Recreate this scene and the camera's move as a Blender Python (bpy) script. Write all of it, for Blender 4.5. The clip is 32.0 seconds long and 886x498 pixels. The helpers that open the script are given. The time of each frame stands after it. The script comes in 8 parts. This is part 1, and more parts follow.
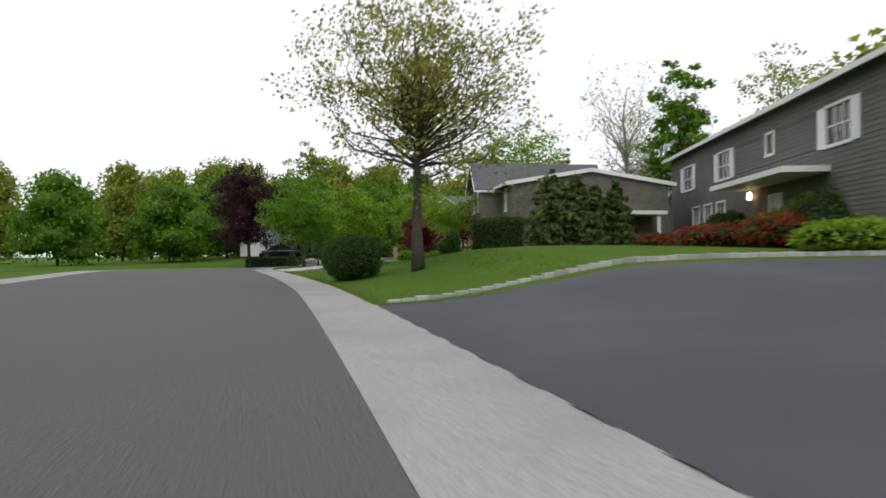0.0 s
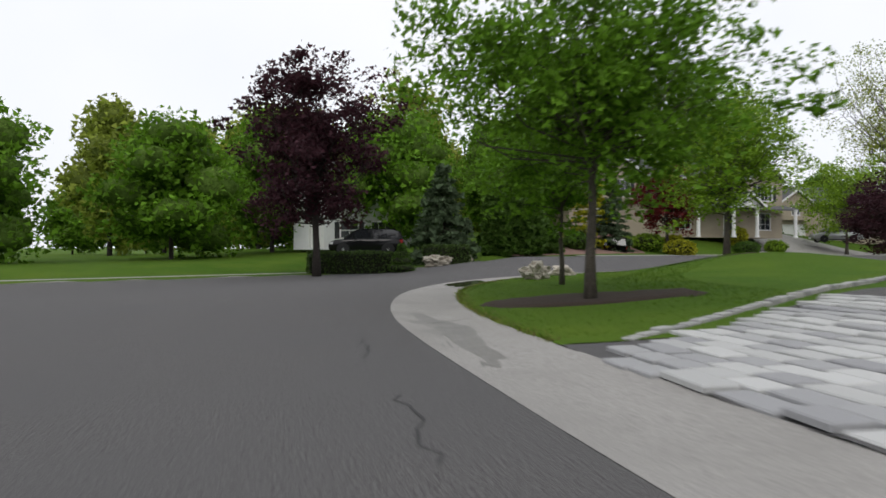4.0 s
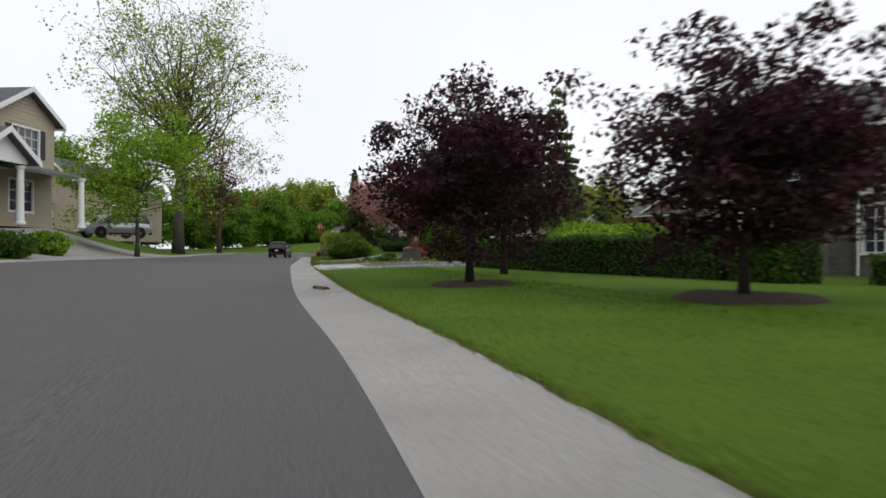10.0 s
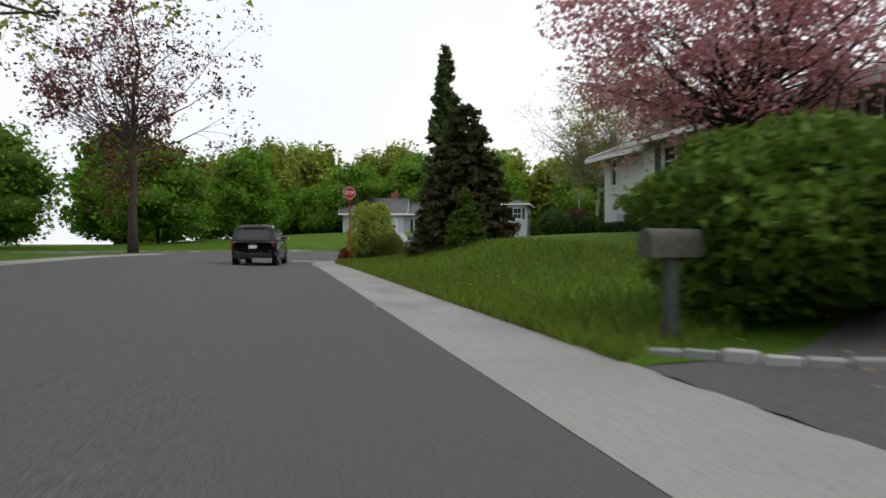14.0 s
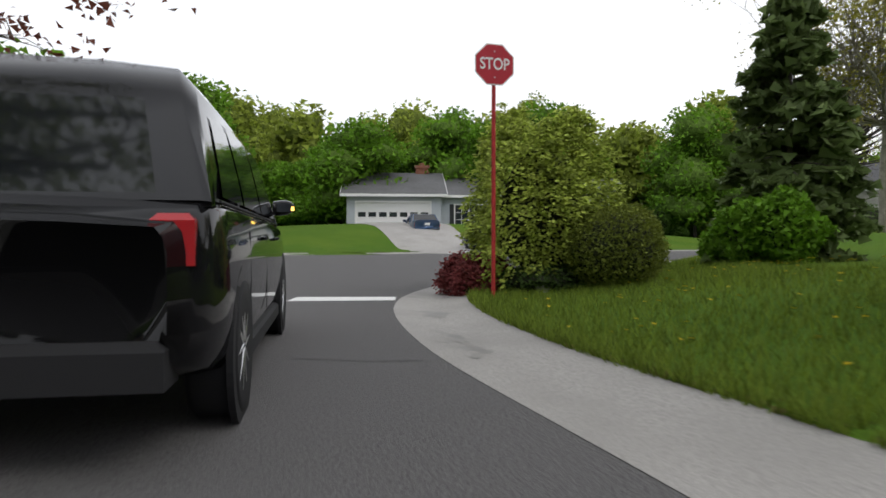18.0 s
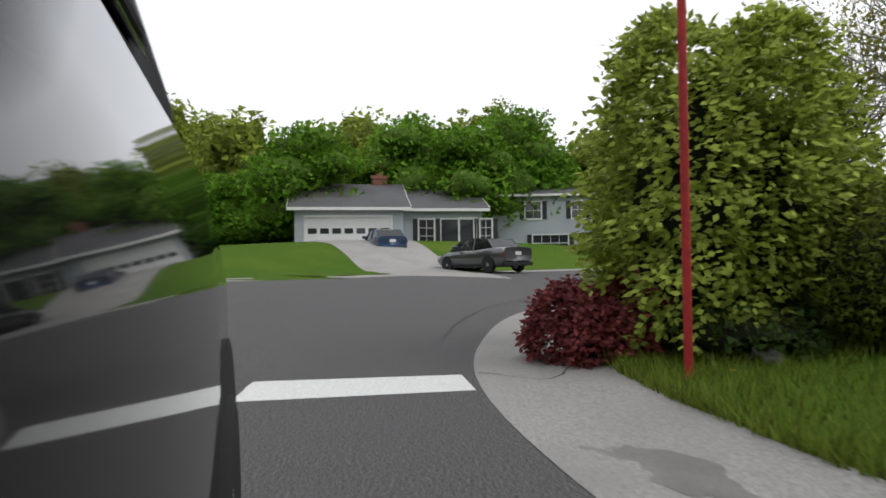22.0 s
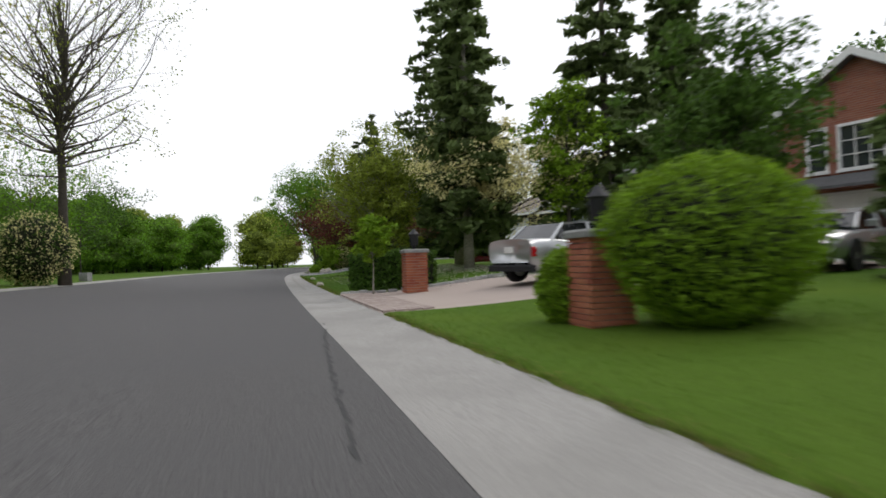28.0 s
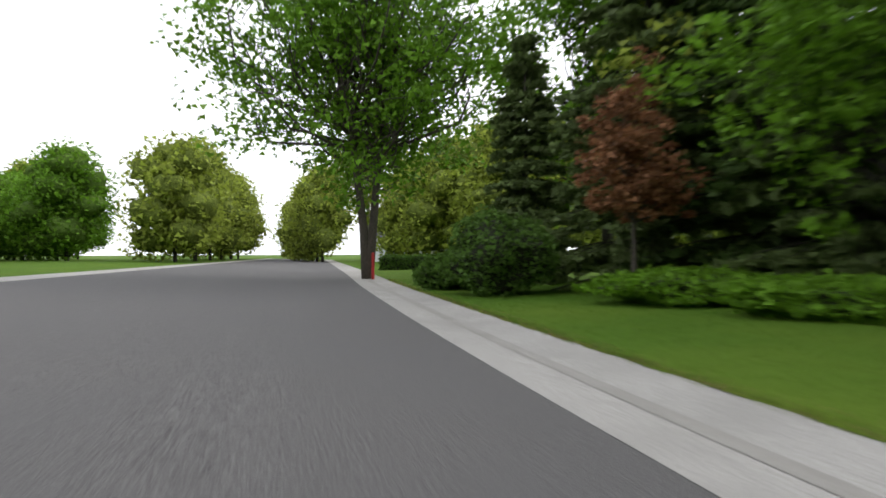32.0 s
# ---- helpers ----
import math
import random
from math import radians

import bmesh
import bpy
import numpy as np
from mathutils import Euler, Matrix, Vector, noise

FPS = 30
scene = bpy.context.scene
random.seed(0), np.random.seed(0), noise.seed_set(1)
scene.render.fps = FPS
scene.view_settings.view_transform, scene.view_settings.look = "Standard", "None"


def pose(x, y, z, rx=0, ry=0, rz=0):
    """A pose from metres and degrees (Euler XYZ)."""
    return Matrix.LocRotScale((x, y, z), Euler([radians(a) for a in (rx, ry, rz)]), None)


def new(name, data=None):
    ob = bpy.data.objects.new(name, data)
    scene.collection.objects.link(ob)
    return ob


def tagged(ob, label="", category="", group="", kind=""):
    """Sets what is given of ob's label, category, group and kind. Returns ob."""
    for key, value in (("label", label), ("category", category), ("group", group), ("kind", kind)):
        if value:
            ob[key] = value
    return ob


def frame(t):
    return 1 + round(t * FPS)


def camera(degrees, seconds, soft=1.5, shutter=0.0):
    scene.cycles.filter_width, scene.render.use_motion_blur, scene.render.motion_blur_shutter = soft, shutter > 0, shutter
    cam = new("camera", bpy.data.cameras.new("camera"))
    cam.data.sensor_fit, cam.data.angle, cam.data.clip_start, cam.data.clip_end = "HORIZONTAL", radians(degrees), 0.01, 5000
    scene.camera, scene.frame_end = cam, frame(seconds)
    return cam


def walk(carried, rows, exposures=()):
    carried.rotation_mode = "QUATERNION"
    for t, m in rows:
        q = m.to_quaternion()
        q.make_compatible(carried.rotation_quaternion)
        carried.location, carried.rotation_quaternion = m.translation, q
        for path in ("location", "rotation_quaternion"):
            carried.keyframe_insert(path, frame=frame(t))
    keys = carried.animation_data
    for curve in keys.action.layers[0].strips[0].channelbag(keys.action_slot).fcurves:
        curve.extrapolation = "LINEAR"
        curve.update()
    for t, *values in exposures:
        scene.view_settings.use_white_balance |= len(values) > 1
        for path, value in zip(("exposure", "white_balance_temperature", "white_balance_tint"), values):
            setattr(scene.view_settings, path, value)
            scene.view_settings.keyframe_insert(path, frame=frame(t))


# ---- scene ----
cam = camera(67.6, 32.0, soft=1.6, shutter=0.35)

# seconds, place, pitch, roll, yaw
PATH = [
    (0, 0.00, 0.00, 0.96, 0.45, -0.41, -15.23),
    (0.25, -0.01, 3.04, 0.96, 0.11, -0.37, -14.78),
    (0.5, -0.05, 5.91, 0.96, -0.24, -0.32, -14.18),
    (0.75, -0.11, 8.62, 0.96, -0.36, 0.32, -13.58),
    (1, -0.19, 11.21, 0.96, -0.47, 0.96, -13.14),
    (1.25, -0.29, 13.71, 0.96, -0.74, 0.53, -12.84),
    (1.5, -0.40, 16.16, 0.96, -1.00, 0.10, -12.66),
    (1.75, -0.51, 18.56, 0.96, -1.08, -0.17, -12.47),
    (2, -0.63, 20.92, 0.96, -1.15, -0.44, -12.17),
    (2.25, -0.76, 23.24, 0.96, -0.90, -0.38, -11.88),
    (2.5, -0.89, 25.49, 0.96, -0.65, -0.32, -11.70),
    (2.75, -1.03, 27.69, 0.96, -0.46, -0.34, -11.60),
    (3, -1.17, 29.81, 0.96, -0.26, -0.37, -11.54),
    (3.25, -1.30, 31.86, 0.96, -0.24, -0.07, -11.54),
    (3.5, -1.43, 33.85, 0.96, -0.21, 0.22, -11.64),
    (3.75, -1.55, 35.79, 0.96, -0.12, 0.16, -11.66),
    (4, -1.67, 37.70, 0.96, -0.04, 0.09, -11.44),
    (4.25, -1.79, 39.56, 0.96, -0.35, 0.25, -11.39),
    (4.5, -1.91, 41.32, 0.96, -0.67, 0.40, -11.92),
    (4.75, -1.99, 42.98, 0.96, -0.54, 0.10, -12.84),
    (5, -2.04, 44.48, 0.96, -0.41, -0.21, -13.96),
    (5.25, -2.06, 45.84, 0.96, -0.18, -0.21, -15.17),
    (5.5, -2.05, 47.08, 0.96, 0.04, -0.21, -16.37),
    (5.75, -2.02, 48.22, 0.96, 0.28, -0.21, -17.58),
    (6, -1.97, 49.30, 0.96, 0.52, -0.21, -18.81),
    (6.25, -1.89, 50.34, 0.96, 0.76, -0.01, -20.88),
    (6.5, -1.76, 51.37, 0.96, 1.01, 0.19, -24.59),
    (6.75, -1.56, 52.40, 0.96, 1.08, 0.31, -29.49),
    (7, -1.25, 53.43, 0.96, 1.14, 0.44, -35.11),
    (7.25, -0.82, 54.49, 0.96, 1.05, -0.05, -41.17),
    (7.5, -0.22, 55.59, 0.96, 0.96, -0.54, -47.36),
    (7.75, 0.54, 56.69, 0.96, 1.27, -0.36, -53.27),
    (8, 1.46, 57.78, 0.96, 1.59, -0.19, -58.48),
    (8.25, 2.52, 58.82, 0.96, 1.73, -0.40, -63.37),
    (8.5, 3.70, 59.80, 0.96, 1.87, -0.61, -68.33),
    (8.75, 5.02, 60.72, 0.96, 1.51, -0.46, -72.32),
    (9, 6.46, 61.62, 0.96, 1.15, -0.32, -74.28),
    (9.25, 8.06, 62.56, 0.96, 0.74, -0.37, -75.15),
    (9.5, 9.84, 63.58, 0.96, 0.34, -0.43, -75.85),
    (9.75, 11.83, 64.69, 0.96, 0.24, 0.00, -76.27),
    (10, 14.04, 65.91, 0.96, 0.15, 0.43, -76.31),
    (10.25, 16.45, 67.25, 0.96, 0.37, 0.19, -76.21),
    (10.5, 19.02, 68.67, 0.96, 0.59, -0.05, -76.23),
    (10.75, 21.74, 70.17, 0.96, 0.33, -0.09, -76.37),
    (11, 24.55, 71.72, 0.96, 0.06, -0.13, -76.60),
    (11.25, 27.43, 73.28, 0.96, 0.12, -0.22, -76.84),
    (11.5, 30.34, 74.85, 0.96, 0.19, -0.31, -76.95),
    (11.75, 33.24, 76.41, 0.96, -0.05, -0.17, -77.02),
    (12, 36.08, 77.93, 0.96, -0.29, -0.04, -77.12),
    (12.25, 38.85, 79.41, 0.96, -0.37, -0.13, -77.24),
    (12.5, 41.51, 80.82, 0.96, -0.45, -0.23, -77.35),
    (12.75, 44.06, 82.17, 0.96, -0.42, -0.34, -77.48),
    (13, 46.51, 83.45, 0.96, -0.40, -0.45, -77.62),
    (13.25, 48.86, 84.68, 0.96, -0.51, -0.44, -77.81),
    (13.5, 51.16, 85.86, 0.96, -0.61, -0.42, -78.07),
    (13.75, 53.39, 87.00, 0.96, -0.51, -0.20, -78.37),
    (14, 55.59, 88.11, 0.96, -0.40, 0.01, -78.70),
    (14.25, 57.71, 89.16, 0.96, -0.40, -0.06, -78.98),
    (14.5, 59.75, 90.16, 0.96, -0.40, -0.12, -79.13),
    (14.75, 61.68, 91.11, 0.96, -0.47, -0.18, -79.22),
    (15, 63.47, 91.98, 0.96, -0.54, -0.24, -79.35),
    (15.25, 65.16, 92.80, 0.96, -0.53, 0.18, -79.52),
    (15.5, 66.74, 93.56, 0.96, -0.51, 0.60, -79.74),
    (15.75, 68.26, 94.28, 0.96, -0.35, 0.19, -80.00),
    (16, 69.74, 94.97, 0.96, -0.19, -0.21, -80.27),
    (16.25, 71.20, 95.64, 0.96, -0.13, -0.21, -80.51),
    (16.5, 72.64, 96.31, 0.96, -0.07, -0.21, -80.69),
    (16.75, 74.07, 96.96, 0.96, -0.16, -0.21, -80.81),
    (17, 75.46, 97.59, 0.96, -0.25, -0.21, -80.86),
    (17.25, 76.81, 98.20, 0.96, -0.43, 0.09, -80.88),
    (17.5, 78.09, 98.78, 0.96, -0.61, 0.39, -80.88),
    (17.75, 79.25, 99.30, 0.96, -0.61, 0.22, -81.01),
    (18, 80.26, 99.75, 0.96, -0.60, 0.05, -81.36),
    (18.25, 81.09, 100.12, 0.96, -0.47, -0.04, -81.78),
    (18.5, 81.73, 100.40, 0.96, -0.34, -0.13, -82.08),
    (18.75, 82.21, 100.60, 0.96, -0.18, -0.14, -82.31),
    (19, 82.57, 100.75, 0.96, -0.03, -0.15, -82.51),
    (19.25, 82.87, 100.88, 0.96, 0.02, -0.19, -82.65),
    (19.5, 83.17, 101.00, 0.96, 0.08, -0.22, -82.70),
    (19.75, 83.47, 101.13, 0.96, 0.15, -0.32, -82.80),
    (20, 83.80, 101.26, 0.96, 0.22, -0.41, -83.05),
    (20.25, 84.11, 101.39, 0.96, 0.31, -0.38, -83.32),
    (20.5, 84.38, 101.50, 0.96, 0.39, -0.34, -83.47),
    (20.75, 84.58, 101.58, 0.96, 0.44, -0.29, -83.60),
    (21, 84.70, 101.62, 0.96, 0.48, -0.24, -83.82),
    (21.25, 84.81, 101.67, 0.96, 0.59, -0.35, -84.07),
    (21.5, 84.99, 101.74, 0.96, 0.69, -0.45, -84.29),
    (21.75, 85.34, 101.87, 0.96, 0.87, -0.60, -84.94),
    (22, 85.96, 102.09, 0.96, 1.06, -0.75, -86.47),
    (22.25, 86.88, 102.39, 0.96, 1.12, -0.71, -88.93),
    (22.5, 88.14, 102.72, 0.96, 1.18, -0.67, -92.38),
    (22.75, 89.68, 103.02, 0.96, 0.85, -0.71, -96.84),
    (23, 91.43, 103.21, 0.96, 0.52, -0.76, -102.33),
    (23.25, 93.30, 103.21, 0.96, 0.68, -0.06, -108.40),
    (23.5, 95.17, 103.02, 0.96, 0.84, 0.64, -114.60),
    (23.75, 96.96, 102.64, 0.96, 1.29, 0.22, -120.94),
    (24, 98.60, 102.09, 0.96, 1.75, -0.20, -127.43),
    (24.25, 100.06, 101.41, 0.96, 1.35, -0.25, -133.39),
    (24.5, 101.35, 100.66, 0.96, 0.96, -0.30, -138.12),
    (24.75, 102.52, 99.85, 0.96, 0.68, -0.26, -141.89),
    (25, 103.62, 99.00, 0.96, 0.41, -0.21, -144.95),
    (25.25, 104.68, 98.08, 0.96, 0.34, -0.21, -147.72),
    (25.5, 105.74, 97.06, 0.96, 0.26, -0.21, -150.64),
    (25.75, 106.84, 95.90, 0.96, 0.34, -0.21, -153.63),
    (26, 107.98, 94.55, 0.96, 0.41, -0.21, -156.63),
    (26.25, 109.18, 92.99, 0.96, 0.54, 0.57, -158.37),
    (26.5, 110.47, 91.19, 0.96, 0.68, 1.34, -158.68),
    (26.75, 111.91, 89.19, 0.96, 0.64, 0.74, -158.16),
    (27, 113.52, 86.99, 0.96, 0.61, 0.14, -157.48),
    (27.25, 115.32, 84.58, 0.96, 0.42, 0.16, -157.27),
    (27.5, 117.29, 81.97, 0.96, 0.23, 0.18, -157.72),
    (27.75, 119.42, 79.14, 0.96, 0.61, -0.76, -158.11),
    (28, 121.71, 76.12, 0.96, 0.99, -1.69, -157.77),
    (28.25, 124.17, 72.94, 0.96, 0.90, -1.64, -157.26),
    (28.5, 126.78, 69.61, 0.96, 0.81, -1.59, -157.01),
    (28.75, 129.50, 66.16, 0.96, 0.24, -0.91, -157.07),
    (29, 132.30, 62.58, 0.96, -0.33, -0.23, -157.48),
    (29.25, 135.14, 58.88, 0.96, -0.57, 0.08, -157.95),
    (29.5, 138.02, 55.07, 0.96, -0.81, 0.40, -158.22),
    (29.75, 140.95, 51.18, 0.96, -0.87, -0.02, -158.47),
    (30, 143.89, 47.21, 0.96, -0.94, -0.45, -158.90),
    (30.25, 146.83, 43.18, 0.96, -0.94, -0.74, -159.29),
    (30.5, 149.76, 39.14, 0.96, -0.94, -1.04, -159.43),
    (30.75, 152.64, 35.13, 0.96, -1.00, -1.51, -159.56),
    (31, 155.44, 31.21, 0.96, -1.05, -1.98, -159.90),
    (31.25, 158.11, 27.40, 0.96, -0.05, -1.32, -160.42),
    (31.5, 160.63, 23.75, 0.96, 0.75, -0.66, -161.02),
    (31.75, 162.98, 20.25, 0.96, 0.65, -0.43, -161.67),
    (32, 165.17, 16.92, 0.96, 0.45, -0.21, -162.30),
]
walk(cam, [(t, pose(x, y, z, 90 + p, -r, w)) for t, x, y, z, p, r, w in PATH],
     [(0, 0.1), (4, 0.0), (6.5, 0.38), (7.5, 0.35), (9, 0.0), (14, 0.05), (15, 0.2), (20, 0.2), (23, 0.1), (24.5, 0.0), (28, 0.12), (29, 0.2), (30, 0.3), (31, 0.6), (32, 0.75)])

# ---- world and light: an overcast spring day ----
world = bpy.data.worlds.new("overcast_sky")
scene.world = world
world.use_nodes = True
wt = world.node_tree
wt.nodes.clear()
sky = wt.nodes.new("ShaderNodeTexSky")
sky.sky_type, sky.sun_disc = "NISHITA", False
sky.sun_elevation, sky.sun_rotation = radians(48), radians(200)
sky.air_density, sky.dust_density, sky.ozone_density = 1.0, 4.0, 1.0
sky_gain = wt.nodes.new("ShaderNodeVectorMath")
sky_gain.operation = "SCALE"
sky_gain.inputs["Scale"].default_value = 0.10
cloud = wt.nodes.new("ShaderNodeTexNoise")
cloud.inputs["Scale"].default_value = 1.6
cloud.inputs["Detail"].default_value = 5
cloud_ramp = wt.nodes.new("ShaderNodeValToRGB")
cloud_ramp.color_ramp.elements[0].position, cloud_ramp.color_ramp.elements[0].color = 0.3, (0.86, 0.89, 0.95, 1)
cloud_ramp.color_ramp.elements[1].position, cloud_ramp.color_ramp.elements[1].color = 0.75, (1.0, 1.0, 1.02, 1)
sky_mix = wt.nodes.new("ShaderNodeMix")
sky_mix.data_type = "RGBA"
sky_mix.inputs["Factor"].default_value = 0.88
sky_bg = wt.nodes.new("ShaderNodeBackground")
sky_bg.inputs["Strength"].default_value = 1.12
sky_out = wt.nodes.new("ShaderNodeOutputWorld")
wt.links.new(sky.outputs[0], sky_gain.inputs[0])
wt.links.new(cloud.outputs[0], cloud_ramp.inputs[0])
wt.links.new(sky_gain.outputs[0], sky_mix.inputs["A"])
wt.links.new(cloud_ramp.outputs[0], sky_mix.inputs["B"])
wt.links.new(sky_mix.outputs["Result"], sky_bg.inputs[0])
wt.links.new(sky_bg.outputs[0], sky_out.inputs[0])
sun_data = bpy.data.lights.new("sun", "SUN")
sun_data.energy, sun_data.angle, sun_data.color = 0.6, radians(24), (1.0, 0.97, 0.92)
sun = new("sun", sun_data)
sun.rotation_euler = (radians(42), 0, radians(-20))
tagged(sun, kind="structure")


# ---- materials ----
def material(name, colour, rough=0.8, metal=0.0, spread=0.0, stain=None, grain=60.0, blot=1.2, bump=0.0, bump_scale=80.0,
             spec=0.3, island=0.0, translucent=0.0, coat=0.0):
    """A procedural surface: base colour with fine grain and broad blotches, roughness, relief."""
    m = bpy.data.materials.new(name)
    m.use_nodes = True
    t = m.node_tree
    b = t.nodes["Principled BSDF"]
    b.inputs["Roughness"].default_value = rough
    b.inputs["Metallic"].default_value = metal
    b.inputs["Specular IOR Level"].default_value = spec
    b.inputs["Coat Weight"].default_value = coat
    b.inputs["Coat Roughness"].default_value = 0.03
    geo = t.nodes.new("ShaderNodeTexCoord")
    last = None
    base = t.nodes.new("ShaderNodeRGB")
    base.outputs[0].default_value = (*colour, 1)
    last = base.outputs[0]

    def blend(factor, col, mode="MIX"):
        nonlocal last
        n = t.nodes.new("ShaderNodeMix")
        n.data_type, n.blend_type = "RGBA", mode
        t.links.new(factor, n.inputs["Factor"])
        t.links.new(last, n.inputs["A"])
        n.inputs["B"].default_value = (*col, 1)
        last = n.outputs["Result"]

    def noise_factor(scale, lo, hi, amount, detail=4):
        n = t.nodes.new("ShaderNodeTexNoise")
        n.inputs["Scale"].default_value, n.inputs["Detail"].default_value = scale, detail
        t.links.new(geo.outputs["Object"], n.inputs["Vector"])
        r = t.nodes.new("ShaderNodeMapRange")
        r.inputs["From Min"].default_value, r.inputs["From Max"].default_value, r.inputs["To Max"].default_value = lo, hi, amount
        t.links.new(n.outputs[0], r.inputs[0])
        return r.outputs[0]

    if spread:
        blend(noise_factor(grain, 0.35, 0.7, 1.0, 2), tuple(max(0, c * (1 - spread)) for c in colour))
        blend(noise_factor(grain * 2.7, 0.5, 0.75, 0.8, 1), tuple(min(1, c * (1 + spread)) for c in colour))
    if stain:
        blend(noise_factor(blot, 0.45, 0.72, 0.75), stain)
        blend(noise_factor(blot * 0.22, 0.4, 0.7, 0.5), stain)
    if island:
        g = t.nodes.new("ShaderNodeNewGeometry")
        r = t.nodes.new("ShaderNodeMapRange")
        r.inputs["To Min"].default_value, r.inputs["To Max"].default_value = 1 - island, 1 + island
        t.links.new(g.outputs["Random Per Island"], r.inputs[0])
        v = t.nodes.new("ShaderNodeVectorMath")
        v.operation = "SCALE"
        t.links.new(last, v.inputs[0])
        t.links.new(r.outputs[0], v.inputs["Scale"])
        last = v.outputs[0]
    t.links.new(last, b.inputs["Base Color"])
    if bump:
        n = t.nodes.new("ShaderNodeTexNoise")
        n.inputs["Scale"].default_value, n.inputs["Detail"].default_value = bump_scale, 6
        t.links.new(geo.outputs["Object"], n.inputs["Vector"])
        bp = t.nodes.new("ShaderNodeBump")
        bp.inputs["Strength"].default_value, bp.inputs["Distance"].default_value = bump, 0.02
        t.links.new(n.outputs[0], bp.inputs["Height"])
        t.links.new(bp.outputs[0], b.inputs["Normal"])
    if translucent:
        tr = t.nodes.new("ShaderNodeBsdfTranslucent")
        t.links.new(last, tr.inputs["Color"])
        mx = t.nodes.new("ShaderNodeMixShader")
        mx.inputs[0].default_value = translucent
        t.links.new(b.outputs[0], mx.inputs[1])
        t.links.new(tr.outputs[0], mx.inputs[2])
        t.links.new(mx.outputs[0], t.nodes["Material Output"].inputs[0])
    return m


def leafy(name, colour, island=0.45):
    if colour[1] > colour[0] and colour[1] > colour[2]:
        colour = (colour[0] * 1.25, colour[1] * 1.1, colour[2] * 0.65)
    return material(name, colour, rough=0.6, spec=0.14, island=island, translucent=0.35)


ASPHALT = material("asphalt", (0.145, 0.139, 0.138), 0.9, spread=1.1, stain=(0.105, 0.102, 0.103), grain=55, blot=0.5, bump=0.6, bump_scale=110)
ASPHALT_DARK = material("sealed_asphalt", (0.062, 0.064, 0.072), 0.85, spread=0.3, stain=(0.09, 0.09, 0.1), grain=60, blot=0.4, bump=0.3)
CONCRETE = material("concrete", (0.38, 0.365, 0.345), 0.9, spread=0.4, stain=(0.25, 0.24, 0.225), grain=34, blot=0.7, bump=0.25, bump_scale=60)
CRACK = material("tar", (0.05, 0.05, 0.05), 0.8)
DAMP = material("damp_concrete", (0.235, 0.225, 0.21), 0.55, spread=0.2, stain=(0.175, 0.17, 0.16), grain=25, blot=3)
WORN = material("worn_concrete", (0.30, 0.285, 0.265), 0.8, spread=0.3, stain=(0.24, 0.23, 0.21), grain=20, blot=2)
WATER = material("puddle_water", (0.05, 0.045, 0.03), 0.03, spec=0.6)
LINE = material("road_paint", (0.72, 0.72, 0.70), 0.7, spread=0.2, grain=30)
LAWN = material("lawn", (0.068, 0.14, 0.014), 0.95, spread=0.5, stain=(0.10, 0.155, 0.018), grain=22, blot=0.35, bump=0.8, bump_scale=45, spec=0.08)
BLADE = leafy("grass_blade", (0.06, 0.13, 0.018), 0.5)
BLADE_WILD = leafy("wild_grass_blade", (0.125, 0.195, 0.045), 0.6)
DANDELION = material("dandelion", (0.75, 0.55, 0.02), 0.8)
PETAL = material("fallen_petal", (0.75, 0.72, 0.66), 0.8)
MULCH = material("mulch", (0.05, 0.036, 0.028), 0.95, spread=0.5, grain=40, bump=1.0, bump_scale=30)
BARK = material("bark", (0.10, 0.085, 0.07), 0.95, spread=0.4, stain=(0.06, 0.055, 0.045), grain=14, blot=2, bump=1.0, bump_scale=18)
BARK_PALE = material("pale_bark", (0.30, 0.28, 0.23), 0.9, spread=0.35, stain=(0.15, 0.15, 0.11), grain=8, blot=1.5, bump=0.6, bump_scale=12)
BARK_DARK = material("dark_bark", (0.045, 0.038, 0.034), 0.95, spread=0.4, grain=14, bump=0.9, bump_scale=16)
GREEN = leafy("maple_leaf", (0.10, 0.23, 0.03))
GREEN_PALE = leafy("pale_young_leaf", (0.20, 0.28, 0.07))
GREEN_FRESH = leafy("fresh_leaf", (0.16, 0.30, 0.04))
GREEN_DEEP = leafy("deep_green_leaf", (0.06, 0.13, 0.036))
GREEN_BUD = leafy("budding_leaf", (0.24, 0.26, 0.09))
YELLOW_GREEN = leafy("golden_conifer_leaf", (0.27, 0.31, 0.035))
MAPLE_GOLD = leafy("golden_green_maple_leaf", (0.27, 0.37, 0.11), 0.5)
BOX_LEAF = leafy("box_leaf", (0.12, 0.165, 0.045), 0.4)
LACE_RED = leafy("laceleaf_red", (0.21, 0.05, 0.05), 0.5)
PURPLE = leafy("purple_leaf", (0.052, 0.02, 0.027))
RED_LEAF = leafy("red_leaf", (0.13, 0.018, 0.018))
COPPER = leafy("copper_leaf", (0.13, 0.045, 0.03))
RUST_LEAF = leafy("rusty_leaf", (0.24, 0.115, 0.055))
HOSTA_CREAM = leafy("cream_leaf_edge", (0.52, 0.55, 0.36), 0.2)
DRY_BLADE = leafy("dry_grass_blade", (0.24, 0.19, 0.09), 0.6)
PINK = leafy("pink_blossom", (0.52, 0.25, 0.27), 0.3)
WHITE_BLOSSOM = leafy("white_blossom", (0.66, 0.69, 0.58), 0.25)
AZALEA = leafy("azalea_blossom", (0.62, 0.07, 0.10), 0.3)
AZALEA_RED = leafy("red_azalea_blossom", (0.42, 0.03, 0.03), 0.3)
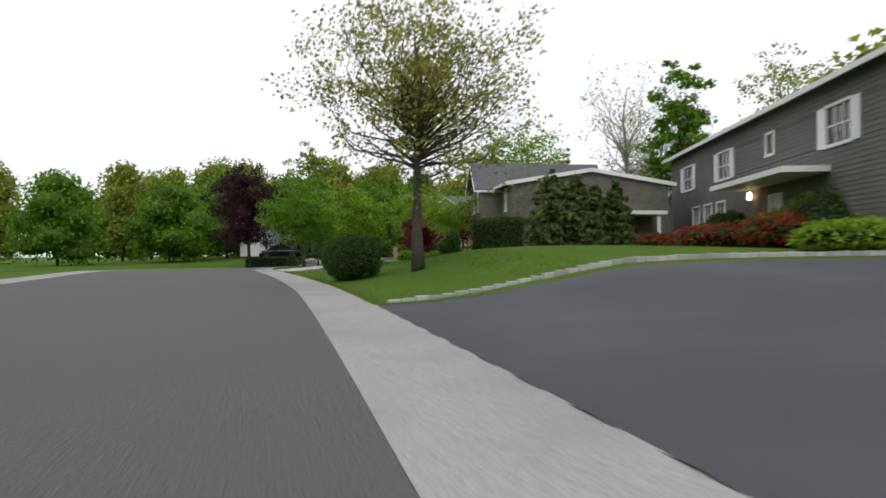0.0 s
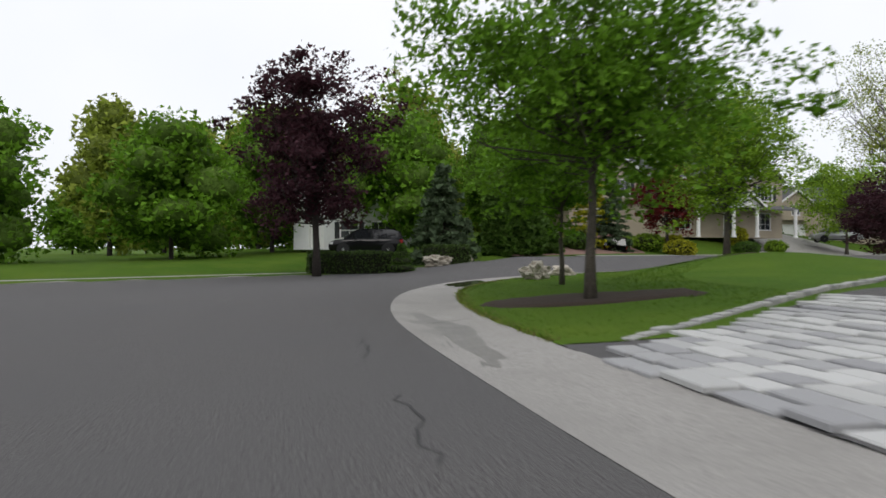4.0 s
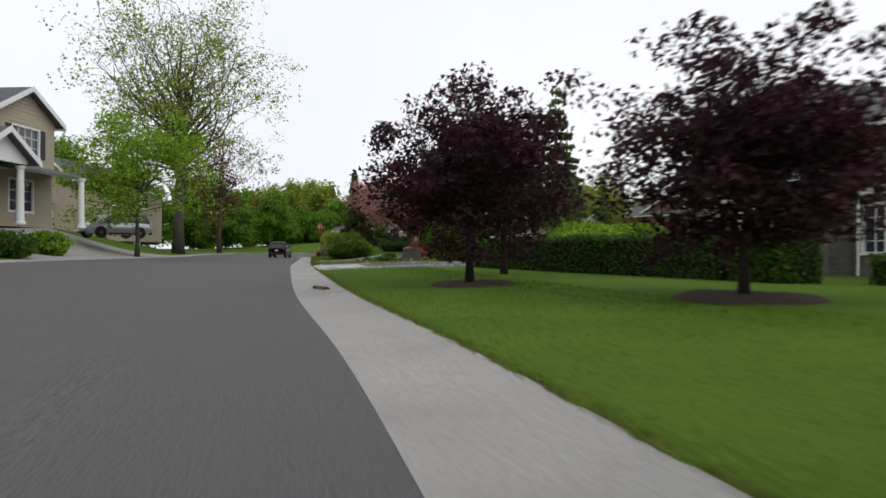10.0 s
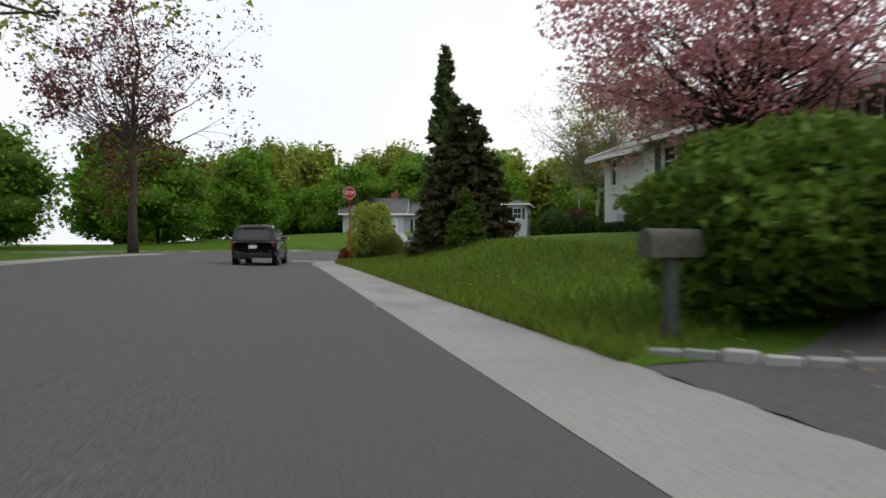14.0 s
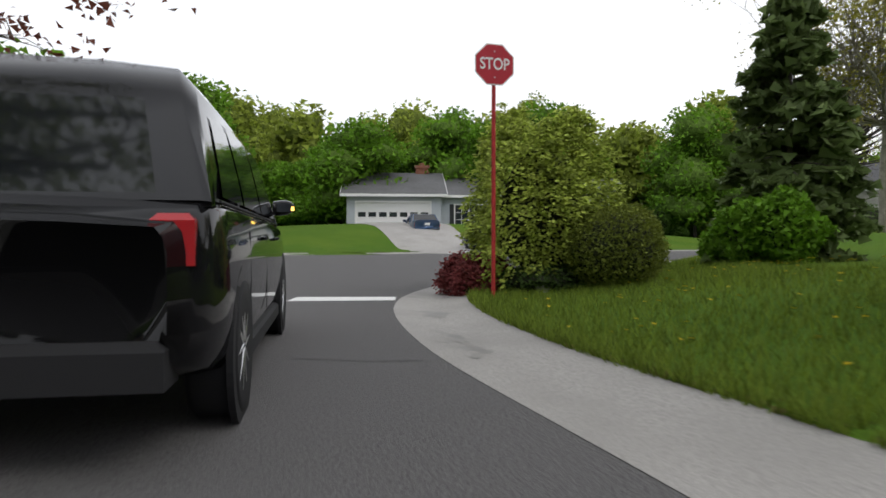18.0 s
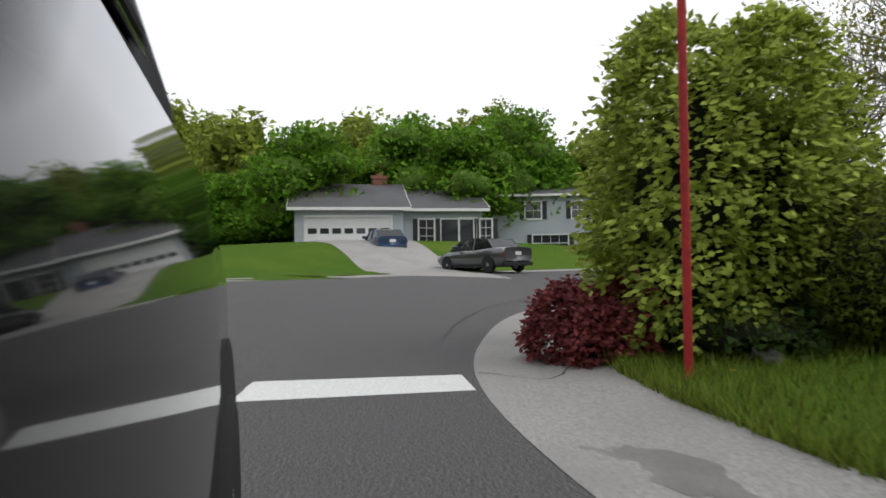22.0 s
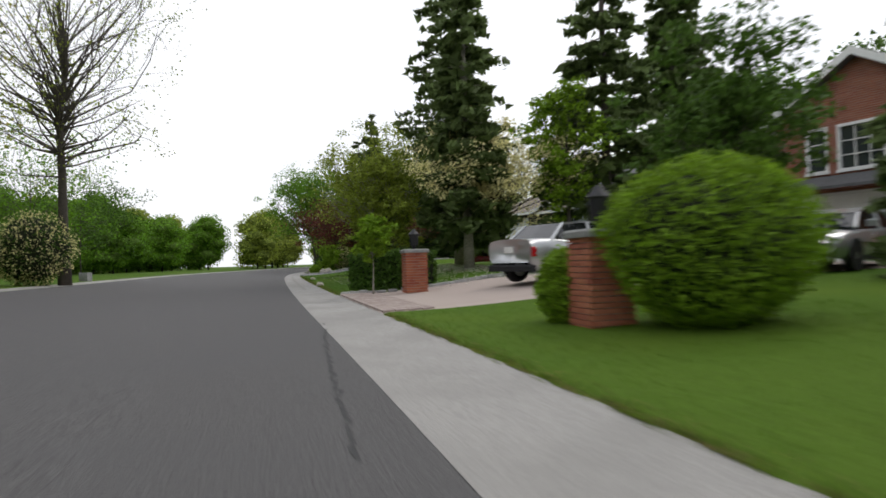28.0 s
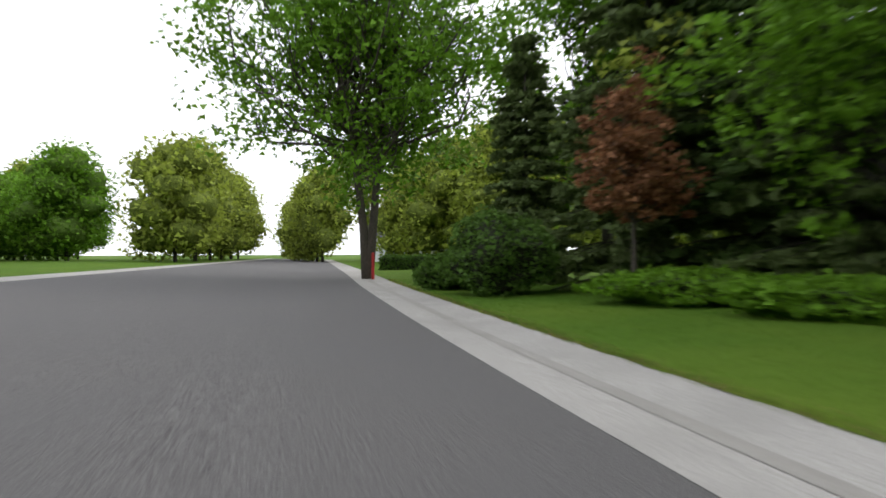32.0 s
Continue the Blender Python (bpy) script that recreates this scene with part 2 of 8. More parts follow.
NEEDLE = leafy("spruce_needle", (0.095, 0.15, 0.085))
NEEDLE_BLUE = leafy("blue_spruce_needle", (0.075, 0.125, 0.11))
NEEDLE_BROWN = leafy("bronze_needle", (0.075, 0.07, 0.03))
NEEDLE_FRESH = leafy("arborvitae_leaf", (0.085, 0.16, 0.035))
YEW = leafy("yew_leaf", (0.05, 0.095, 0.04))
# near-black fill for plant cores: the shade inside is put into the colour
CORE = material("core_inner_shade", (0.02, 0.024, 0.012), 1.0)
INNER = material("inner_leaves", (0.11, 0.18, 0.035), 1.0, spread=0.7, stain=(0.06, 0.105, 0.02), grain=3.0, blot=0.8, bump=1.0, bump_scale=4, spec=0.05)
INNER_DEEP = material("deep_inner_leaves", (0.08, 0.135, 0.035), 1.0, spread=0.7, stain=(0.045, 0.08, 0.02), grain=3.0, blot=0.8, bump=1.0, bump_scale=4, spec=0.05)
INNER_PALE = material("pale_inner_leaves", (0.17, 0.21, 0.045), 1.0, spread=0.7, stain=(0.09, 0.12, 0.025), grain=3.0, blot=0.8, bump=1.0, bump_scale=4, spec=0.05)
WHITE = material("white_paint", (0.78, 0.78, 0.77), 0.55, spread=0.04, grain=10)
SIDING_WHITE = material("white_siding", (0.74, 0.75, 0.76), 0.6, spread=0.05, stain=(0.62, 0.62, 0.62), grain=6, blot=0.6)
SIDING_GREY = material("grey_siding", (0.46, 0.49, 0.53), 0.65, spread=0.06, stain=(0.38, 0.41, 0.45), grain=6, blot=0.6)
SIDING_BROWN = material("brown_siding", (0.17, 0.155, 0.14), 0.75, spread=0.12, stain=(0.12, 0.11, 0.10), grain=8, blot=0.8)
SIDING_TAN = material("tan_siding", (0.42, 0.36, 0.27), 0.7, spread=0.08, stain=(0.34, 0.29, 0.22), grain=6, blot=0.8)
SIDING_BLUE = material("blue_grey_siding", (0.27, 0.31, 0.34), 0.7, spread=0.1, grain=6)
SIDING_DARK = material("dark_brown_siding", (0.07, 0.06, 0.055), 0.75, spread=0.15, grain=8)
ROOF = material("asphalt_shingle", (0.14, 0.14, 0.145), 0.95, spread=0.3, stain=(0.10, 0.10, 0.10), grain=12, blot=0.8, bump=0.8, bump_scale=14)
ROOF_TAN = material("tan_shingle", (0.22, 0.19, 0.15), 0.95, spread=0.3, grain=12, bump=0.8, bump_scale=14)
SHUTTER = material("dark_shutter", (0.03, 0.032, 0.035), 0.5)
STEEL = material("steel", (0.55, 0.55, 0.56), 0.35, metal=1.0)
CHROME = material("chrome", (0.75, 0.75, 0.76), 0.12, metal=1.0)
IRON = material("black_iron", (0.02, 0.02, 0.022), 0.5)
SIGN_RED = material("sign_red", (0.42, 0.02, 0.035), 0.45, spread=0.08, grain=8)
POST_RED = material("red_painted_post", (0.40, 0.03, 0.03), 0.6, spread=0.25, grain=12, bump=0.2)
HYDRANT_RED = material("hydrant_red", (0.48, 0.03, 0.03), 0.5, spread=0.12, grain=12)
HYDRANT_ORANGE = material("hydrant_orange", (0.65, 0.16, 0.03), 0.5)
RUBBER = material("rubber", (0.018, 0.018, 0.02), 0.75)
CAR_BLACK = material("black_car_paint", (0.008, 0.008, 0.009), 0.05, spec=0.26)
CAR_SILVER = material("silver_car_paint", (0.48, 0.49, 0.50), 0.28, metal=0.7, coat=1.0)
CAR_GREY = material("grey_car_paint", (0.10, 0.10, 0.105), 0.28, metal=0.6, coat=1.0)
CAR_BLUE = material("blue_car_paint", (0.035, 0.075, 0.16), 0.28, metal=0.5, coat=1.0)
CAR_GLASS = material("tinted_car_glass", (0.012, 0.014, 0.016), 0.05, spec=0.7)
TAIL = material("tail_lamp", (0.40, 0.015, 0.02), 0.15, spec=0.6)
HEADLAMP = material("head_lamp", (0.5, 0.5, 0.52), 0.08, spec=0.7)
PANE = material("window_glass", (0.03, 0.036, 0.042), 0.04, spec=0.75)
STONE = material("boulder_stone", (0.50, 0.46, 0.39), 0.9, spread=0.3, stain=(0.27, 0.24, 0.19), grain=6, blot=2.5, bump=1.0, bump_scale=9)
STONE_TAN = material("tan_stone", (0.42, 0.29, 0.19), 0.9, spread=0.25, stain=(0.30, 0.22, 0.15), grain=8, blot=3, bump=0.7, bump_scale=12)
STONE_GREY = material("grey_stone", (0.33, 0.33, 0.32), 0.9, spread=0.3, stain=(0.2, 0.2, 0.19), grain=8, blot=3, bump=0.9, bump_scale=12)
WOOD_CUT = material("cut_wood", (0.36, 0.29, 0.20), 0.85, spread=0.3, grain=10, bump=0.5)
MAILBOX = material("weathered_wood", (0.10, 0.095, 0.085), 0.8, spread=0.3, grain=12)
LAMP_GLOW = material("porch_lamp", (0.9, 0.75, 0.5), 0.4)
lamp_node = LAMP_GLOW.node_tree.nodes["Principled BSDF"]
lamp_node.inputs["Emission Color"].default_value, lamp_node.inputs["Emission Strength"].default_value = (1.0, 0.72, 0.38, 1), 6.0
AMBER_GLOW = material("indicator_lamp", (0.8, 0.45, 0.05), 0.4)
amber_node = AMBER_GLOW.node_tree.nodes["Principled BSDF"]
amber_node.inputs["Emission Color"].default_value, amber_node.inputs["Emission Strength"].default_value = (1.0, 0.6, 0.1, 1), 3.0


def random_piece(name, colours, rough=0.9, bump=0.4):
    """Material whose colour differs from object to object."""
    m = material(name, colours[0], rough, bump=bump, bump_scale=30)
    t = m.node_tree
    b = t.nodes["Principled BSDF"]
    info = t.nodes.new("ShaderNodeObjectInfo")
    ramp = t.nodes.new("ShaderNodeValToRGB")
    e = ramp.color_ramp.elements
    e[0].color, e[1].color = (*colours[0], 1), (*colours[-1], 1)
    for i, c in enumerate(colours[1:-1], 1):
        e.new(i / (len(colours) - 1)).color = (*c, 1)
    t.links.new(info.outputs["Random"], ramp.inputs[0])
    t.links.new(ramp.outputs[0], b.inputs["Base Color"])
    return m


def brickwork(name, c1, c2, mortar, scale=1.0):
    """Brick courses, 0.075 m high and 0.23 m long, on walls too far off for single bricks."""
    m = material(name, c1, 0.9)
    t = m.node_tree
    b = t.nodes["Principled BSDF"]
    tc = t.nodes.new("ShaderNodeTexCoord")
    sep = t.nodes.new("ShaderNodeSeparateXYZ")
    add = t.nodes.new("ShaderNodeMath")
    comb = t.nodes.new("ShaderNodeCombineXYZ")
    bk = t.nodes.new("ShaderNodeTexBrick")
    t.links.new(tc.outputs["Object"], sep.inputs[0])
    t.links.new(sep.outputs[0], add.inputs[0])
    t.links.new(sep.outputs[1], add.inputs[1])
    t.links.new(add.outputs[0], comb.inputs[0])
    t.links.new(sep.outputs[2], comb.inputs[1])
    t.links.new(comb.outputs[0], bk.inputs["Vector"])
    bk.inputs["Color1"].default_value, bk.inputs["Color2"].default_value = (*c1, 1), (*c2, 1)
    bk.inputs["Mortar"].default_value = (*mortar, 1)
    for key, v in (("Scale", scale), ("Mortar Size", 0.006), ("Brick Width", 0.23), ("Row Height", 0.075)):
        bk.inputs[key].default_value = v
    n = t.nodes.new("ShaderNodeTexNoise")
    n.inputs["Scale"].default_value = 3
    t.links.new(tc.outputs["Object"], n.inputs["Vector"])
    mx = t.nodes.new("ShaderNodeMix")
    mx.data_type, mx.blend_type = "RGBA", "MULTIPLY"
    mx.inputs["Factor"].default_value = 0.5
    t.links.new(bk.outputs[0], mx.inputs["A"])
    t.links.new(n.outputs[0], mx.inputs["B"])
    t.links.new(mx.outputs["Result"], b.inputs["Base Color"])
    bp = t.nodes.new("ShaderNodeBump")
    bp.inputs["Strength"].default_value, bp.inputs["Distance"].default_value = 0.6, 0.01
    t.links.new(bk.outputs[1], bp.inputs["Height"])
    bp.invert = True
    t.links.new(bp.outputs[0], b.inputs["Normal"])
    return m


BRICK_GREY = brickwork("grey_brick", (0.21, 0.19, 0.16), (0.13, 0.12, 0.10), (0.28, 0.27, 0.25))
BRICK_RED = brickwork("red_brick", (0.40, 0.15, 0.085), (0.30, 0.10, 0.06), (0.42, 0.36, 0.32))
BRICK_WHITE = brickwork("whitewashed_brick", (0.66, 0.64, 0.59), (0.58, 0.56, 0.51), (0.52, 0.5, 0.46))
PAVER = random_piece("granite_paver", [(0.30, 0.30, 0.31), (0.40, 0.40, 0.40), (0.47, 0.47, 0.46), (0.56, 0.56, 0.55)])
BELGIAN = random_piece("granite_block", [(0.27, 0.27, 0.27), (0.36, 0.36, 0.35), (0.45, 0.44, 0.43)])
BRICK_PAVER = random_piece("brick_paver", [(0.30, 0.24, 0.22), (0.36, 0.29, 0.26), (0.42, 0.35, 0.31)])
PIER_BRICK = random_piece("pier_brick", [(0.36, 0.12, 0.07), (0.44, 0.17, 0.10), (0.30, 0.09, 0.06)])
RED_DRIVE = brickwork("red_brick_paving", (0.34, 0.20, 0.16), (0.28, 0.16, 0.13), (0.25, 0.2, 0.18))


# ---- mesh helpers ----
def mesh_of(name, verts, faces, mat, smooth=False):
    me = bpy.data.meshes.new(name)
    me.from_pydata([tuple(v) for v in verts], [], faces)
    if mat:
        me.materials.append(mat)
    if smooth:
        me.polygons.foreach_set("use_smooth", [True] * len(me.polygons))
    me.update()
    return me


def quads_mesh(name, verts, mat):
    """Many separate small faces from an (n, corners, 3) array."""
    n, c = verts.shape[:2]
    me = bpy.data.meshes.new(name)
    me.vertices.add(c * n)
    me.vertices.foreach_set("co", verts.reshape(-1).astype(np.float32))
    me.loops.add(c * n)
    me.loops.foreach_set("vertex_index", np.arange(c * n, dtype=np.int32))
    me.polygons.add(n)
    me.polygons.foreach_set("loop_start", np.arange(0, c * n, c, dtype=np.int32))
    me.materials.append(mat)
    me.update(calc_edges=True)
    return me


class Build:
    """Collects verts and faces of one mesh."""

    def __init__(self):
        self.v, self.f = [], []

    def poly(self, *pts):
        n = len(self.v)
        self.v += [tuple(p) for p in pts]
        self.f.append(tuple(range(n, n + len(pts))))
        return self

    def box(self, x0, y0, z0, x1, y1, z1, b=0.0):
        n = len(self.v)
        if b <= 0:
            self.v += [(x, y, z) for z in (z0, z1) for y in (y0, y1) for x in (x0, x1)]
            self.f += [tuple(n + i for i in q) for q in ((0, 2, 3, 1), (4, 5, 7, 6), (0, 1, 5, 4), (2, 6, 7, 3), (0, 4, 6, 2), (1, 3, 7, 5))]
            return self
        # bevelled top edges
        self.v += [(x, y, z0) for y in (y0, y1) for x in (x0, x1)]
        self.v += [(x, y, z1 - b) for y in (y0, y1) for x in (x0, x1)]
        self.v += [(x, y, z1) for y in (y0 + b, y1 - b) for x in (x0 + b, x1 - b)]
        self.f += [tuple(n + i for i in q) for q in ((0, 2, 3, 1), (8, 9, 11, 10), (0, 1, 5, 4), (1, 3, 7, 5), (3, 2, 6, 7), (2, 0, 4, 6),
                                                      (4, 5, 9, 8), (5, 7, 11, 9), (7, 6, 10, 11), (6, 4, 8, 10))]
        return self

    def tube(self, pts, radii, sides=6, cap=True):
        pts = [Vector(p) for p in pts]
        n0 = len(self.v)
        up = Vector((0.31, 0.17, 0.93))
        for i, p in enumerate(pts):
            d = (pts[min(i + 1, len(pts) - 1)] - pts[max(i - 1, 0)]).normalized()
            a = d.cross(up)
            if a.length < 1e-3:
                a = d.cross(Vector((1, 0, 0)))
            a.normalize()
            b = d.cross(a)
            for k in range(sides):
                w = 2 * math.pi * k / sides
                self.v.append(tuple(p + (a * math.cos(w) + b * math.sin(w)) * radii[i]))
        for i in range(len(pts) - 1):
            for k in range(sides):
                q = n0 + i * sides
                self.f.append((q + k, q + (k + 1) % sides, q + sides + (k + 1) % sides, q + sides + k))
        if cap:
            self.f.append(tuple(range(n0 + sides - 1, n0 - 1, -1)))
            e = n0 + (len(pts) - 1) * sides
            self.f.append(tuple(range(e, e + sides)))
        return self

    def lathe(self, profile, sides=16, centre=(0, 0), cap=True):
        n0 = len(self.v)
        for r, z in profile:
            for k in range(sides):
                w = 2 * math.pi * k / sides
                self.v.append((centre[0] + r * math.cos(w), centre[1] + r * math.sin(w), z))
        for i in range(len(profile) - 1):
            for k in range(sides):
                q = n0 + i * sides
                self.f.append((q + k, q + (k + 1) % sides, q + sides + (k + 1) % sides, q + sides + k))
        if not cap:
            return self
        self.f.append(tuple(range(n0 + sides - 1, n0 - 1, -1)))
        e = n0 + (len(profile) - 1) * sides
        self.f.append(tuple(range(e, e + sides)))
        return self

    def weld(self):
        """Joins points that lie together."""
        seen, move = {}, []
        for p in self.v:
            move.append(seen.setdefault((round(p[0], 4), round(p[1], 4), round(p[2], 4)), len(seen)))
        self.v, self.f = list(seen), [tuple(move[i] for i in q) for q in self.f]
        return self

    def mesh(self, name, mat, smooth=False):
        return mesh_of(name, self.v, self.f, mat, smooth)


def part(name, data, mat, parent, label=""):
    """One mesh object under a thing or under a part."""
    me = data.mesh(name, mat) if isinstance(data, Build) else data
    ob = new(name, me)
    ob.parent = parent
    if label:
        ob["label"] = label
    return ob


def thing(name, label, category, x, y, z, rz=0.0, group="", kind=""):
    if len(label.split()) < 4:
        label += " in a front garden"
    ob = new(name)
    ob.empty_display_size = 0.2
    ob.matrix_basis = pose(x, y, z, 0, 0, rz)
    return tagged(ob, label, category, group, kind)


# ---- the lie of the land: kerb line, road, lawn ----
KERB = [(0.54, -60.00), (0.54, -36.00), (0.54, -20.00), (0.54, -12.00), (0.54, -6.00), (0.54, 0.00), (0.71, 7.00), (0.82, 13.00), (0.84, 19.00),
        (0.67, 24.59), (0.44, 29.99), (0.05, 35.99), (-0.38, 41.40), (-0.51, 46.80), (0.10, 51.00), (1.25, 54.20), (2.83, 56.88), (5.15, 59.54),
        (8.36, 62.26), (12.45, 64.51), (19.29, 68.02), (26.96, 72.27), (37.39, 77.61), (49.07, 83.47), (60.74, 88.92), (71.91, 94.09), (81.56, 98.59),
        (86.37, 100.88), (90.51, 102.06), (94.20, 102.10), (98.38, 101.35), (102.69, 99.24), (105.78, 96.98), (108.75, 93.30), (111.52, 88.28),
        (115.88, 82.66), (122.60, 73.60), (132.83, 60.12), (144.20, 44.80), (155.07, 29.58), (163.51, 16.49), (171.81, 1.92), (181.10, -15.45),
        (196.03, -42.99), (228.00, -102.00)]
GUTTER, ROAD = 1.21, 9.6
# cross-section of the gutter: offset, height
DISH = [(0.0, 0.004), (0.1, 0.0), (0.35, -0.014), (0.6, -0.02), (0.85, -0.012), (1.06, 0.008), (GUTTER, 0.03)]


def smooth_line(ctrl, step=0.5):
    c = [Vector(p) for p in ctrl]
    c = [2 * c[0] - c[1]] + c + [2 * c[-1] - c[-2]]
    out = []
    for i in range(1, len(c) - 2):
        n = max(1, int((c[i + 1] - c[i]).length / step))
        for k in range(n):
            u = k / n
            out.append(0.5 * ((2 * c[i]) + (c[i + 1] - c[i - 1]) * u + (2 * c[i - 1] - 5 * c[i] + 4 * c[i + 1] - c[i + 2]) * u * u
                              + (3 * c[i] - c[i - 1] - 3 * c[i + 1] + c[i + 2]) * u ** 3))
    return np.array([(p.x, p.y) for p in out])


LINE_XY = smooth_line(KERB)
TAN = np.gradient(LINE_XY, axis=0)
TAN /= np.hypot(TAN[:, 0], TAN[:, 1])[:, None]
RIGHT = np.stack([TAN[:, 1], -TAN[:, 0]], 1)
ALONG = np.r_[0, np.cumsum(np.hypot(*np.diff(LINE_XY, axis=0).T))]
# side streets that meet the road: (from, to, half width)
SIDE = [((9.0, 71.5), (-60, 30.5), 5.2), ((104.5, 104.5), (62, 158), 5.2)]


def ramp(x, a, b):
    u = np.clip((np.asarray(x, float) - a) / (b - a), 0, 1)
    return u * u * (3 - 2 * u)


def across(x, y):
    """Signed distance to the right of the kerb line, for arrays."""
    x, y = np.atleast_1d(np.asarray(x, float)), np.atleast_1d(np.asarray(y, float))
    best, lat = np.full(x.shape, 1e18), np.zeros(x.shape)
    for i in range(0, len(LINE_XY), 2):
        dx, dy = x - LINE_XY[i, 0], y - LINE_XY[i, 1]
        d = dx * dx + dy * dy
        near = d < best
        best[near] = d[near]
        lat[near] = (np.sign(dx * RIGHT[i, 0] + dy * RIGHT[i, 1]) * np.sqrt(d))[near]
    return lat


def side_gap(x, y):
    """Distance inside a side street (positive inside), for arrays."""
    best = np.full(np.shape(x), -1e9)
    for (ax, ay), (bx, by), w in SIDE:
        d = np.array([bx - ax, by - ay])
        n = np.hypot(*d)
        d /= n
        u = np.clip((x - ax) * d[0] + (y - ay) * d[1], -4, n)
        best = np.maximum(best, w - np.hypot(x - ax - u * d[0], y - ay - u * d[1]))
    return best


# broad rises beside the walk and across the road: x, y, radius, height
RISES = [(7, 20, 9, 0.6), (13.6, 59.4, 5.5, 0.75), (16, 34, 14, 0.5), (74, 76, 13, 0.5), (84, 88, 12, 0.85), (76, 86, 9, 0.3), (104.6, 91.6, 6.0, 1.1), (110, 87, 7, 0.5), (112, 55, 14, 0.3), (130, 36, 14, 0.7), (146, 18, 9, 0.9), (20, 18, 14, 0.6)]
FAR_RISES = [(132, 114, 20, 1.6), (130, 92, 18, 0.6), (35, 105, 30, 1.6), (6, 112, 26, 1.0), (60, 108, 26, 1.3)]


def risen(x, y, rises):
    z = np.zeros(np.shape(x))
    for hx, hy, r, h in rises:
        z += h * np.exp(-((x - hx) ** 2 + (y - hy) ** 2) / (r * r))
    return z


def tilt(x, y, lat):
    """The far half of the road climbs to the east after the first junction."""
    far = np.interp(x, [-60, 2, 10, 30, 60, 100, 120, 150, 230], [-0.35, -0.35, 0.5, 0.45, 0.3, 0.38, 0.45, 0.3, 0.2])
    return far * np.where(x > 20, 1.0, ramp(y, 48, 58)) * ramp(-lat, 1.6, 9.6)


def lie(x, y):
    """Height of the land, for arrays."""
    x, y = np.atleast_1d(np.asarray(x, float)), np.atleast_1d(np.asarray(y, float))
    lat = across(x, y)
    near, far = risen(x, y, RISES), risen(x, y, FAR_RISES)
    right, left, off = lat - GUTTER, -lat - ROAD - GUTTER, -side_gap(x, y)
    z = np.where(right > 0, 0.03 + 0.17 * ramp(right, 0, 6) + near * ramp(right, 0.2, 6), 0.0)
    return z + np.where(left > 0, 0.05 + (0.2 * ramp(left, 0, 7) + far * ramp(left, 0, 10)) * ramp(off, 0.5, 8), 0.0) + tilt(x, y, lat)


def ground(x, y):
    return float(lie(x, y)[0])


def dish(lat):
    return float(np.interp(lat, [k for k, _ in DISH], [k for _, k in DISH]))


def near_index(x, y):
    return int(np.argmin((LINE_XY[:, 0] - x) ** 2 + (LINE_XY[:, 1] - y) ** 2))


# drives that cut the verge: from, to, surface
MOUTHS = [((0.5, -4.5), (0.8, 12.2), ASPHALT_DARK), ((0.2, 38.0), (-0.3, 43.5), ASPHALT), ((44.30, 79.60), (49.40, 82.00), ASPHALT), ((54.77, 84.59), (61.07, 87.48), ASPHALT),
          ((127.11, 65.37), (131.70, 59.28), BRICK_PAVER), ((151.77, 31.44), (155.49, 26.17), ASPHALT_DARK), ((155.49, 26.17), (161.16, 17.06), CONCRETE)]


def stretched(lo, hi, step, far, k):
    mid = np.arange(lo, hi + step / 2, step)
    out = hi + np.geomspace(step, far, k)
    return np.r_[lo - np.geomspace(step, far, k)[::-1], mid, out]


gx, gy = stretched(-50, 210, 1.25, 2600, 22), stretched(-60, 150, 1.25, 2600, 22)
GX, GY = np.meshgrid(gx, gy)
gxf, gyf = GX.ravel(), GY.ravel()
glat, gz = across(gxf, gyf), lie(gxf, gyf)
paved = ((glat < GUTTER + 1.9) & (glat > -ROAD - 0.6)) | (side_gap(gxf, gyf) > 0.3)
gz = np.where(paved, tilt(gxf, gyf, glat) - 0.12, gz - 0.015)
ny, nx = GX.shape
idx = np.arange(nx * ny).reshape(ny, nx)
gfaces = np.stack([idx[:-1, :-1], idx[:-1, 1:], idx[1:, 1:], idx[1:, :-1]], -1).reshape(-1, 4)
gme = mesh_of("ground", np.stack([gxf, gyf, gz], 1).tolist(), gfaces.tolist(), LAWN, True)
tagged(new("ground", gme), "mown green lawn with gentle rises", "lawn", kind="structure")


def ribbon(name, lats, mat, lift=0.0, a=0, b=None, follow=True, zs=None):
    """A strip along the kerb line between offsets to its right."""
    b = b or len(LINE_XY)
    P, N = LINE_XY[a:b], RIGHT[a:b]
    rows = []
    for k, l in enumerate(lats):
        xy = P + N * l
        z = (lie(xy[:, 0], xy[:, 1]) if follow else np.zeros(len(xy))) + lift + (zs[k] if zs else 0)
        rows.append(np.c_[xy, z])
    V = np.stack(rows, 1)
    n, m = V.shape[:2]
    i = np.arange(n * m).reshape(n, m)
    f = np.stack([i[:-1, :-1], i[:-1, 1:], i[1:, 1:], i[1:, :-1]], -1).reshape(-1, 4)[:, ::-1]
    return mesh_of(name, V.reshape(-1, 3).tolist(), f.tolist(), mat, True)


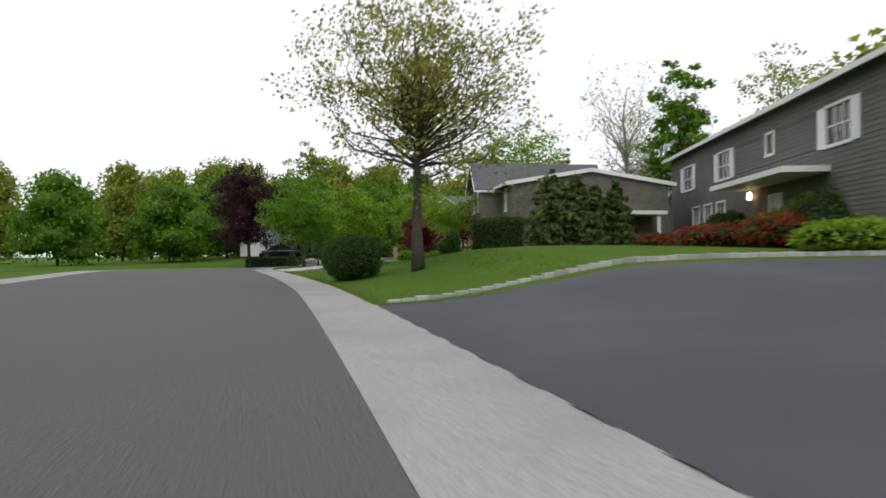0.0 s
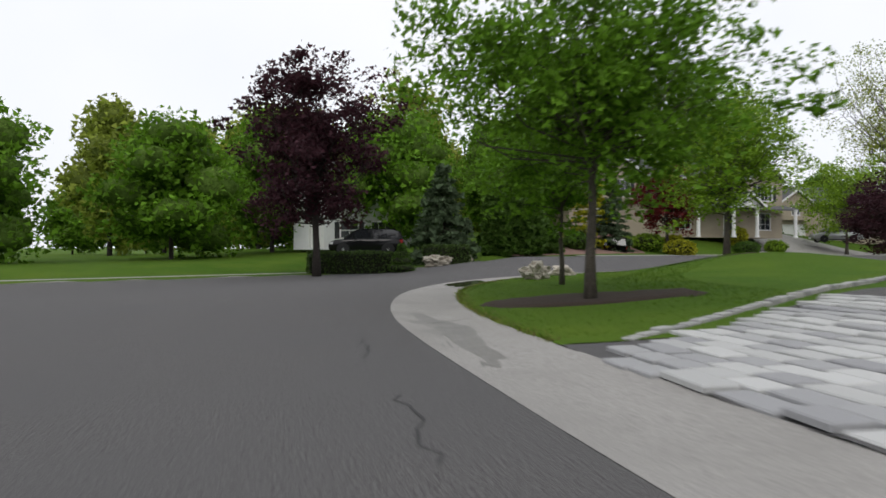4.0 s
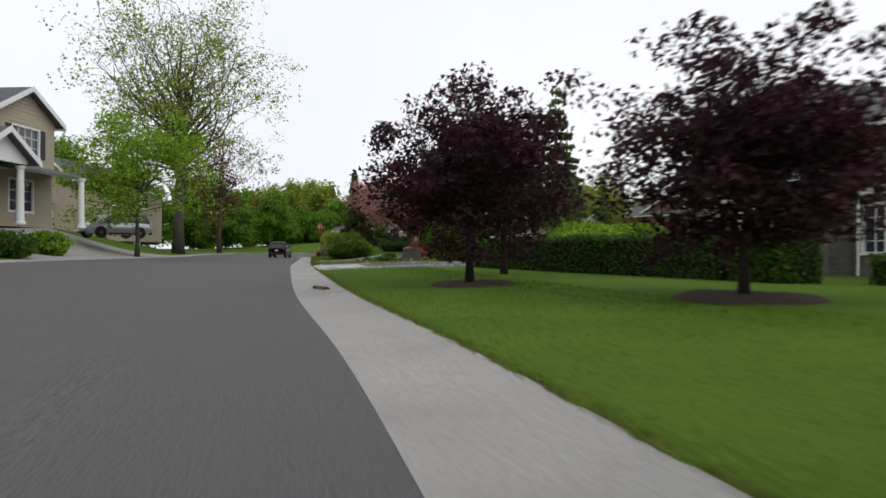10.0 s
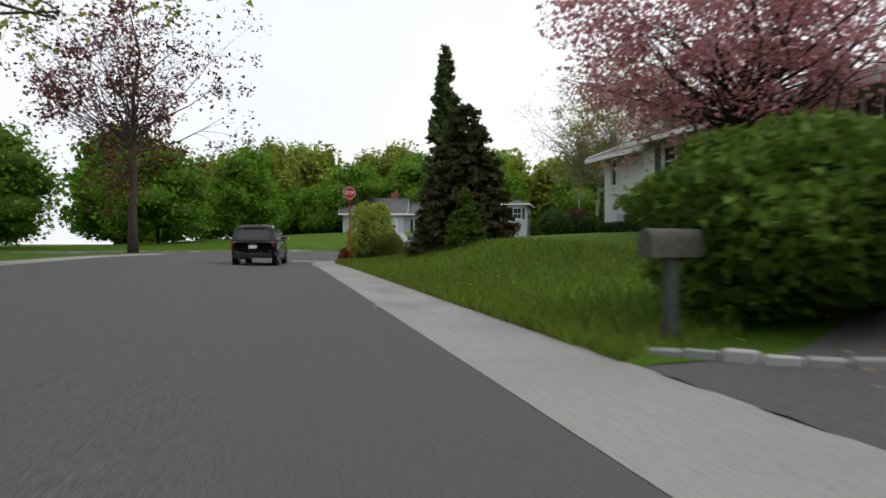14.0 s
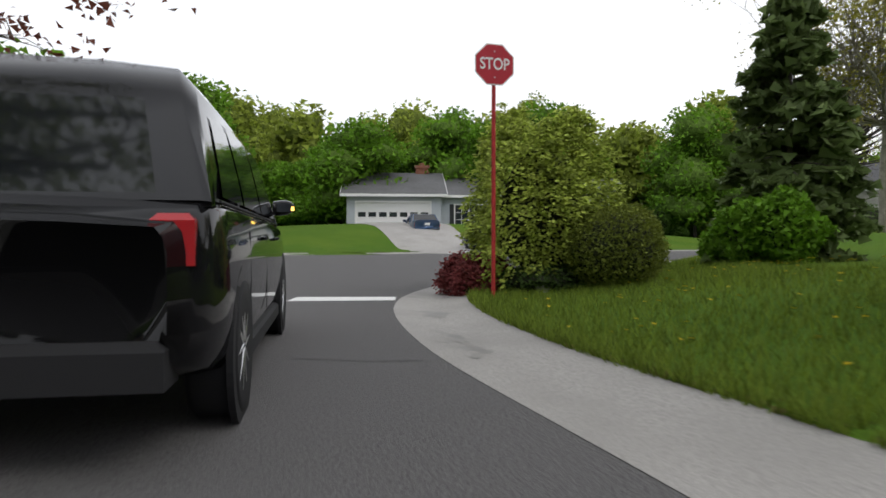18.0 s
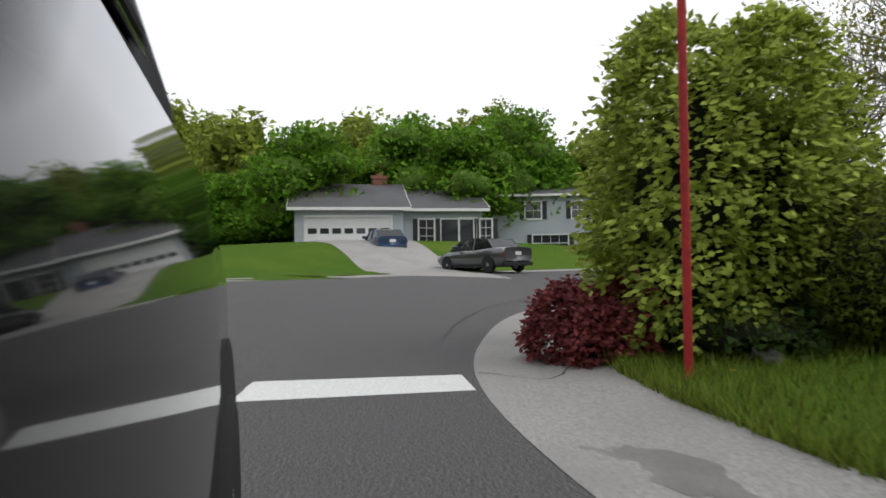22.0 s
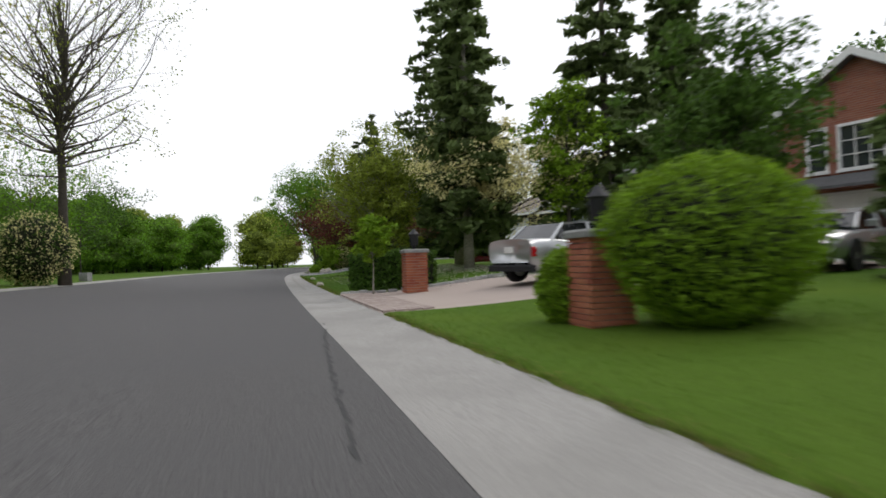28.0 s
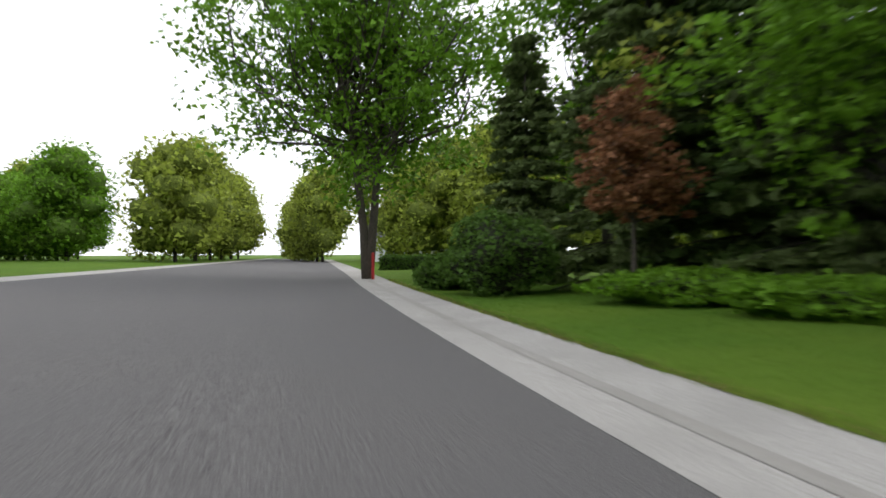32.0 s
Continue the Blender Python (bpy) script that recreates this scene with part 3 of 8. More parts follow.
tagged(new("road", ribbon("road", [-ROAD, -8.7, -7.6, -6.4, -5.2, -4, -2.8, -1.6, 0.02], ASPHALT, 0.0)), "worn grey asphalt road with fine cracks", "road", kind="structure")
tagged(new("gutter_near", ribbon("gutter_near", [k for k, _ in DISH], CONCRETE, 0.0, follow=False, zs=[k for _, k in DISH])),
       "pale concrete gutter with worn joints", "gutter", kind="structure")
cuts = sorted((*sorted((near_index(*p), near_index(*q))), m) for p, q, m in MOUTHS)
VERGE = [GUTTER - 0.02, GUTTER + 0.1, GUTTER + 0.5, GUTTER + 1.2, GUTTER + 2.2, GUTTER + 3.4]
start = 0
for i0, i1, m in cuts + [(len(LINE_XY), len(LINE_XY), None)]:
    if i0 - start > 2:
        tagged(new("verge_near", ribbon("verge_near", VERGE, LAWN, 0.012, start, i0 + 1 if m else i0, zs=[0.0, 0.012, 0.01, 0.008, 0.006, 0])), "green grass verge beside the gutter", "grass verge", kind="structure")
    if m:
        tagged(new("driveway_mouth", ribbon("driveway_mouth", VERGE, m, 0.014, i0, i1 + 1)), "paved mouth of a driveway at the gutter", "driveway", kind="structure")
    start = i1


def left_runs():
    """Stretches of the far kerb that no side street breaks."""
    xy = LINE_XY - RIGHT * (ROAD + 0.4)
    ok = side_gap(xy[:, 0], xy[:, 1]) < 0.2
    runs, start = [], None
    for i, good in enumerate(ok):
        if good and start is None:
            start = i
        if (not good or i == len(ok) - 1) and start is not None:
            if i - start > 8:
                runs.append((start, i))
            start = None
    return runs


for a, b in left_runs():
    tagged(new("gutter_far", ribbon("gutter_far", [-ROAD - GUTTER - 0.02, -ROAD - 1.1, -ROAD - 0.1, -ROAD + 0.02], CONCRETE, 0, a, b, True, zs=[0.0, 0.02, 0.006, 0.006])),
           "pale concrete gutter across the road", "gutter", kind="structure")
    tagged(new("verge_far", ribbon("verge_far", [-ROAD - 3.6, -ROAD - 2.4, -ROAD - GUTTER - 0.4, -ROAD - GUTTER + 0.02], LAWN, 0.012, a, b, zs=[0, 0.006, 0.01, 0.015])),
           "green grass verge across the road", "grass verge", kind="structure")
for (ax, ay), (bx, by), w in SIDE:
    d = Vector((bx - ax, by - ay)).normalized()
    nrm = Vector((d.y, -d.x))
    run = (Vector((bx, by)) - Vector((ax, ay))).length
    steps = int(run / 2)

    def at(i, off, z):
        p = Vector((ax, ay)) + d * (run * i / steps) + nrm * off
        return p.x, p.y, float((tilt(np.array([p.x]), np.array([p.y]), across(p.x, p.y)))[0]) + z

    b = Build()
    for i in range(steps):
        for o in range(4):
            o0, o1 = -w + w * o / 2, -w + w * (o + 1) / 2
            b.poly(at(i, o0, -0.008), at(i, o1, -0.008), at(i + 1, o1, -0.008), at(i + 1, o0, -0.008))
    tagged(new("side_road", b.mesh("side_road", ASPHALT)), "worn grey asphalt side street", "road", kind="structure")
    for side, begin in ((-1, 30.0), (1, 3.0)):
        g = Build()
        for i in range(int(begin / 2), steps):
            for lo, hi, zl, zh in ((w - 0.02, w + 0.9, 0.0, 0.02), (w + 0.9, w + 1.25, 0.02, 0.07)):
                g.poly(at(i, lo * side, zl), at(i, hi * side, zh), at(i + 1, hi * side, zh), at(i + 1, lo * side, zl))
        tagged(new("gutter_side", g.mesh("gutter_side", CONCRETE)), "pale concrete gutter along the side street", "gutter", kind="structure")


# ---- plants ----
def leaf_quads(rng, pts, size, lean=0.5, long=1.0):
    """Little leaf blades at the given points, turned at random."""
    n = len(pts)
    a = rng.normal(size=(n, 3))
    a[:, 2] *= lean
    a /= np.linalg.norm(a, axis=1)[:, None] + 1e-9
    r = rng.normal(size=(n, 3))
    b = np.cross(a, r)
    b /= np.linalg.norm(b, axis=1)[:, None] + 1e-9
    s = size * rng.uniform(0.55, 1.3, n)[:, None]
    a, b = a * s * long, b * s * 0.72
    return np.stack([pts + a, pts - a * 0.6 + b, pts - a * 0.75 - b], 1)


def in_crown(rng, n, shape, h0, h1, r, bias=2.2):
    """Points within a crown envelope between two heights."""
    d = rng.normal(size=(n, 3))
    d /= np.linalg.norm(d, axis=1)[:, None]
    d *= rng.uniform(0, 1, n)[:, None] ** (1 / bias)
    u = (d[:, 2] + 1) / 2
    z = h0 + (h1 - h0) * u
    if shape == "oval":
        k = 1.0
    elif shape == "cone":
        k = 1.25 * (1 - 0.75 * u)
    elif shape == "vase":
        k = 0.55 + 0.75 * u
    elif shape == "spread":
        k, z = 1.15, h0 + (h1 - h0) * (0.25 + 0.75 * u) - 0.0
    else:
        k = 1.0
    return np.c_[d[:, 0] * r * k, d[:, 1] * r * k, z]


def tree(x, y, top, r, label, leaf=None, bark=None, trunk=0.25, girth=0.02, clumps=46, leaves=7000, size=0.11, shape="oval", seed=1, puff=0.2, name="tree",
         category="tree", group="", lean=0.0, stems=1, z=None, bare=1.0, limb_r=0.35):
    """A broadleaf tree: tapered trunk, limbs to uneven clumps, and many small leaves round them."""
    rng = np.random.default_rng(seed)
    z0 = ground(x, y) if z is None else z
    h = top - z0
    clumps, leaves, size = int(clumps * 1.4), int(leaves * (1.9 if leaves > 1500 else 1.2)), size * 0.86
    ob = thing(name, label, category, x, y, z0 - 0.05, 0, group)
    th = h * trunk
    rt = max(0.03, h * girth)
    centres = in_crown(rng, clumps, shape, th, h * 0.97, r * 0.92)
    wood = Build()
    tops = []
    for s in range(stems):
        w = 2 * math.pi * s / max(1, stems) + 0.4
        off = 0.0 if stems == 1 else 1.0
        ex, ey = off * r * 0.35 * math.cos(w) + lean * h, off * r * 0.35 * math.sin(w)
        zz = np.linspace(0, h * 0.8, 7)
        pts = [(ex * (q / h) ** 1.3 + rng.normal() * 0.012 * q, ey * (q / h) ** 1.3 + rng.normal() * 0.012 * q, q) for q in zz]
        k = 1.0 if stems == 1 else 0.6
        wood.tube(pts, [rt * k * (1.25 if i == 0 else 1.0) * (1 - 0.86 * i / 6) for i in range(7)], 9)
        tops.append(pts)
    bole, wood = wood, Build()
    twig_ends = []
    for i, c in enumerate(centres):
        pts = tops[i % stems]
        za = th + max(0.0, c[2] - th) * rng.uniform(0.3, 0.62)
        q = min(5.7, max(0.5, za / (h * 0.8) * 6))
        a = Vector(pts[int(q)]).lerp(Vector(pts[min(6, int(q) + 1)]), q - int(q))
        b = Vector(c)
        sag = Vector((rng.normal() * 0.13 * r, rng.normal() * 0.13 * r, -0.10 * (b - a).length * rng.uniform(0.2, 1.3)))
        m = a.lerp(b, 0.5) + sag
        br = min(rt * limb_r * (1 - 0.12 * q), 0.02 * (b - a).length + 0.012)
        wood.tube([a, a.lerp(m, 0.55), m, m.lerp(b, 0.55) + sag * 0.2, b], [br, br * 0.8, br * 0.6, br * 0.4, br * 0.15], 5, False)
        for k in range(3):
            e = b + Vector(rng.normal(size=3)) * r * puff * 0.8
            g = m.lerp(b, rng.uniform(0.3, 1.0))
            wood.tube([g, g.lerp(e, 0.5) + Vector((0, 0, 0.03 * r)), e], [br * 0.32, br * 0.2, br * 0.08], 3, False)
            twig_ends.append(e)
    part("trunk", bole.mesh("trunk", bark or BARK, True), None, ob)
    tagged(part("branchwork", wood.mesh("branchwork", bark or BARK, True), None, ob), kind="stuff")
    if leaf and leaves:
        ends = np.array([tuple(e) for e in twig_ends])
        pick = rng.integers(0, len(ends), leaves)
        weight = rng.uniform(0.5, 1.25, len(ends))[pick]
        ball = rng.normal(size=(leaves, 3))
        ball *= (rng.uniform(0, 1, leaves) ** 0.45 / np.linalg.norm(ball, axis=1))[:, None]
        pts = ends[pick] + ball * (r * puff * 1.15 * weight)[:, None] * np.array([1, 1, 0.6])
        keep = pts[:, 2] > th * 0.55
        part("crown", quads_mesh("crown", leaf_quads(rng, pts[keep], size), leaf), None, ob)
    return ob


def conifer(x, y, top, r, label, leaf=None, bark=None, whorls=26, arms=9, size=0.16, seed=1, droop=0.22, base=0.04, name="conifer", per=26, power=0.85, z=None,
            dense=1.0, group="", category="conifer"):
    """A spruce or cypress: straight trunk with whorls of drooping, needled branches."""
    rng = np.random.default_rng(seed)
    z0 = ground(x, y) if z is None else z
    h = top - z0
    ob = thing(name, label, category, x, y, z0 - 0.05, 0, group)
    wood = Build()
    wood.tube([(0, 0, h * q) for q in (0, 0.15, 0.4, 0.7, 0.99)], [h * 0.014 * 1.3, h * 0.013, h * 0.010, h * 0.006, 0.008], 9)
    bole, wood, cloud = wood, Build(), []
    for i in range(whorls):
        f = base + (0.985 - base) * (i + rng.uniform(-0.3, 0.3)) / whorls
        length = 1.15 * r * max(0.03, (1 - f) ** power) * 1.08
        for k in range(max(4, int(arms * (1 - 0.4 * f)))):
            w = rng.uniform(0, 2 * math.pi)
            ln = length * rng.uniform(0.72, 1.12)
            a = np.array([0, 0, h * f])
            e = a + np.array([math.cos(w) * ln, math.sin(w) * ln, -droop * ln + 0.05 * h * f * 0.2])
            if ln > 0.35 * r:
                wood.tube([a, (a + e) / 2 + np.array([0, 0, 0.04 * ln]), e], [0.012 * h * 0.18 + 0.008, 0.012, 0.004], 4, False)
            n = max(4, int(1.5 * per * dense * ln / r))
            u = rng.uniform(0.12, 1.0, n) ** 0.8
            p = a + (e - a) * u[:, None]
            side = rng.normal(size=(n, 1)) * (0.20 * ln * (1.1 - u))[:, None]
            p = p + np.array([-math.sin(w), math.cos(w), 0]) * side
            p[:, 2] -= np.abs(rng.normal(size=n)) * size * 0.5
            cloud.append(p)
    pts = np.concatenate(cloud)
    part("trunk", bole.mesh("trunk", bark or BARK, True), None, ob)
    tagged(part("branchwork", wood.mesh("branchwork", bark or BARK, True), None, ob), kind="stuff")
    part("crown", quads_mesh("crown", leaf_quads(rng, pts, size * 0.85, 0.45, 1.25), leaf or NEEDLE), None, ob)
    return ob


def lump(rng, rx, ry, rz, rough=0.16, sub=3):
    """An uneven rounded solid about the origin."""
    bm = bmesh.new()
    bmesh.ops.create_icosphere(bm, subdivisions=sub, radius=1.0)
    o = Vector(rng.uniform(-50, 50, 3))
    for v in bm.verts:
        n = noise.noise(v.co * 1.7 + o) + 0.5 * noise.noise(v.co * 3.9 + o)
        v.co = Vector((v.co.x * rx, v.co.y * ry, v.co.z * rz)) * (1 + rough * n)
    return bm


def bush(x, y, w, h, label, leaf, depth=None, leaves=2600, size=0.06, seed=1, name="shrub", category="shrub", rough=0.2, rz=0.0, z=None, group="", core=0.86, blooms=None, lift=0.0):
    """A dense shrub: solid core, coloured near-black as inner shade, hidden under a skin of leaves with an uneven
    outline.
    """
    rng = np.random.default_rng(seed)
    lat = float(across(x, y)[0])
    if -3 < lat < GUTTER + w / 2 + 0.05:
        n = RIGHT[near_index(x, y)] * (GUTTER + w / 2 + 0.05 - lat)
        x, y = x + float(n[0]), y + float(n[1])
    z0 = (ground(x, y) if z is None else z) + lift
    d = depth or w
    leaves, size = int(leaves * 1.6), size * 0.82
    ob = thing(name, label, category, x, y, z0 - 0.04, rz, group)
    bm = lump(rng, w / 2, d / 2, h / 2, rough)
    bmesh.ops.translate(bm, verts=bm.verts, vec=(0, 0, h / 2))
    bmesh.ops.triangulate(bm, faces=bm.faces)
    tri = np.array([[v.co[:] for v in f.verts] for f in bm.faces])
    area = np.linalg.norm(np.cross(tri[:, 1] - tri[:, 0], tri[:, 2] - tri[:, 0]), axis=1)
    pick = rng.choice(len(tri), leaves, p=area / area.sum())
    u = rng.uniform(size=(leaves, 2))
    u[u.sum(1) > 1] = 1 - u[u.sum(1) > 1]
    t = tri[pick]
    pts = t[:, 0] + (t[:, 1] - t[:, 0]) * u[:, :1] + (t[:, 2] - t[:, 0]) * u[:, 1:]
    c = np.array([0, 0, h * 0.45])
    pts = c + (pts - c) * rng.uniform(0.84, 1.07, leaves)[:, None] + rng.normal(size=(leaves, 3)) * size * 0.5
    pts = pts[pts[:, 2] > -0.02]
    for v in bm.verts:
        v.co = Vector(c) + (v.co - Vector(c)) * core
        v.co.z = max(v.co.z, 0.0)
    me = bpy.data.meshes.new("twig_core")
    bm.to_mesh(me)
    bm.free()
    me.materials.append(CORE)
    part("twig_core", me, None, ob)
    if blooms:
        cut = int(len(pts) * 0.55)
        part("foliage", quads_mesh("foliage", leaf_quads(rng, pts[cut:], size, 0.8), leaf), None, ob)
        part("blossom", quads_mesh("blossom", leaf_quads(rng, pts[:cut], size * 0.9, 0.8), blooms), None, ob)
    else:
        part("foliage", quads_mesh("foliage", leaf_quads(rng, pts, size, 0.8), leaf), None, ob)
    return ob


def mound_maple(x, y, w, d, h, label, leaf, leaves, size, seed, core_mat, name, tiers):
    """A mounded maple: short forked trunk, overlapping tiers of drooping, finely cut leaves over a lump coloured as
    inner shade.
    """
    rng = np.random.default_rng(seed)
    ob = thing(name, label, "tree", x, y, ground(x, y) - 0.04, 0)
    wood = Build()
    for k in range(7):
        a = 2 * math.pi * k / 7 + rng.normal() * 0.2
        e = (math.cos(a) * w * 0.36, math.sin(a) * d * 0.36, h * rng.uniform(0.5, 0.85))
        wood.tube([(0, 0, 0), (e[0] * 0.25, e[1] * 0.25, h * 0.25), (e[0] * 0.7, e[1] * 0.7, e[2] * 0.85), e], [0.05 * h / 2, 0.035 * h / 2, 0.02 * h / 2, 0.006], 6)
    part("trunk", wood.mesh("trunk", BARK_DARK, True), None, ob)
    bm = lump(rng, w * 0.31, d * 0.31, h * 0.36, 0.3)
    for v in bm.verts:
        v.co.z = max(0.05, v.co.z + h * 0.44)
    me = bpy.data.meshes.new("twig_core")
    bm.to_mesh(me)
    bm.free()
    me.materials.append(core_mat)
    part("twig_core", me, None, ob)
    # sprays: each a drooping fan of narrow leaves at the rim of a tier
    n = leaves // 9
    u = rng.uniform(0, 1, n) ** 0.8
    a = rng.uniform(0, 2 * math.pi, n)
    lobes = 1 + 0.13 * np.sin(3 * a + seed) + 0.08 * np.sin(7 * a + 2 * seed) + rng.normal(size=n) * 0.06
    tier = (u * tiers) % 1.0
    z = h * (0.10 + 0.88 * u)
    rim = np.sqrt(np.clip(1 - np.abs(u - 0.32) ** 2.2 * 2.05, 0.02, 1)) * (0.84 + 0.20 * (1 - tier))
    c = np.c_[np.cos(a) * w / 2 * rim * lobes, np.sin(a) * d / 2 * rim * lobes, z + 0.05 * h * np.sin(2 * a + 5 * u)]
    out = np.c_[np.cos(a), np.sin(a), np.full(n, 0.25) + 0.9 * u]
    out /= np.linalg.norm(out, axis=1)[:, None]
    c, out, a = np.repeat(c, 9, 0), np.repeat(out, 9, 0), np.repeat(a, 9)
    m = len(c)
    c = c + rng.normal(size=(m, 3)) * size * 0.7
    side = np.c_[-np.sin(a), np.cos(a), np.zeros(m)]
    t = out * rng.uniform(0.4, 1.0, m)[:, None] + side * rng.normal(size=m)[:, None] * 0.75 + np.array([0, 0, -1.0]) * rng.uniform(0.1, 0.9, m)[:, None]
    t *= (size * rng.uniform(0.8, 1.5, m) / np.linalg.norm(t, axis=1))[:, None]
    b = np.cross(t, out + rng.normal(size=(m, 3)) * 0.35)
    b *= (size * 0.33 / (np.linalg.norm(b, axis=1) + 1e-9))[:, None]
    part("crown", quads_mesh("crown", np.stack([c, c + t * 0.45 + b, c + t, c + t * 0.45 - b], 1), leaf), None, ob)
    return ob


def hedge(x1, y1, x2, y2, thick, h, label, leaf, leaves=6000, size=0.05, seed=1, z=None, name="hedge"):
    """A clipped hedge between two points."""
    rng = np.random.default_rng(seed)
    n = math.hypot(x2 - x1, y2 - y1)
    z0 = ground((x1 + x2) / 2, (y1 + y2) / 2) if z is None else z
    ob = thing(name, label, "hedge", x1, y1, z0 - 0.05, math.degrees(math.atan2(y2 - y1, x2 - x1)))
    # plain solid box, its dark colour standing for shade between the leaves
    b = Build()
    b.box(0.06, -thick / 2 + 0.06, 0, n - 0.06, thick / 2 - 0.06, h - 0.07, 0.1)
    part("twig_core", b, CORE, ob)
    face = rng.choice(4, leaves, p=np.array([h, h, thick, thick * h / n]) / (2 * h + thick + thick * h / n))
    u, v = rng.uniform(0, n, leaves), rng.uniform(0, 1, leaves)
    y = np.where(face == 0, -thick / 2, np.where(face == 1, thick / 2, (v - 0.5) * thick))
    zz = np.where(face < 2, v * h, h)
    u = np.where(face == 3, np.where(rng.uniform(size=leaves) < 0.5, 0, n), u)
    zz = np.where(face == 3, rng.uniform(0, h, leaves), zz)
    pts = np.c_[u, y, zz] + rng.normal(size=(leaves, 3)) * 0.035
    pts[:, 2] += 0.03 * np.sin(u * 2.1 + seed) * (face == 2)
    part("foliage", quads_mesh("foliage", leaf_quads(rng, pts, size, 0.8), leaf), None, ob)
    return ob


def woods(name, pts, label, leaf, h=(9, 14), r=(3, 5), leaves=1300, size=0.42, seed=1, bark=None):
    """A far belt of trees, too many to count: stems, uneven boughs and a skin of leaves on them."""
    rng = np.random.default_rng(seed)
    ob = thing(name, label, "woods", 0, 0, 0, kind="stuff")
    inner_mat = INNER_PALE if leaf is GREEN_PALE else INNER_DEEP if leaf is GREEN_DEEP else INNER
    cloud, wood, inner = [], Build(), Build()
    lumps = 11
    for x, y in pts:
        z0, hh, rr = ground(x, y), rng.uniform(*h), rng.uniform(*r)
        wood.tube([(x, y, z0 - 0.2), (x + rng.normal() * 0.2, y, z0 + hh * 0.45), (x, y + rng.normal() * 0.3, z0 + hh * 0.85)], [hh * 0.017, hh * 0.012, 0.03], 6)
        for q in range(lumps):
            w, u = 2.4 * q + rng.normal() * 0.3, (q + 0.5) / lumps
            reach = rr * 0.6 * math.sin(math.pi * min(1.0, 0.2 + 0.8 * u)) ** 0.7
            c = np.array([x + reach * math.cos(w), y + reach * math.sin(w), z0 + hh * (0.14 + 0.76 * u)])
            size3 = np.array([rr * rng.uniform(0.42, 0.6), rr * rng.uniform(0.42, 0.6), hh * rng.uniform(0.12, 0.17)])
            bm = lump(rng, *(size3 * 0.74), 0.5, 2)
            n0 = len(inner.v)
            inner.v += [(v.co.x + c[0], v.co.y + c[1], v.co.z + c[2]) for v in bm.verts]
            inner.f += [tuple(n0 + v.index for v in f.verts) for f in bm.faces]
            bm.free()
            n = int(leaves * 1.9 / lumps)
            d = rng.normal(size=(n, 3))
            d /= np.linalg.norm(d, axis=1)[:, None]
            cloud.append(c + d * size3 * rng.uniform(0.7, 1.3, n)[:, None])
    part("stems", wood, bark or BARK_DARK, ob)
    part("boughs", inner.mesh("boughs", inner_mat, True), None, ob)
    part("leaves", quads_mesh("leaves", leaf_quads(rng, np.concatenate(cloud), size, 0.6), leaf), None, ob)
    return ob


def mulch_bed(x, y, rx, ry, label="dark mulch bed round the trunk", rz=0.0, mat=None, h=0.06):
    rng = np.random.default_rng(int(abs(x * 31 + y * 7)) % 9999)
    b = Build()
    z0 = ground(x, y)
    rings, n = [0.0, 0.55, 0.88, 1.0], 28
    b.v.append((0, 0, h))
    for k, q in enumerate(rings[1:], 1):
        for i in range(n):
            w = 2 * math.pi * i / n
            g = q * (1 + 0.06 * math.sin(3 * w + x) + rng.normal() * 0.015)
            px, py = rx * g * math.cos(w), ry * g * math.sin(w)
            b.v.append((px, py, ground(x + px, y + py) - z0 + (h, h * 0.8, -0.02)[k - 1] + rng.normal() * 0.008))
    for i in range(n):
        b.f.append((0, 1 + i, 1 + (i + 1) % n))
        for k in (0, 1):
            q = 1 + k * n
            b.f.append((q + i, q + n + i, q + n + (i + 1) % n, q + (i + 1) % n))
    ob = new("mulch_bed", b.mesh("mulch_bed", mat or MULCH, True))
    ob.matrix_basis = pose(x, y, z0 + 0.01, 0, 0, rz)
    return tagged(ob, label, "mulch bed")


def boulder(x, y, w, d, h, label, mat=None, seed=1, rz=0.0, name="boulder", rough=0.3, sink=0.25, z=None):
    rng = np.random.default_rng(seed)
    bm = lump(rng, w / 2, d / 2, h / 2 * (1 + sink), rough, 4)
    o = Vector(rng.uniform(-20, 20, 3))
    for v in bm.verts:
        s = noise.cell(Vector((v.co.x * 3.2, v.co.y * 3.2, v.co.z * 7)) + o)
        v.co *= 1 + 0.2 * (s - 0.5) + 0.1 * noise.noise(v.co * 9 + o)
    me = bpy.data.meshes.new(name)
    bm.to_mesh(me)
    bm.free()
    me.materials.append(mat or STONE)
    ob = new(name, me)
    ob.matrix_basis = pose(x, y, (ground(x, y) if z is None else z) + h / 2 * (1 - sink), 0, 0, rz)
    return tagged(ob, label, "rock")


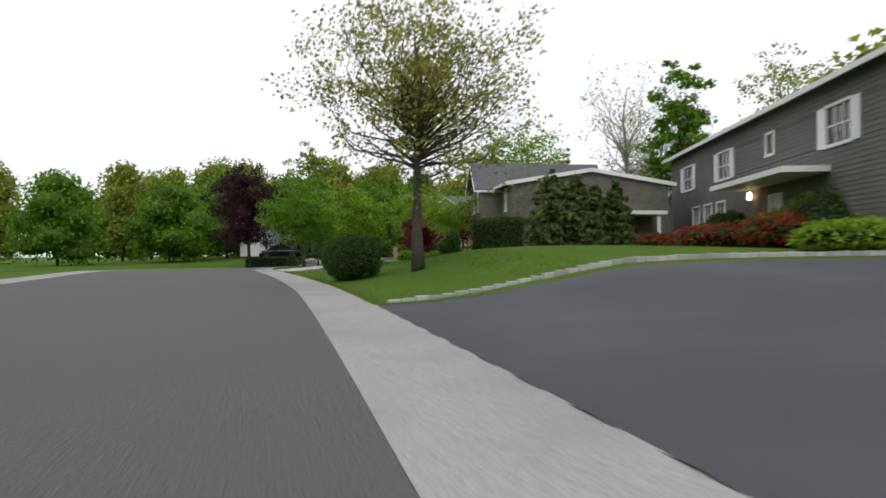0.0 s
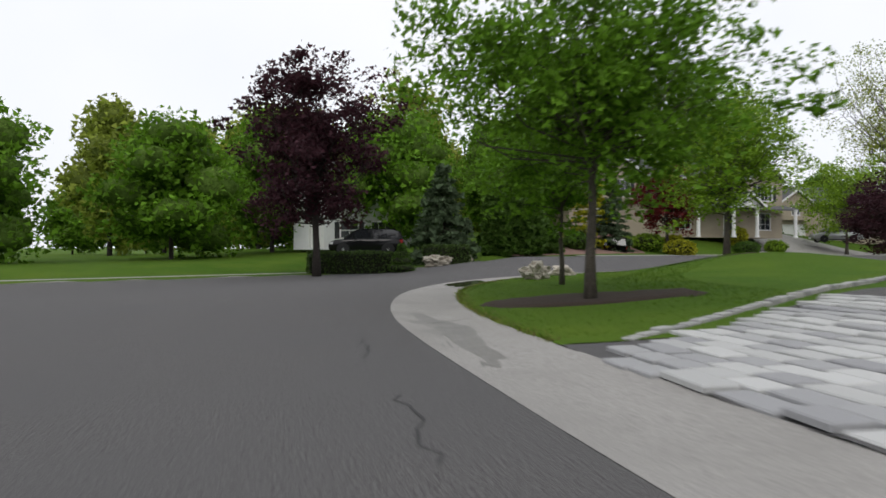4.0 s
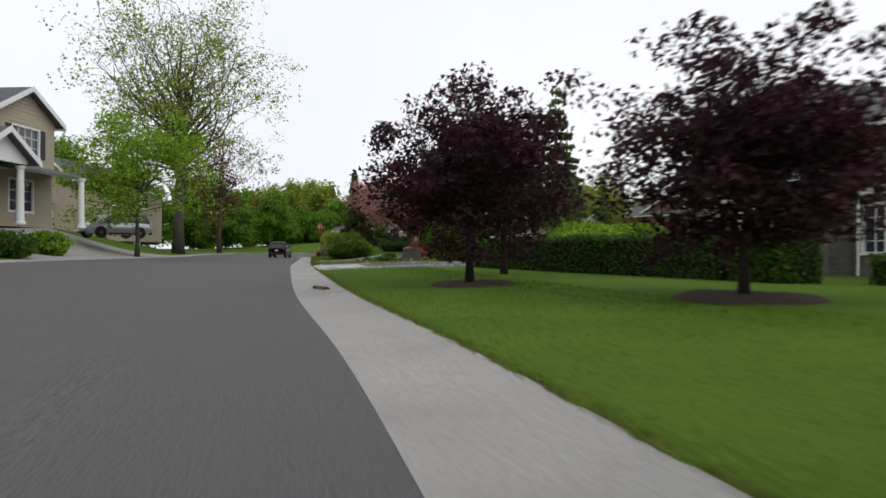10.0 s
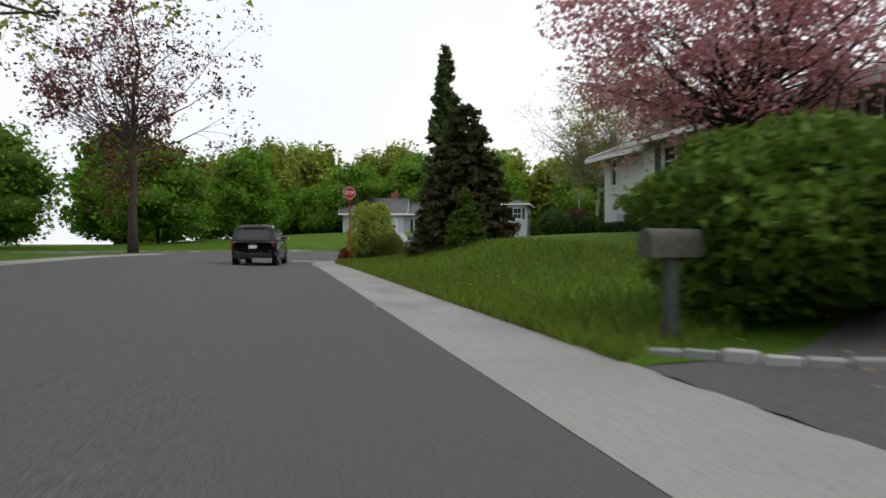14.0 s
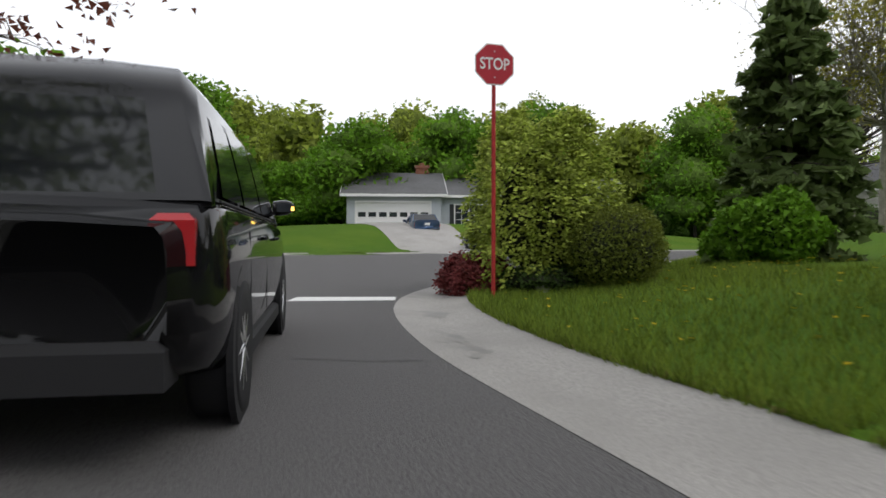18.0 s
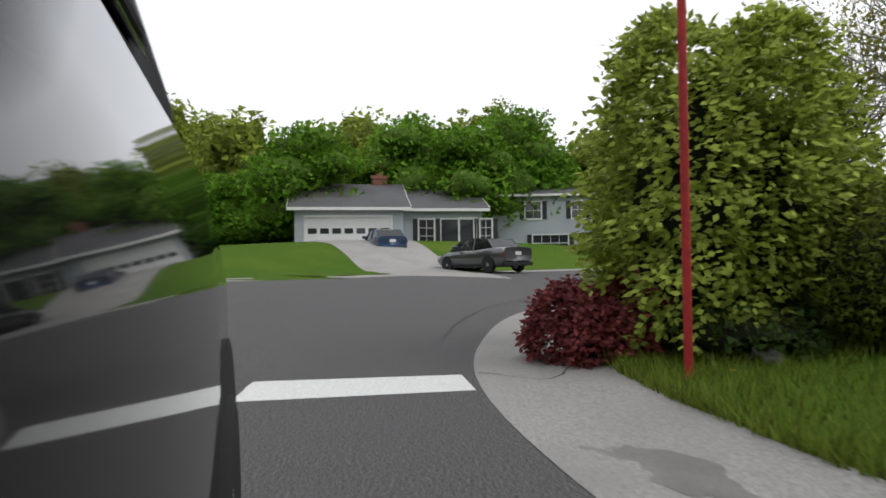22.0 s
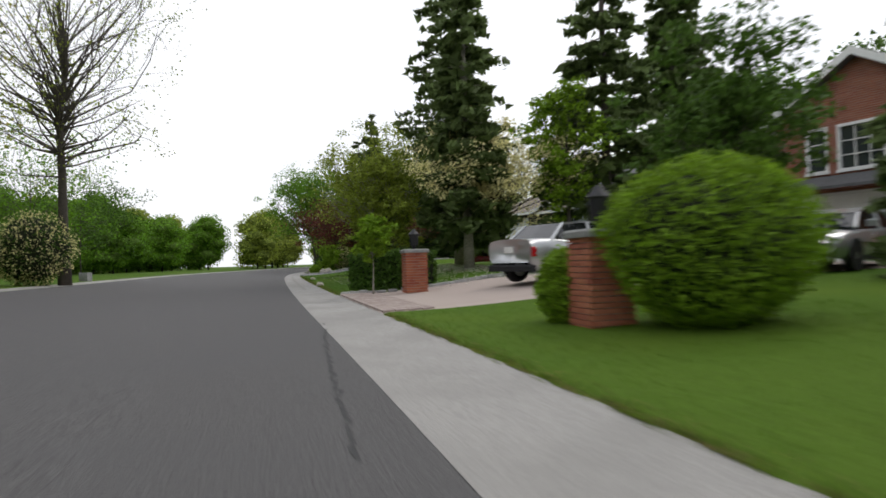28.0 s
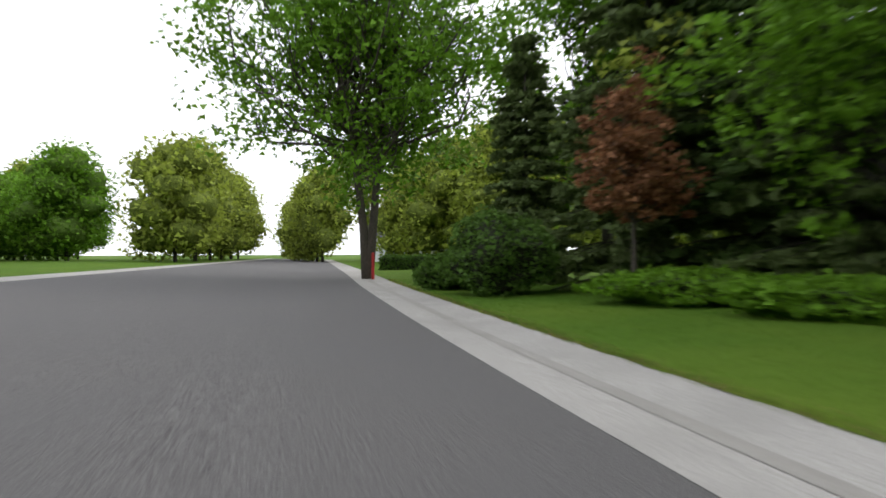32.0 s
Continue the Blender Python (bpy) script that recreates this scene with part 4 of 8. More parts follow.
# ---- houses ----
def holed_wall(b, u0, u1, z0, z1, holes, place, step=None, thick=0.2):
    """A wall as courses, with openings through it. place(u, out, z) gives the point."""
    us = sorted({u0, u1, *[q for h in holes for q in (h[0], h[1]) if u0 < q < u1]})
    zs = sorted({z0, z1, *[q for h in holes for q in (h[2], h[3]) if z0 < q < z1]})
    for i in range(len(us) - 1):
        for k in range(len(zs) - 1):
            a, c, lo, hi = us[i], us[i + 1], zs[k], zs[k + 1]
            if any(h[0] - 1e-6 <= a and c <= h[1] + 1e-6 and h[2] - 1e-6 <= lo and hi <= h[3] + 1e-6 for h in holes):
                continue
            q = lo
            while q < hi - 1e-6:
                e = hi if not step else min(hi, (math.floor(q / step + 1e-6) + 1) * step)
                if step:
                    b.poly(place(a, 0.022, q), place(c, 0.022, q), place(c, 0.004, e), place(a, 0.004, e))
                    b.poly(place(a, 0.004, q), place(c, 0.004, q), place(c, 0.022, q), place(a, 0.022, q))
                else:
                    b.poly(place(a, 0, q), place(c, 0, q), place(c, 0, e), place(a, 0, e))
                q = e


def window(parent, place, u, z, w, h, bars=(2, 2), shutters=0.0, trim=0.09, shutter_mat=None, arch=False):
    """A framed window with muntins, a pane behind them and, if told so, shutters. u, z: middle of the sill."""
    def flat(b, u0, u1, z0, z1, o0, o1):
        c = [place(uu, oo, zz) for oo in (o0, o1) for zz in (z0, z1) for uu in (u0, u1)]
        n = len(b.v)
        b.v += c
        b.f += [tuple(n + i for i in q) for q in ((4, 5, 7, 6), (0, 4, 6, 2), (1, 3, 7, 5), (0, 1, 5, 4), (2, 6, 7, 3))]

    l, r, t = u - w / 2, u + w / 2, z + h
    b = Build()
    outer, inner = [(l - trim, z), (r + trim, z), (r + trim, t + trim), (l - trim, t + trim)], [(l, z + 0.03), (r, z + 0.03), (r, t), (l, t)]
    for o in (0.045, -0.1):
        b.v += [place(p, o, q) for p, q in outer] + [place(p, o, q) for p, q in inner]
    for k in range(4):
        n = (k + 1) % 4
        b.f += [(k, n, 4 + n, 4 + k), (4 + k, 4 + n, 12 + n, 12 + k), (8 + k, 8 + n, n, k)]
    ob = part("window", b, WHITE, parent)
    sb = Build()
    flat(sb, l - trim - 0.03, r + trim + 0.03, z - trim, z, -0.1, 0.075)
    part("window_sill", sb, WHITE, ob)
    nu, nz = bars
    for i in range(1, nu):
        q, m = l + w * i / nu, Build()
        flat(m, q - 0.014, q + 0.014, z, t, -0.07, -0.02)
        part("muntin", m, WHITE, ob)
    for k in range(1, nz):
        q, m = z + h * k / nz, Build()
        g = 0.026 if k * 2 == nz else 0.014
        flat(m, l, r, q - g, q + g, -0.068, -0.018)
        part("muntin", m, WHITE, ob)
    pb = Build()
    pb.poly(place(l, -0.06, z), place(r, -0.06, z), place(r, -0.06, t), place(l, -0.06, t))
    part("pane", pb, PANE, ob)
    if shutters:
        for s in (-1, 1):
            sb = Build()
            q0 = l - trim - shutters if s < 0 else r + trim
            flat(sb, q0, q0 + shutters, z - 0.05, t + 0.05, 0.0, 0.05)
            part("shutter", sb, shutter_mat or SHUTTER, parent)
    return ob


def garage_door(parent, place, u0, u1, z0, z1, glass=0, mat=None):
    def flat(b, a, c, lo, hi, o0, o1):
        q = [place(uu, oo, zz) for oo in (o0, o1) for zz in (lo, hi) for uu in (a, c)]
        n = len(b.v)
        b.v += q
        b.f += [tuple(n + i for i in k) for k in ((4, 5, 7, 6), (0, 4, 6, 2), (1, 3, 7, 5), (0, 1, 5, 4), (2, 6, 7, 3))]

    b = Build()
    flat(b, u0, u1, z0, z1, -0.2, -0.10)
    ob = part("garage_door", b, mat or WHITE, parent)
    n = max(4, int((u1 - u0) / 0.62))
    rows = 4
    for k in range(rows):
        for i in range(n):
            if glass and k == glass - 1:
                continue
            a, c = u0 + (u1 - u0) * (i + 0.1) / n, u0 + (u1 - u0) * (i + 0.9) / n
            lo, hi = z0 + (z1 - z0) * (k + 0.14) / rows, z0 + (z1 - z0) * (k + 0.86) / rows
            pb = Build()
            flat(pb, a, c, lo, hi, -0.10, -0.08)
            part("panel", pb, mat or WHITE, ob)
    if glass:
        k = glass - 1
        for i in range(n):
            a, c = u0 + (u1 - u0) * (i + 0.14) / n, u0 + (u1 - u0) * (i + 0.86) / n
            lo, hi = z0 + (z1 - z0) * (k + 0.22) / rows, z0 + (z1 - z0) * (k + 0.8) / rows
            pb = Build()
            flat(pb, a, c, lo, hi, -0.10, -0.088)
            part("pane", pb, PANE, ob)
    fb = Build()
    for a, c, lo, hi in ((u0 - 0.12, u0, z0, z1 + 0.12), (u1, u1 + 0.12, z0, z1 + 0.12), (u0, u1, z1, z1 + 0.12)):
        flat(fb, a, c, lo, hi, -0.15, 0.04)
    part("garage_frame", fb, WHITE, parent)
    return ob


def block(parent, u0, u1, v0, v1, z0, ze, mat, roof="side", rise=1.6, step=None, front=(), left=(), right=(), roof_mat=None, eave=0.4, trim=True):
    """One storeyed block of a house: four walls with openings, gable or hip roof. Openings: (kind, u, z, w, h, extra)."""
    def placer(side):
        if side == "front":
            return lambda u, o, z: (u, v0 - o, z), u0, u1
        if side == "right":
            return lambda u, o, z: (u1 + o, u, z), v0, v1
        if side == "left":
            return lambda u, o, z: (u0 - o, v1 + v0 - u, z), v0, v1
        return lambda u, o, z: (u1 + u0 - u, v1 + o, z), u0, u1

    for side, items in (("front", front), ("right", right), ("left", left), ("back", ())):
        place, a, c = placer(side)
        b = Build()
        holes = [(u - w / 2, u + w / 2, z, z + h) for kind, u, z, w, h, *_ in items]
        holed_wall(b, a, c, z0, ze, holes, place, step)
        gable = (roof == "side" and side in ("left", "right")) or (roof == "front" and side in ("front", "back"))
        if gable:
            m = (a + c) / 2
            if step:
                q = ze
                while q < ze + rise - 0.05:
                    e = min(ze + rise, q + step)
                    k0, k1 = (q - ze) / rise, (e - ze) / rise
                    h0, h1 = (c - a) / 2 * (1 - k0), (c - a) / 2 * (1 - k1)
                    b.poly(place(m - h0, 0.022, q), place(m + h0, 0.022, q), place(m + h1, 0.004, e), place(m - h1, 0.004, e))
                    q = e
            else:
                b.poly(place(a, 0, ze), place(c, 0, ze), place(m, 0, ze + rise))
        part("wall", b.weld(), mat, parent)
        for kind, u, z, w, h, *ex in items:
            if kind == "window":
                window(parent, place, u, z, w, h, *(ex or ()))
            elif kind == "garage":
                garage_door(parent, place, u - w / 2, u + w / 2, z, z + h, *(ex or ()))
            elif kind == "door":
                fr = Build()
                outer, inner = [(u - w / 2 - 0.1, z), (u + w / 2 + 0.1, z), (u + w / 2 + 0.1, z + h + 0.1), (u - w / 2 - 0.1, z + h + 0.1)], [(u - w / 2, z), (u + w / 2, z), (u + w / 2, z + h), (u - w / 2, z + h)]
                for o in (0.05, -0.2):
                    fr.v += [place(pp, o, qq) for pp, qq in outer] + [place(pp, o, qq) for pp, qq in inner]
                for k in range(1, 4):
                    n = (k + 1) % 4
                    fr.f += [(k, n, 4 + n, 4 + k), (4 + k, 4 + n, 12 + n, 12 + k), (8 + k, 8 + n, n, k)]
                part("door_frame", fr, WHITE, parent)
                db = Build()
                p = [place(u + k * w / 2, o, zz) for o in (-0.2, -0.12) for zz in (z, z + h) for k in (-1, 1)]
                db.v += p
                db.f += [(4, 5, 7, 6), (0, 1, 3, 2)]
                door = part("door", db, ex[0] if ex else SHUTTER, parent)
                kb = Build().box(-0.03, -0.03, -0.03, 0.03, 0.03, 0.03)
                knob = part("door_handle", kb, STEEL, door)
                knob.location = place(u + w * 0.36, -0.09, z + h * 0.47)
    # roof
    b = Build()
    e, th = eave, 0.16
    rm = roof_mat or ROOF
    if roof == "side":
        mv = (v0 + v1) / 2
        k = rise / ((v1 - v0) / 2)
        for sgn, vo in ((1, v0 - e), (-1, v1 + e)):
            lo, hi = ze - e * k + 0.05, ze + rise + 0.05
            top = [(u0 - e, vo, lo + th), (u1 + e, vo, lo + th), (u1 + e, mv, hi + th), (u0 - e, mv, hi + th)]
            bot = [(p[0], p[1], p[2] - th) for p in top]
            slab(b, top, bot)
    elif roof == "front":
        mu = (u0 + u1) / 2
        k = rise / ((u1 - u0) / 2)
        for uo in (u0 - e, u1 + e):
            lo, hi = ze - e * k + 0.05, ze + rise + 0.05
            top = [(uo, v0 - e, lo + th), (mu, v0 - e, hi + th), (mu, v1 + e, hi + th), (uo, v1 + e, lo + th)]
            bot = [(p[0], p[1], p[2] - th) for p in top]
            slab(b, top, bot)
    else:
        m = (v1 - v0) / 2 + e
        lo, hi = ze + 0.03, ze + rise
        c = [(u0 - e, v0 - e, lo), (u1 + e, v0 - e, lo), (u1 + e, v1 + e, lo), (u0 - e, v1 + e, lo)]
        r0, r1 = (u0 - e + m, (v0 + v1) / 2, hi), (u1 + e - m, (v0 + v1) / 2, hi)
        b.poly(c[0], c[1], r1, r0)
        b.poly(c[2], c[3], r0, r1)
        b.poly(c[1], c[2], r1)
        b.poly(c[3], c[0], r0)
        b.poly(c[3], c[2], c[1], c[0])
    part("roof", b, rm, parent)
    if trim:
        fb = Build()
        if roof == "side":
            k = rise / ((v1 - v0) / 2)
            zz = ze - e * k
            fb.box(u0 - e, v0 - e - 0.09, zz - 0.02, u1 + e, v0 - e - 0.003, zz + 0.16)
            for uu in (u0 - e - 0.03, u1 + e):
                for sgn, vo in ((1, v0 - e), (-1, v1 + e)):
                    mv = (v0 + v1) / 2
                    top = [(uu, vo, zz + 0.24), (uu + 0.03, vo, zz + 0.24), (uu + 0.03, mv, ze + rise + 0.24), (uu, mv, ze + rise + 0.24)]
                    slab(fb, top, [(p[0], p[1], p[2] - 0.27) for p in top])
        elif roof == "front":
            k = rise / ((u1 - u0) / 2)
            zz = ze - e * k
            mu = (u0 + u1) / 2
            for uo in (u0 - e, u1 + e):
                top = [(uo, v0 - e - 0.04, zz + 0.24), (mu, v0 - e - 0.04, ze + rise + 0.24), (mu, v0 - e - 0.003, ze + rise + 0.24), (uo, v0 - e - 0.003, zz + 0.24)]
                slab(fb, top, [(p[0], p[1], p[2] - 0.27) for p in top])
                fb.box(uo - 0.05, v0 - e, zz - 0.02, uo + 0.05, v1 + e, zz + 0.13)
        else:
            fb.box(u0 - e - 0.02, v0 - e - 0.1, ze - 0.14, u1 + e + 0.02, v0 - e - 0.004, ze + 0.02)
            fb.box(u1 + e + 0.004, v0 - e, ze - 0.14, u1 + e + 0.1, v1 + e, ze + 0.02)
            fb.box(u0 - e - 0.1, v0 - e, ze - 0.14, u0 - e - 0.004, v1 + e, ze + 0.02)
        part("fascia", fb, WHITE, parent)


def slab(b, top, bot):
    b.poly(*top)
    b.poly(*bot[::-1])
    n = len(top)
    for i in range(n):
        b.poly(top[i], top[(i + 1) % n], bot[(i + 1) % n], bot[i])


def column(parent, u, v, z0, z1, r=0.16, square=False, name="column"):
    b = Build()
    if square:
        b.box(u - r, v - r, z0 + 0.12, u + r, v + r, z1 - 0.12)
        b.box(u - r * 1.35, v - r * 1.35, z0, u + r * 1.35, v + r * 1.35, z0 + 0.14)
        b.box(u - r * 1.3, v - r * 1.3, z1 - 0.14, u + r * 1.3, v + r * 1.3, z1)
    else:
        b.lathe([(r * 1.4, z0), (r * 1.4, z0 + 0.1), (r * 1.05, z0 + 0.14), (r, z0 + 0.5), (r * 0.86, z1 - 0.2), (r * 1.2, z1 - 0.12), (r * 1.35, z1)], 14, (u, v))
    return part(name, b, WHITE, parent)


def chimney(parent, u, v, z0, z1, mat, w=0.8, d=0.6):
    b = Build()
    b.box(u - w / 2, v - d / 2, z0, u + w / 2, v + d / 2, z1 - 0.2)
    b.box(u - w / 2 - 0.07, v - d / 2 - 0.07, z1 - 0.2, u + w / 2 + 0.07, v + d / 2 + 0.07, z1)
    b.box(u - 0.15, v - 0.15, z1, u + 0.15, v + 0.15, z1 + 0.2)
    return part("chimney", b, mat, parent)


def house_at(x1, y1, x2, y2, label, z=None, name="house"):
    """A house whose front's lower left corner (seen from outside) is x1, y1, and lower right x2, y2. Returns the thing and the width."""
    n = math.hypot(x2 - x1, y2 - y1)
    z0 = ground((x1 + x2) / 2, (y1 + y2) / 2) if z is None else z
    return thing(name, label, "house", x1, y1, z0 - 0.1, math.degrees(math.atan2(y2 - y1, x2 - x1))), n


# ---- paved drives, kerbs and marks ----
def drive(name, pts, mat, label, lift=0.035, grid=8):
    """A paved sheet over the lawn between four corners: near left, near right, far right, far left."""
    a, b, c, d = [np.array(p, float) for p in pts]
    n = max(2, int(max(np.hypot(*(b - a)), np.hypot(*(c - d))) / 0.8)), max(2, int(max(np.hypot(*(d - a)), np.hypot(*(c - b))) / 0.8))
    n = min(n[0], 70), min(n[1], 70)
    u, v = np.meshgrid(np.linspace(0, 1, n[0] + 1), np.linspace(0, 1, n[1] + 1))
    xy = (a[:, None, None] * (1 - u) * (1 - v) + b[:, None, None] * u * (1 - v) + c[:, None, None] * u * v + d[:, None, None] * (1 - u) * v)
    rim = np.zeros(u.shape)
    rim[0], rim[-1], rim[:, 0], rim[:, -1] = 1, 1, 1, 1
    z = lie(xy[0].ravel(), xy[1].ravel()) + lift - 0.06 * rim.ravel()
    i = np.arange(z.size).reshape(u.shape)
    f = np.stack([i[:-1, :-1], i[:-1, 1:], i[1:, 1:], i[1:, :-1]], -1).reshape(-1, 4)
    me = mesh_of(name, np.c_[xy[0].ravel(), xy[1].ravel(), z].tolist(), f.tolist(), mat, True)
    return tagged(new(name, me), label, "driveway", kind="structure")


BLOCK = Build().box(-0.125, -0.06, -0.08, 0.125, 0.06, 0.07, 0.012).mesh("granite_block", BELGIAN)


def block_kerb(pts, label, lift=0.05, step=0.27, seed=3):
    """A kerb of single granite blocks along a line."""
    rng = np.random.default_rng(seed)
    line = smooth_line(pts, step) if len(pts) > 2 else np.array([np.array(pts[0]) + (np.array(pts[1]) - np.array(pts[0])) * k for k in np.arange(0, 1, step / math.dist(*pts))])
    ob = thing("block_kerb", label, "kerb", *line[0], ground(*line[0]), kind="structure")
    z = lie(line[:, 0], line[:, 1])
    t = np.gradient(line, axis=0)
    for i in range(min(len(line), 240)):
        k = new("granite_block", BLOCK)
        k.parent = ob
        w = math.atan2(t[i, 1], t[i, 0]) + rng.normal() * 0.05
        k.matrix_basis = ob.matrix_basis.inverted() @ Matrix.LocRotScale((line[i, 0], line[i, 1], z[i] + lift - 0.03 + rng.normal() * 0.006), Euler((rng.normal() * 0.04, rng.normal() * 0.04, w)), None)
    return ob


def flat_mark(name, pts, mat, label, z=0.006, category="mark"):
    b = Build()
    b.poly(*[(x, y, z) for x, y in pts])
    return tagged(new(name, b.mesh(name, mat)), label, category, kind="structure")


def crack(pts, width=0.02, seed=1, z=0.005, mat=None):
    """A tar-dark crack that wanders along a line."""
    rng = np.random.default_rng(seed)
    line = smooth_line(pts, 0.12)
    t = np.gradient(line, axis=0)
    t /= np.hypot(t[:, 0], t[:, 1])[:, None] + 1e-9
    nrm = np.stack([-t[:, 1], t[:, 0]], 1)
    line = line + nrm * rng.normal(size=(len(line), 1)) * 0.02
    w = width * rng.uniform(0.4, 1.2, len(line))[:, None] / 2
    lat = across(line[:, 0], line[:, 1])
    zz = np.where(lat > 0, [dish(k) for k in lat], tilt(line[:, 0], line[:, 1], lat)) + z
    b = Build()
    for i in range(len(line) - 1):
        b.poly((*(line[i] - nrm[i] * w[i]), zz[i]), (*(line[i + 1] - nrm[i + 1] * w[i + 1]), zz[i + 1]), (*(line[i + 1] + nrm[i + 1] * w[i + 1]), zz[i + 1]), (*(line[i] + nrm[i] * w[i]), zz[i]))
    return tagged(new("crack", b.mesh("crack", mat or CRACK)), "dark crack in the road surface", "crack", kind="structure")


def blot(x, y, rx, ry, mat, label, seed=1, rz=0.0, z=0.004, name="stain", level=False):
    """A damp or dirty patch with an uneven rim, lying in the gutter's dish, or level like water."""
    rng = np.random.default_rng(seed)
    n = 48
    ph = rng.uniform(0, 6.3, 4)
    b = Build()
    ca, sa = math.cos(math.radians(rz)), math.sin(math.radians(rz))
    rings = []
    for q in (0.02, 0.3, 0.55, 0.8, 1.0):
        for i in range(n):
            w = 2 * math.pi * i / n
            g = q * (1 + 0.16 * math.sin(2 * w + ph[0]) + 0.13 * math.sin(3 * w + ph[1]) + 0.1 * math.sin(5 * w + ph[2]) + 0.07 * math.sin(11 * w + ph[3]))
            px, py = rx * g * math.cos(w), ry * g * math.sin(w)
            rings.append((px, py, x + px * ca - py * sa, y + px * sa + py * ca))
    lat = across([k[2] for k in rings], [k[3] for k in rings])
    b.v += [(px, py, (0.0 if level else dish(l)) + z) for (px, py, _, _), l in zip(rings, lat)]
    for k in range(4):
        for i in range(n):
            b.f.append((k * n + i, k * n + (i + 1) % n, (k + 1) * n + (i + 1) % n, (k + 1) * n + i))
    ob = new(name, b.mesh(name, mat))
    ob.matrix_basis = pose(x, y, 0, 0, 0, rz)
    return tagged(ob, label, "stain", kind="structure")


ROAD_2 = math.degrees(math.atan2(0.47, 0.885))
ROAD_3 = math.degrees(math.atan2(-0.8, 0.6))

# drive of the brown house, of sealed asphalt
drive("driveway_brown_house", [(1.95, -4.5), (26, -4.0), (24, 12.6), (2.3, 12.2)], ASPHALT_DARK, "dark sealed asphalt driveway", 0.03)
block_kerb([(2.4, 12.35), (9, 12.8), (16, 13.1), (23, 13.2)], "low granite block kerb along the driveway")
# granite paver apron and the court behind it
drive("driveway_court", [(1.3, 37.9), (1.1, 43.6), (7.7, 47.4), (8.6, 40.6)], ASPHALT, "grey asphalt court behind the paver apron", 0.02)
drive("driveway_court_back", [(8.6, 40.6), (7.7, 47.4), (13.0, 51.5), (15.3, 42.5)], ASPHALT, "grey asphalt court drive", 0.022)
block_kerb([(2.0, 37.6), (5.5, 39.3), (9.2, 40.9), (12, 41.8), (15, 42.4)], "granite block kerb along the court", 0.05)
block_kerb([(1.5, 43.8), (4.4, 45.5), (7.6, 47.5), (10.4, 49.6), (13.0, 51.6)], "granite block kerb round the lawn", 0.02)
# brick drive across the side street
drive("driveway_red_brick", [(10.61, 77.14), (24.19, 84.23), (24.85, 93.18), (14.39, 87.34)], RED_DRIVE, "reddish brick paved driveway", 0.05)
drive("driveway_tan_house", [(35.79, 87.92), (67.46, 102.05), (52.29, 106.14), (39.55, 98.28)], CONCRETE, "grey concrete driveway of the tan house", 0.05)
# drive beyond the plum trees
drive("driveway_stump_yard", [(41.66, 78.24), (49.40, 82.00), (52.2, 70.6), (46.0, 72.3)], ASPHALT, "grey asphalt driveway with granite kerb", 0.045)
block_kerb([(49.70, 81.80), (51.0, 78.9), (51.6, 75.5), (52.2, 70.8)], "granite block kerb along the driveway")
block_kerb([(42.1, 78.35), (43.0, 77.2), (43.9, 75.9), (45.0, 74.0), (45.7, 72.3)], "granite block kerb beside the lawn")
# drive of the white house
drive("driveway_white_house", [(54.77, 84.59), (61.07, 87.48), (66.51, 83.33), (60.09, 82.27)], ASPHALT, "grey asphalt driveway with dark stains", 0.025)
drive("driveway_white_house_back", [(66.54, 83.21), (60.09, 82.27), (66.44, 76.42), (72.15, 78.42)], ASPHALT, "grey asphalt turning place", 0.028)
block_kerb([(61.25, 87.39), (60.7, 85.8), (61.6, 84.2), (63.4, 83.4), (65.2, 83.6)], "pale granite kerb round the juniper bed")
# drive of the ranch house
drive("driveway_ranch_house", [(111.18, 105.67), (110.79, 100.94), (129.05, 107.84), (127.69, 113.56)], CONCRETE, "pale concrete driveway up to the garage", 0.06)
# brick paved drive of the brick house
drive("driveway_brick_house", [(127.11, 65.37), (131.70, 59.28), (120.6, 46.5), (115.2, 55.2)], BRICK_PAVER, "drive of reddish grey pavers", 0.03)
block_kerb([(131.70, 59.28), (129.96, 58.82), (128.17, 54.79), (124.14, 48.74)], "grey granite kerb along the paver drive", 0.07)
# sealed drive of the small house, and the concrete apron after it
drive("driveway_small_house", [(151.77, 31.44), (155.20, 26.40), (145.60, 14.90), (143.60, 18.60)], ASPHALT_DARK, "dark sealed asphalt driveway", 0.03)
drive("driveway_flare", [(155.15, 26.50), (156.95, 23.80), (155.60, 24.60), (154.30, 25.50)], ASPHALT_DARK, "dark sealed asphalt flare of the drive", 0.03)
block_kerb([(156.95, 23.75), (155.50, 24.55), (153.90, 24.75), (150.30, 20.40), (145.70, 14.80)], "granite block kerb along the sealed drive")
block_kerb([(151.75, 31.67), (151.36, 29.83), (149.95, 27.60), (147.60, 24.60), (144.20, 19.40)], "granite block kerb beside the lawn")
drive("driveway_apron", [(157.10, 23.50), (160.70, 18.00), (156.60, 16.80), (154.60, 20.90)], CONCRETE, "pale gravelly concrete apron", 0.03)

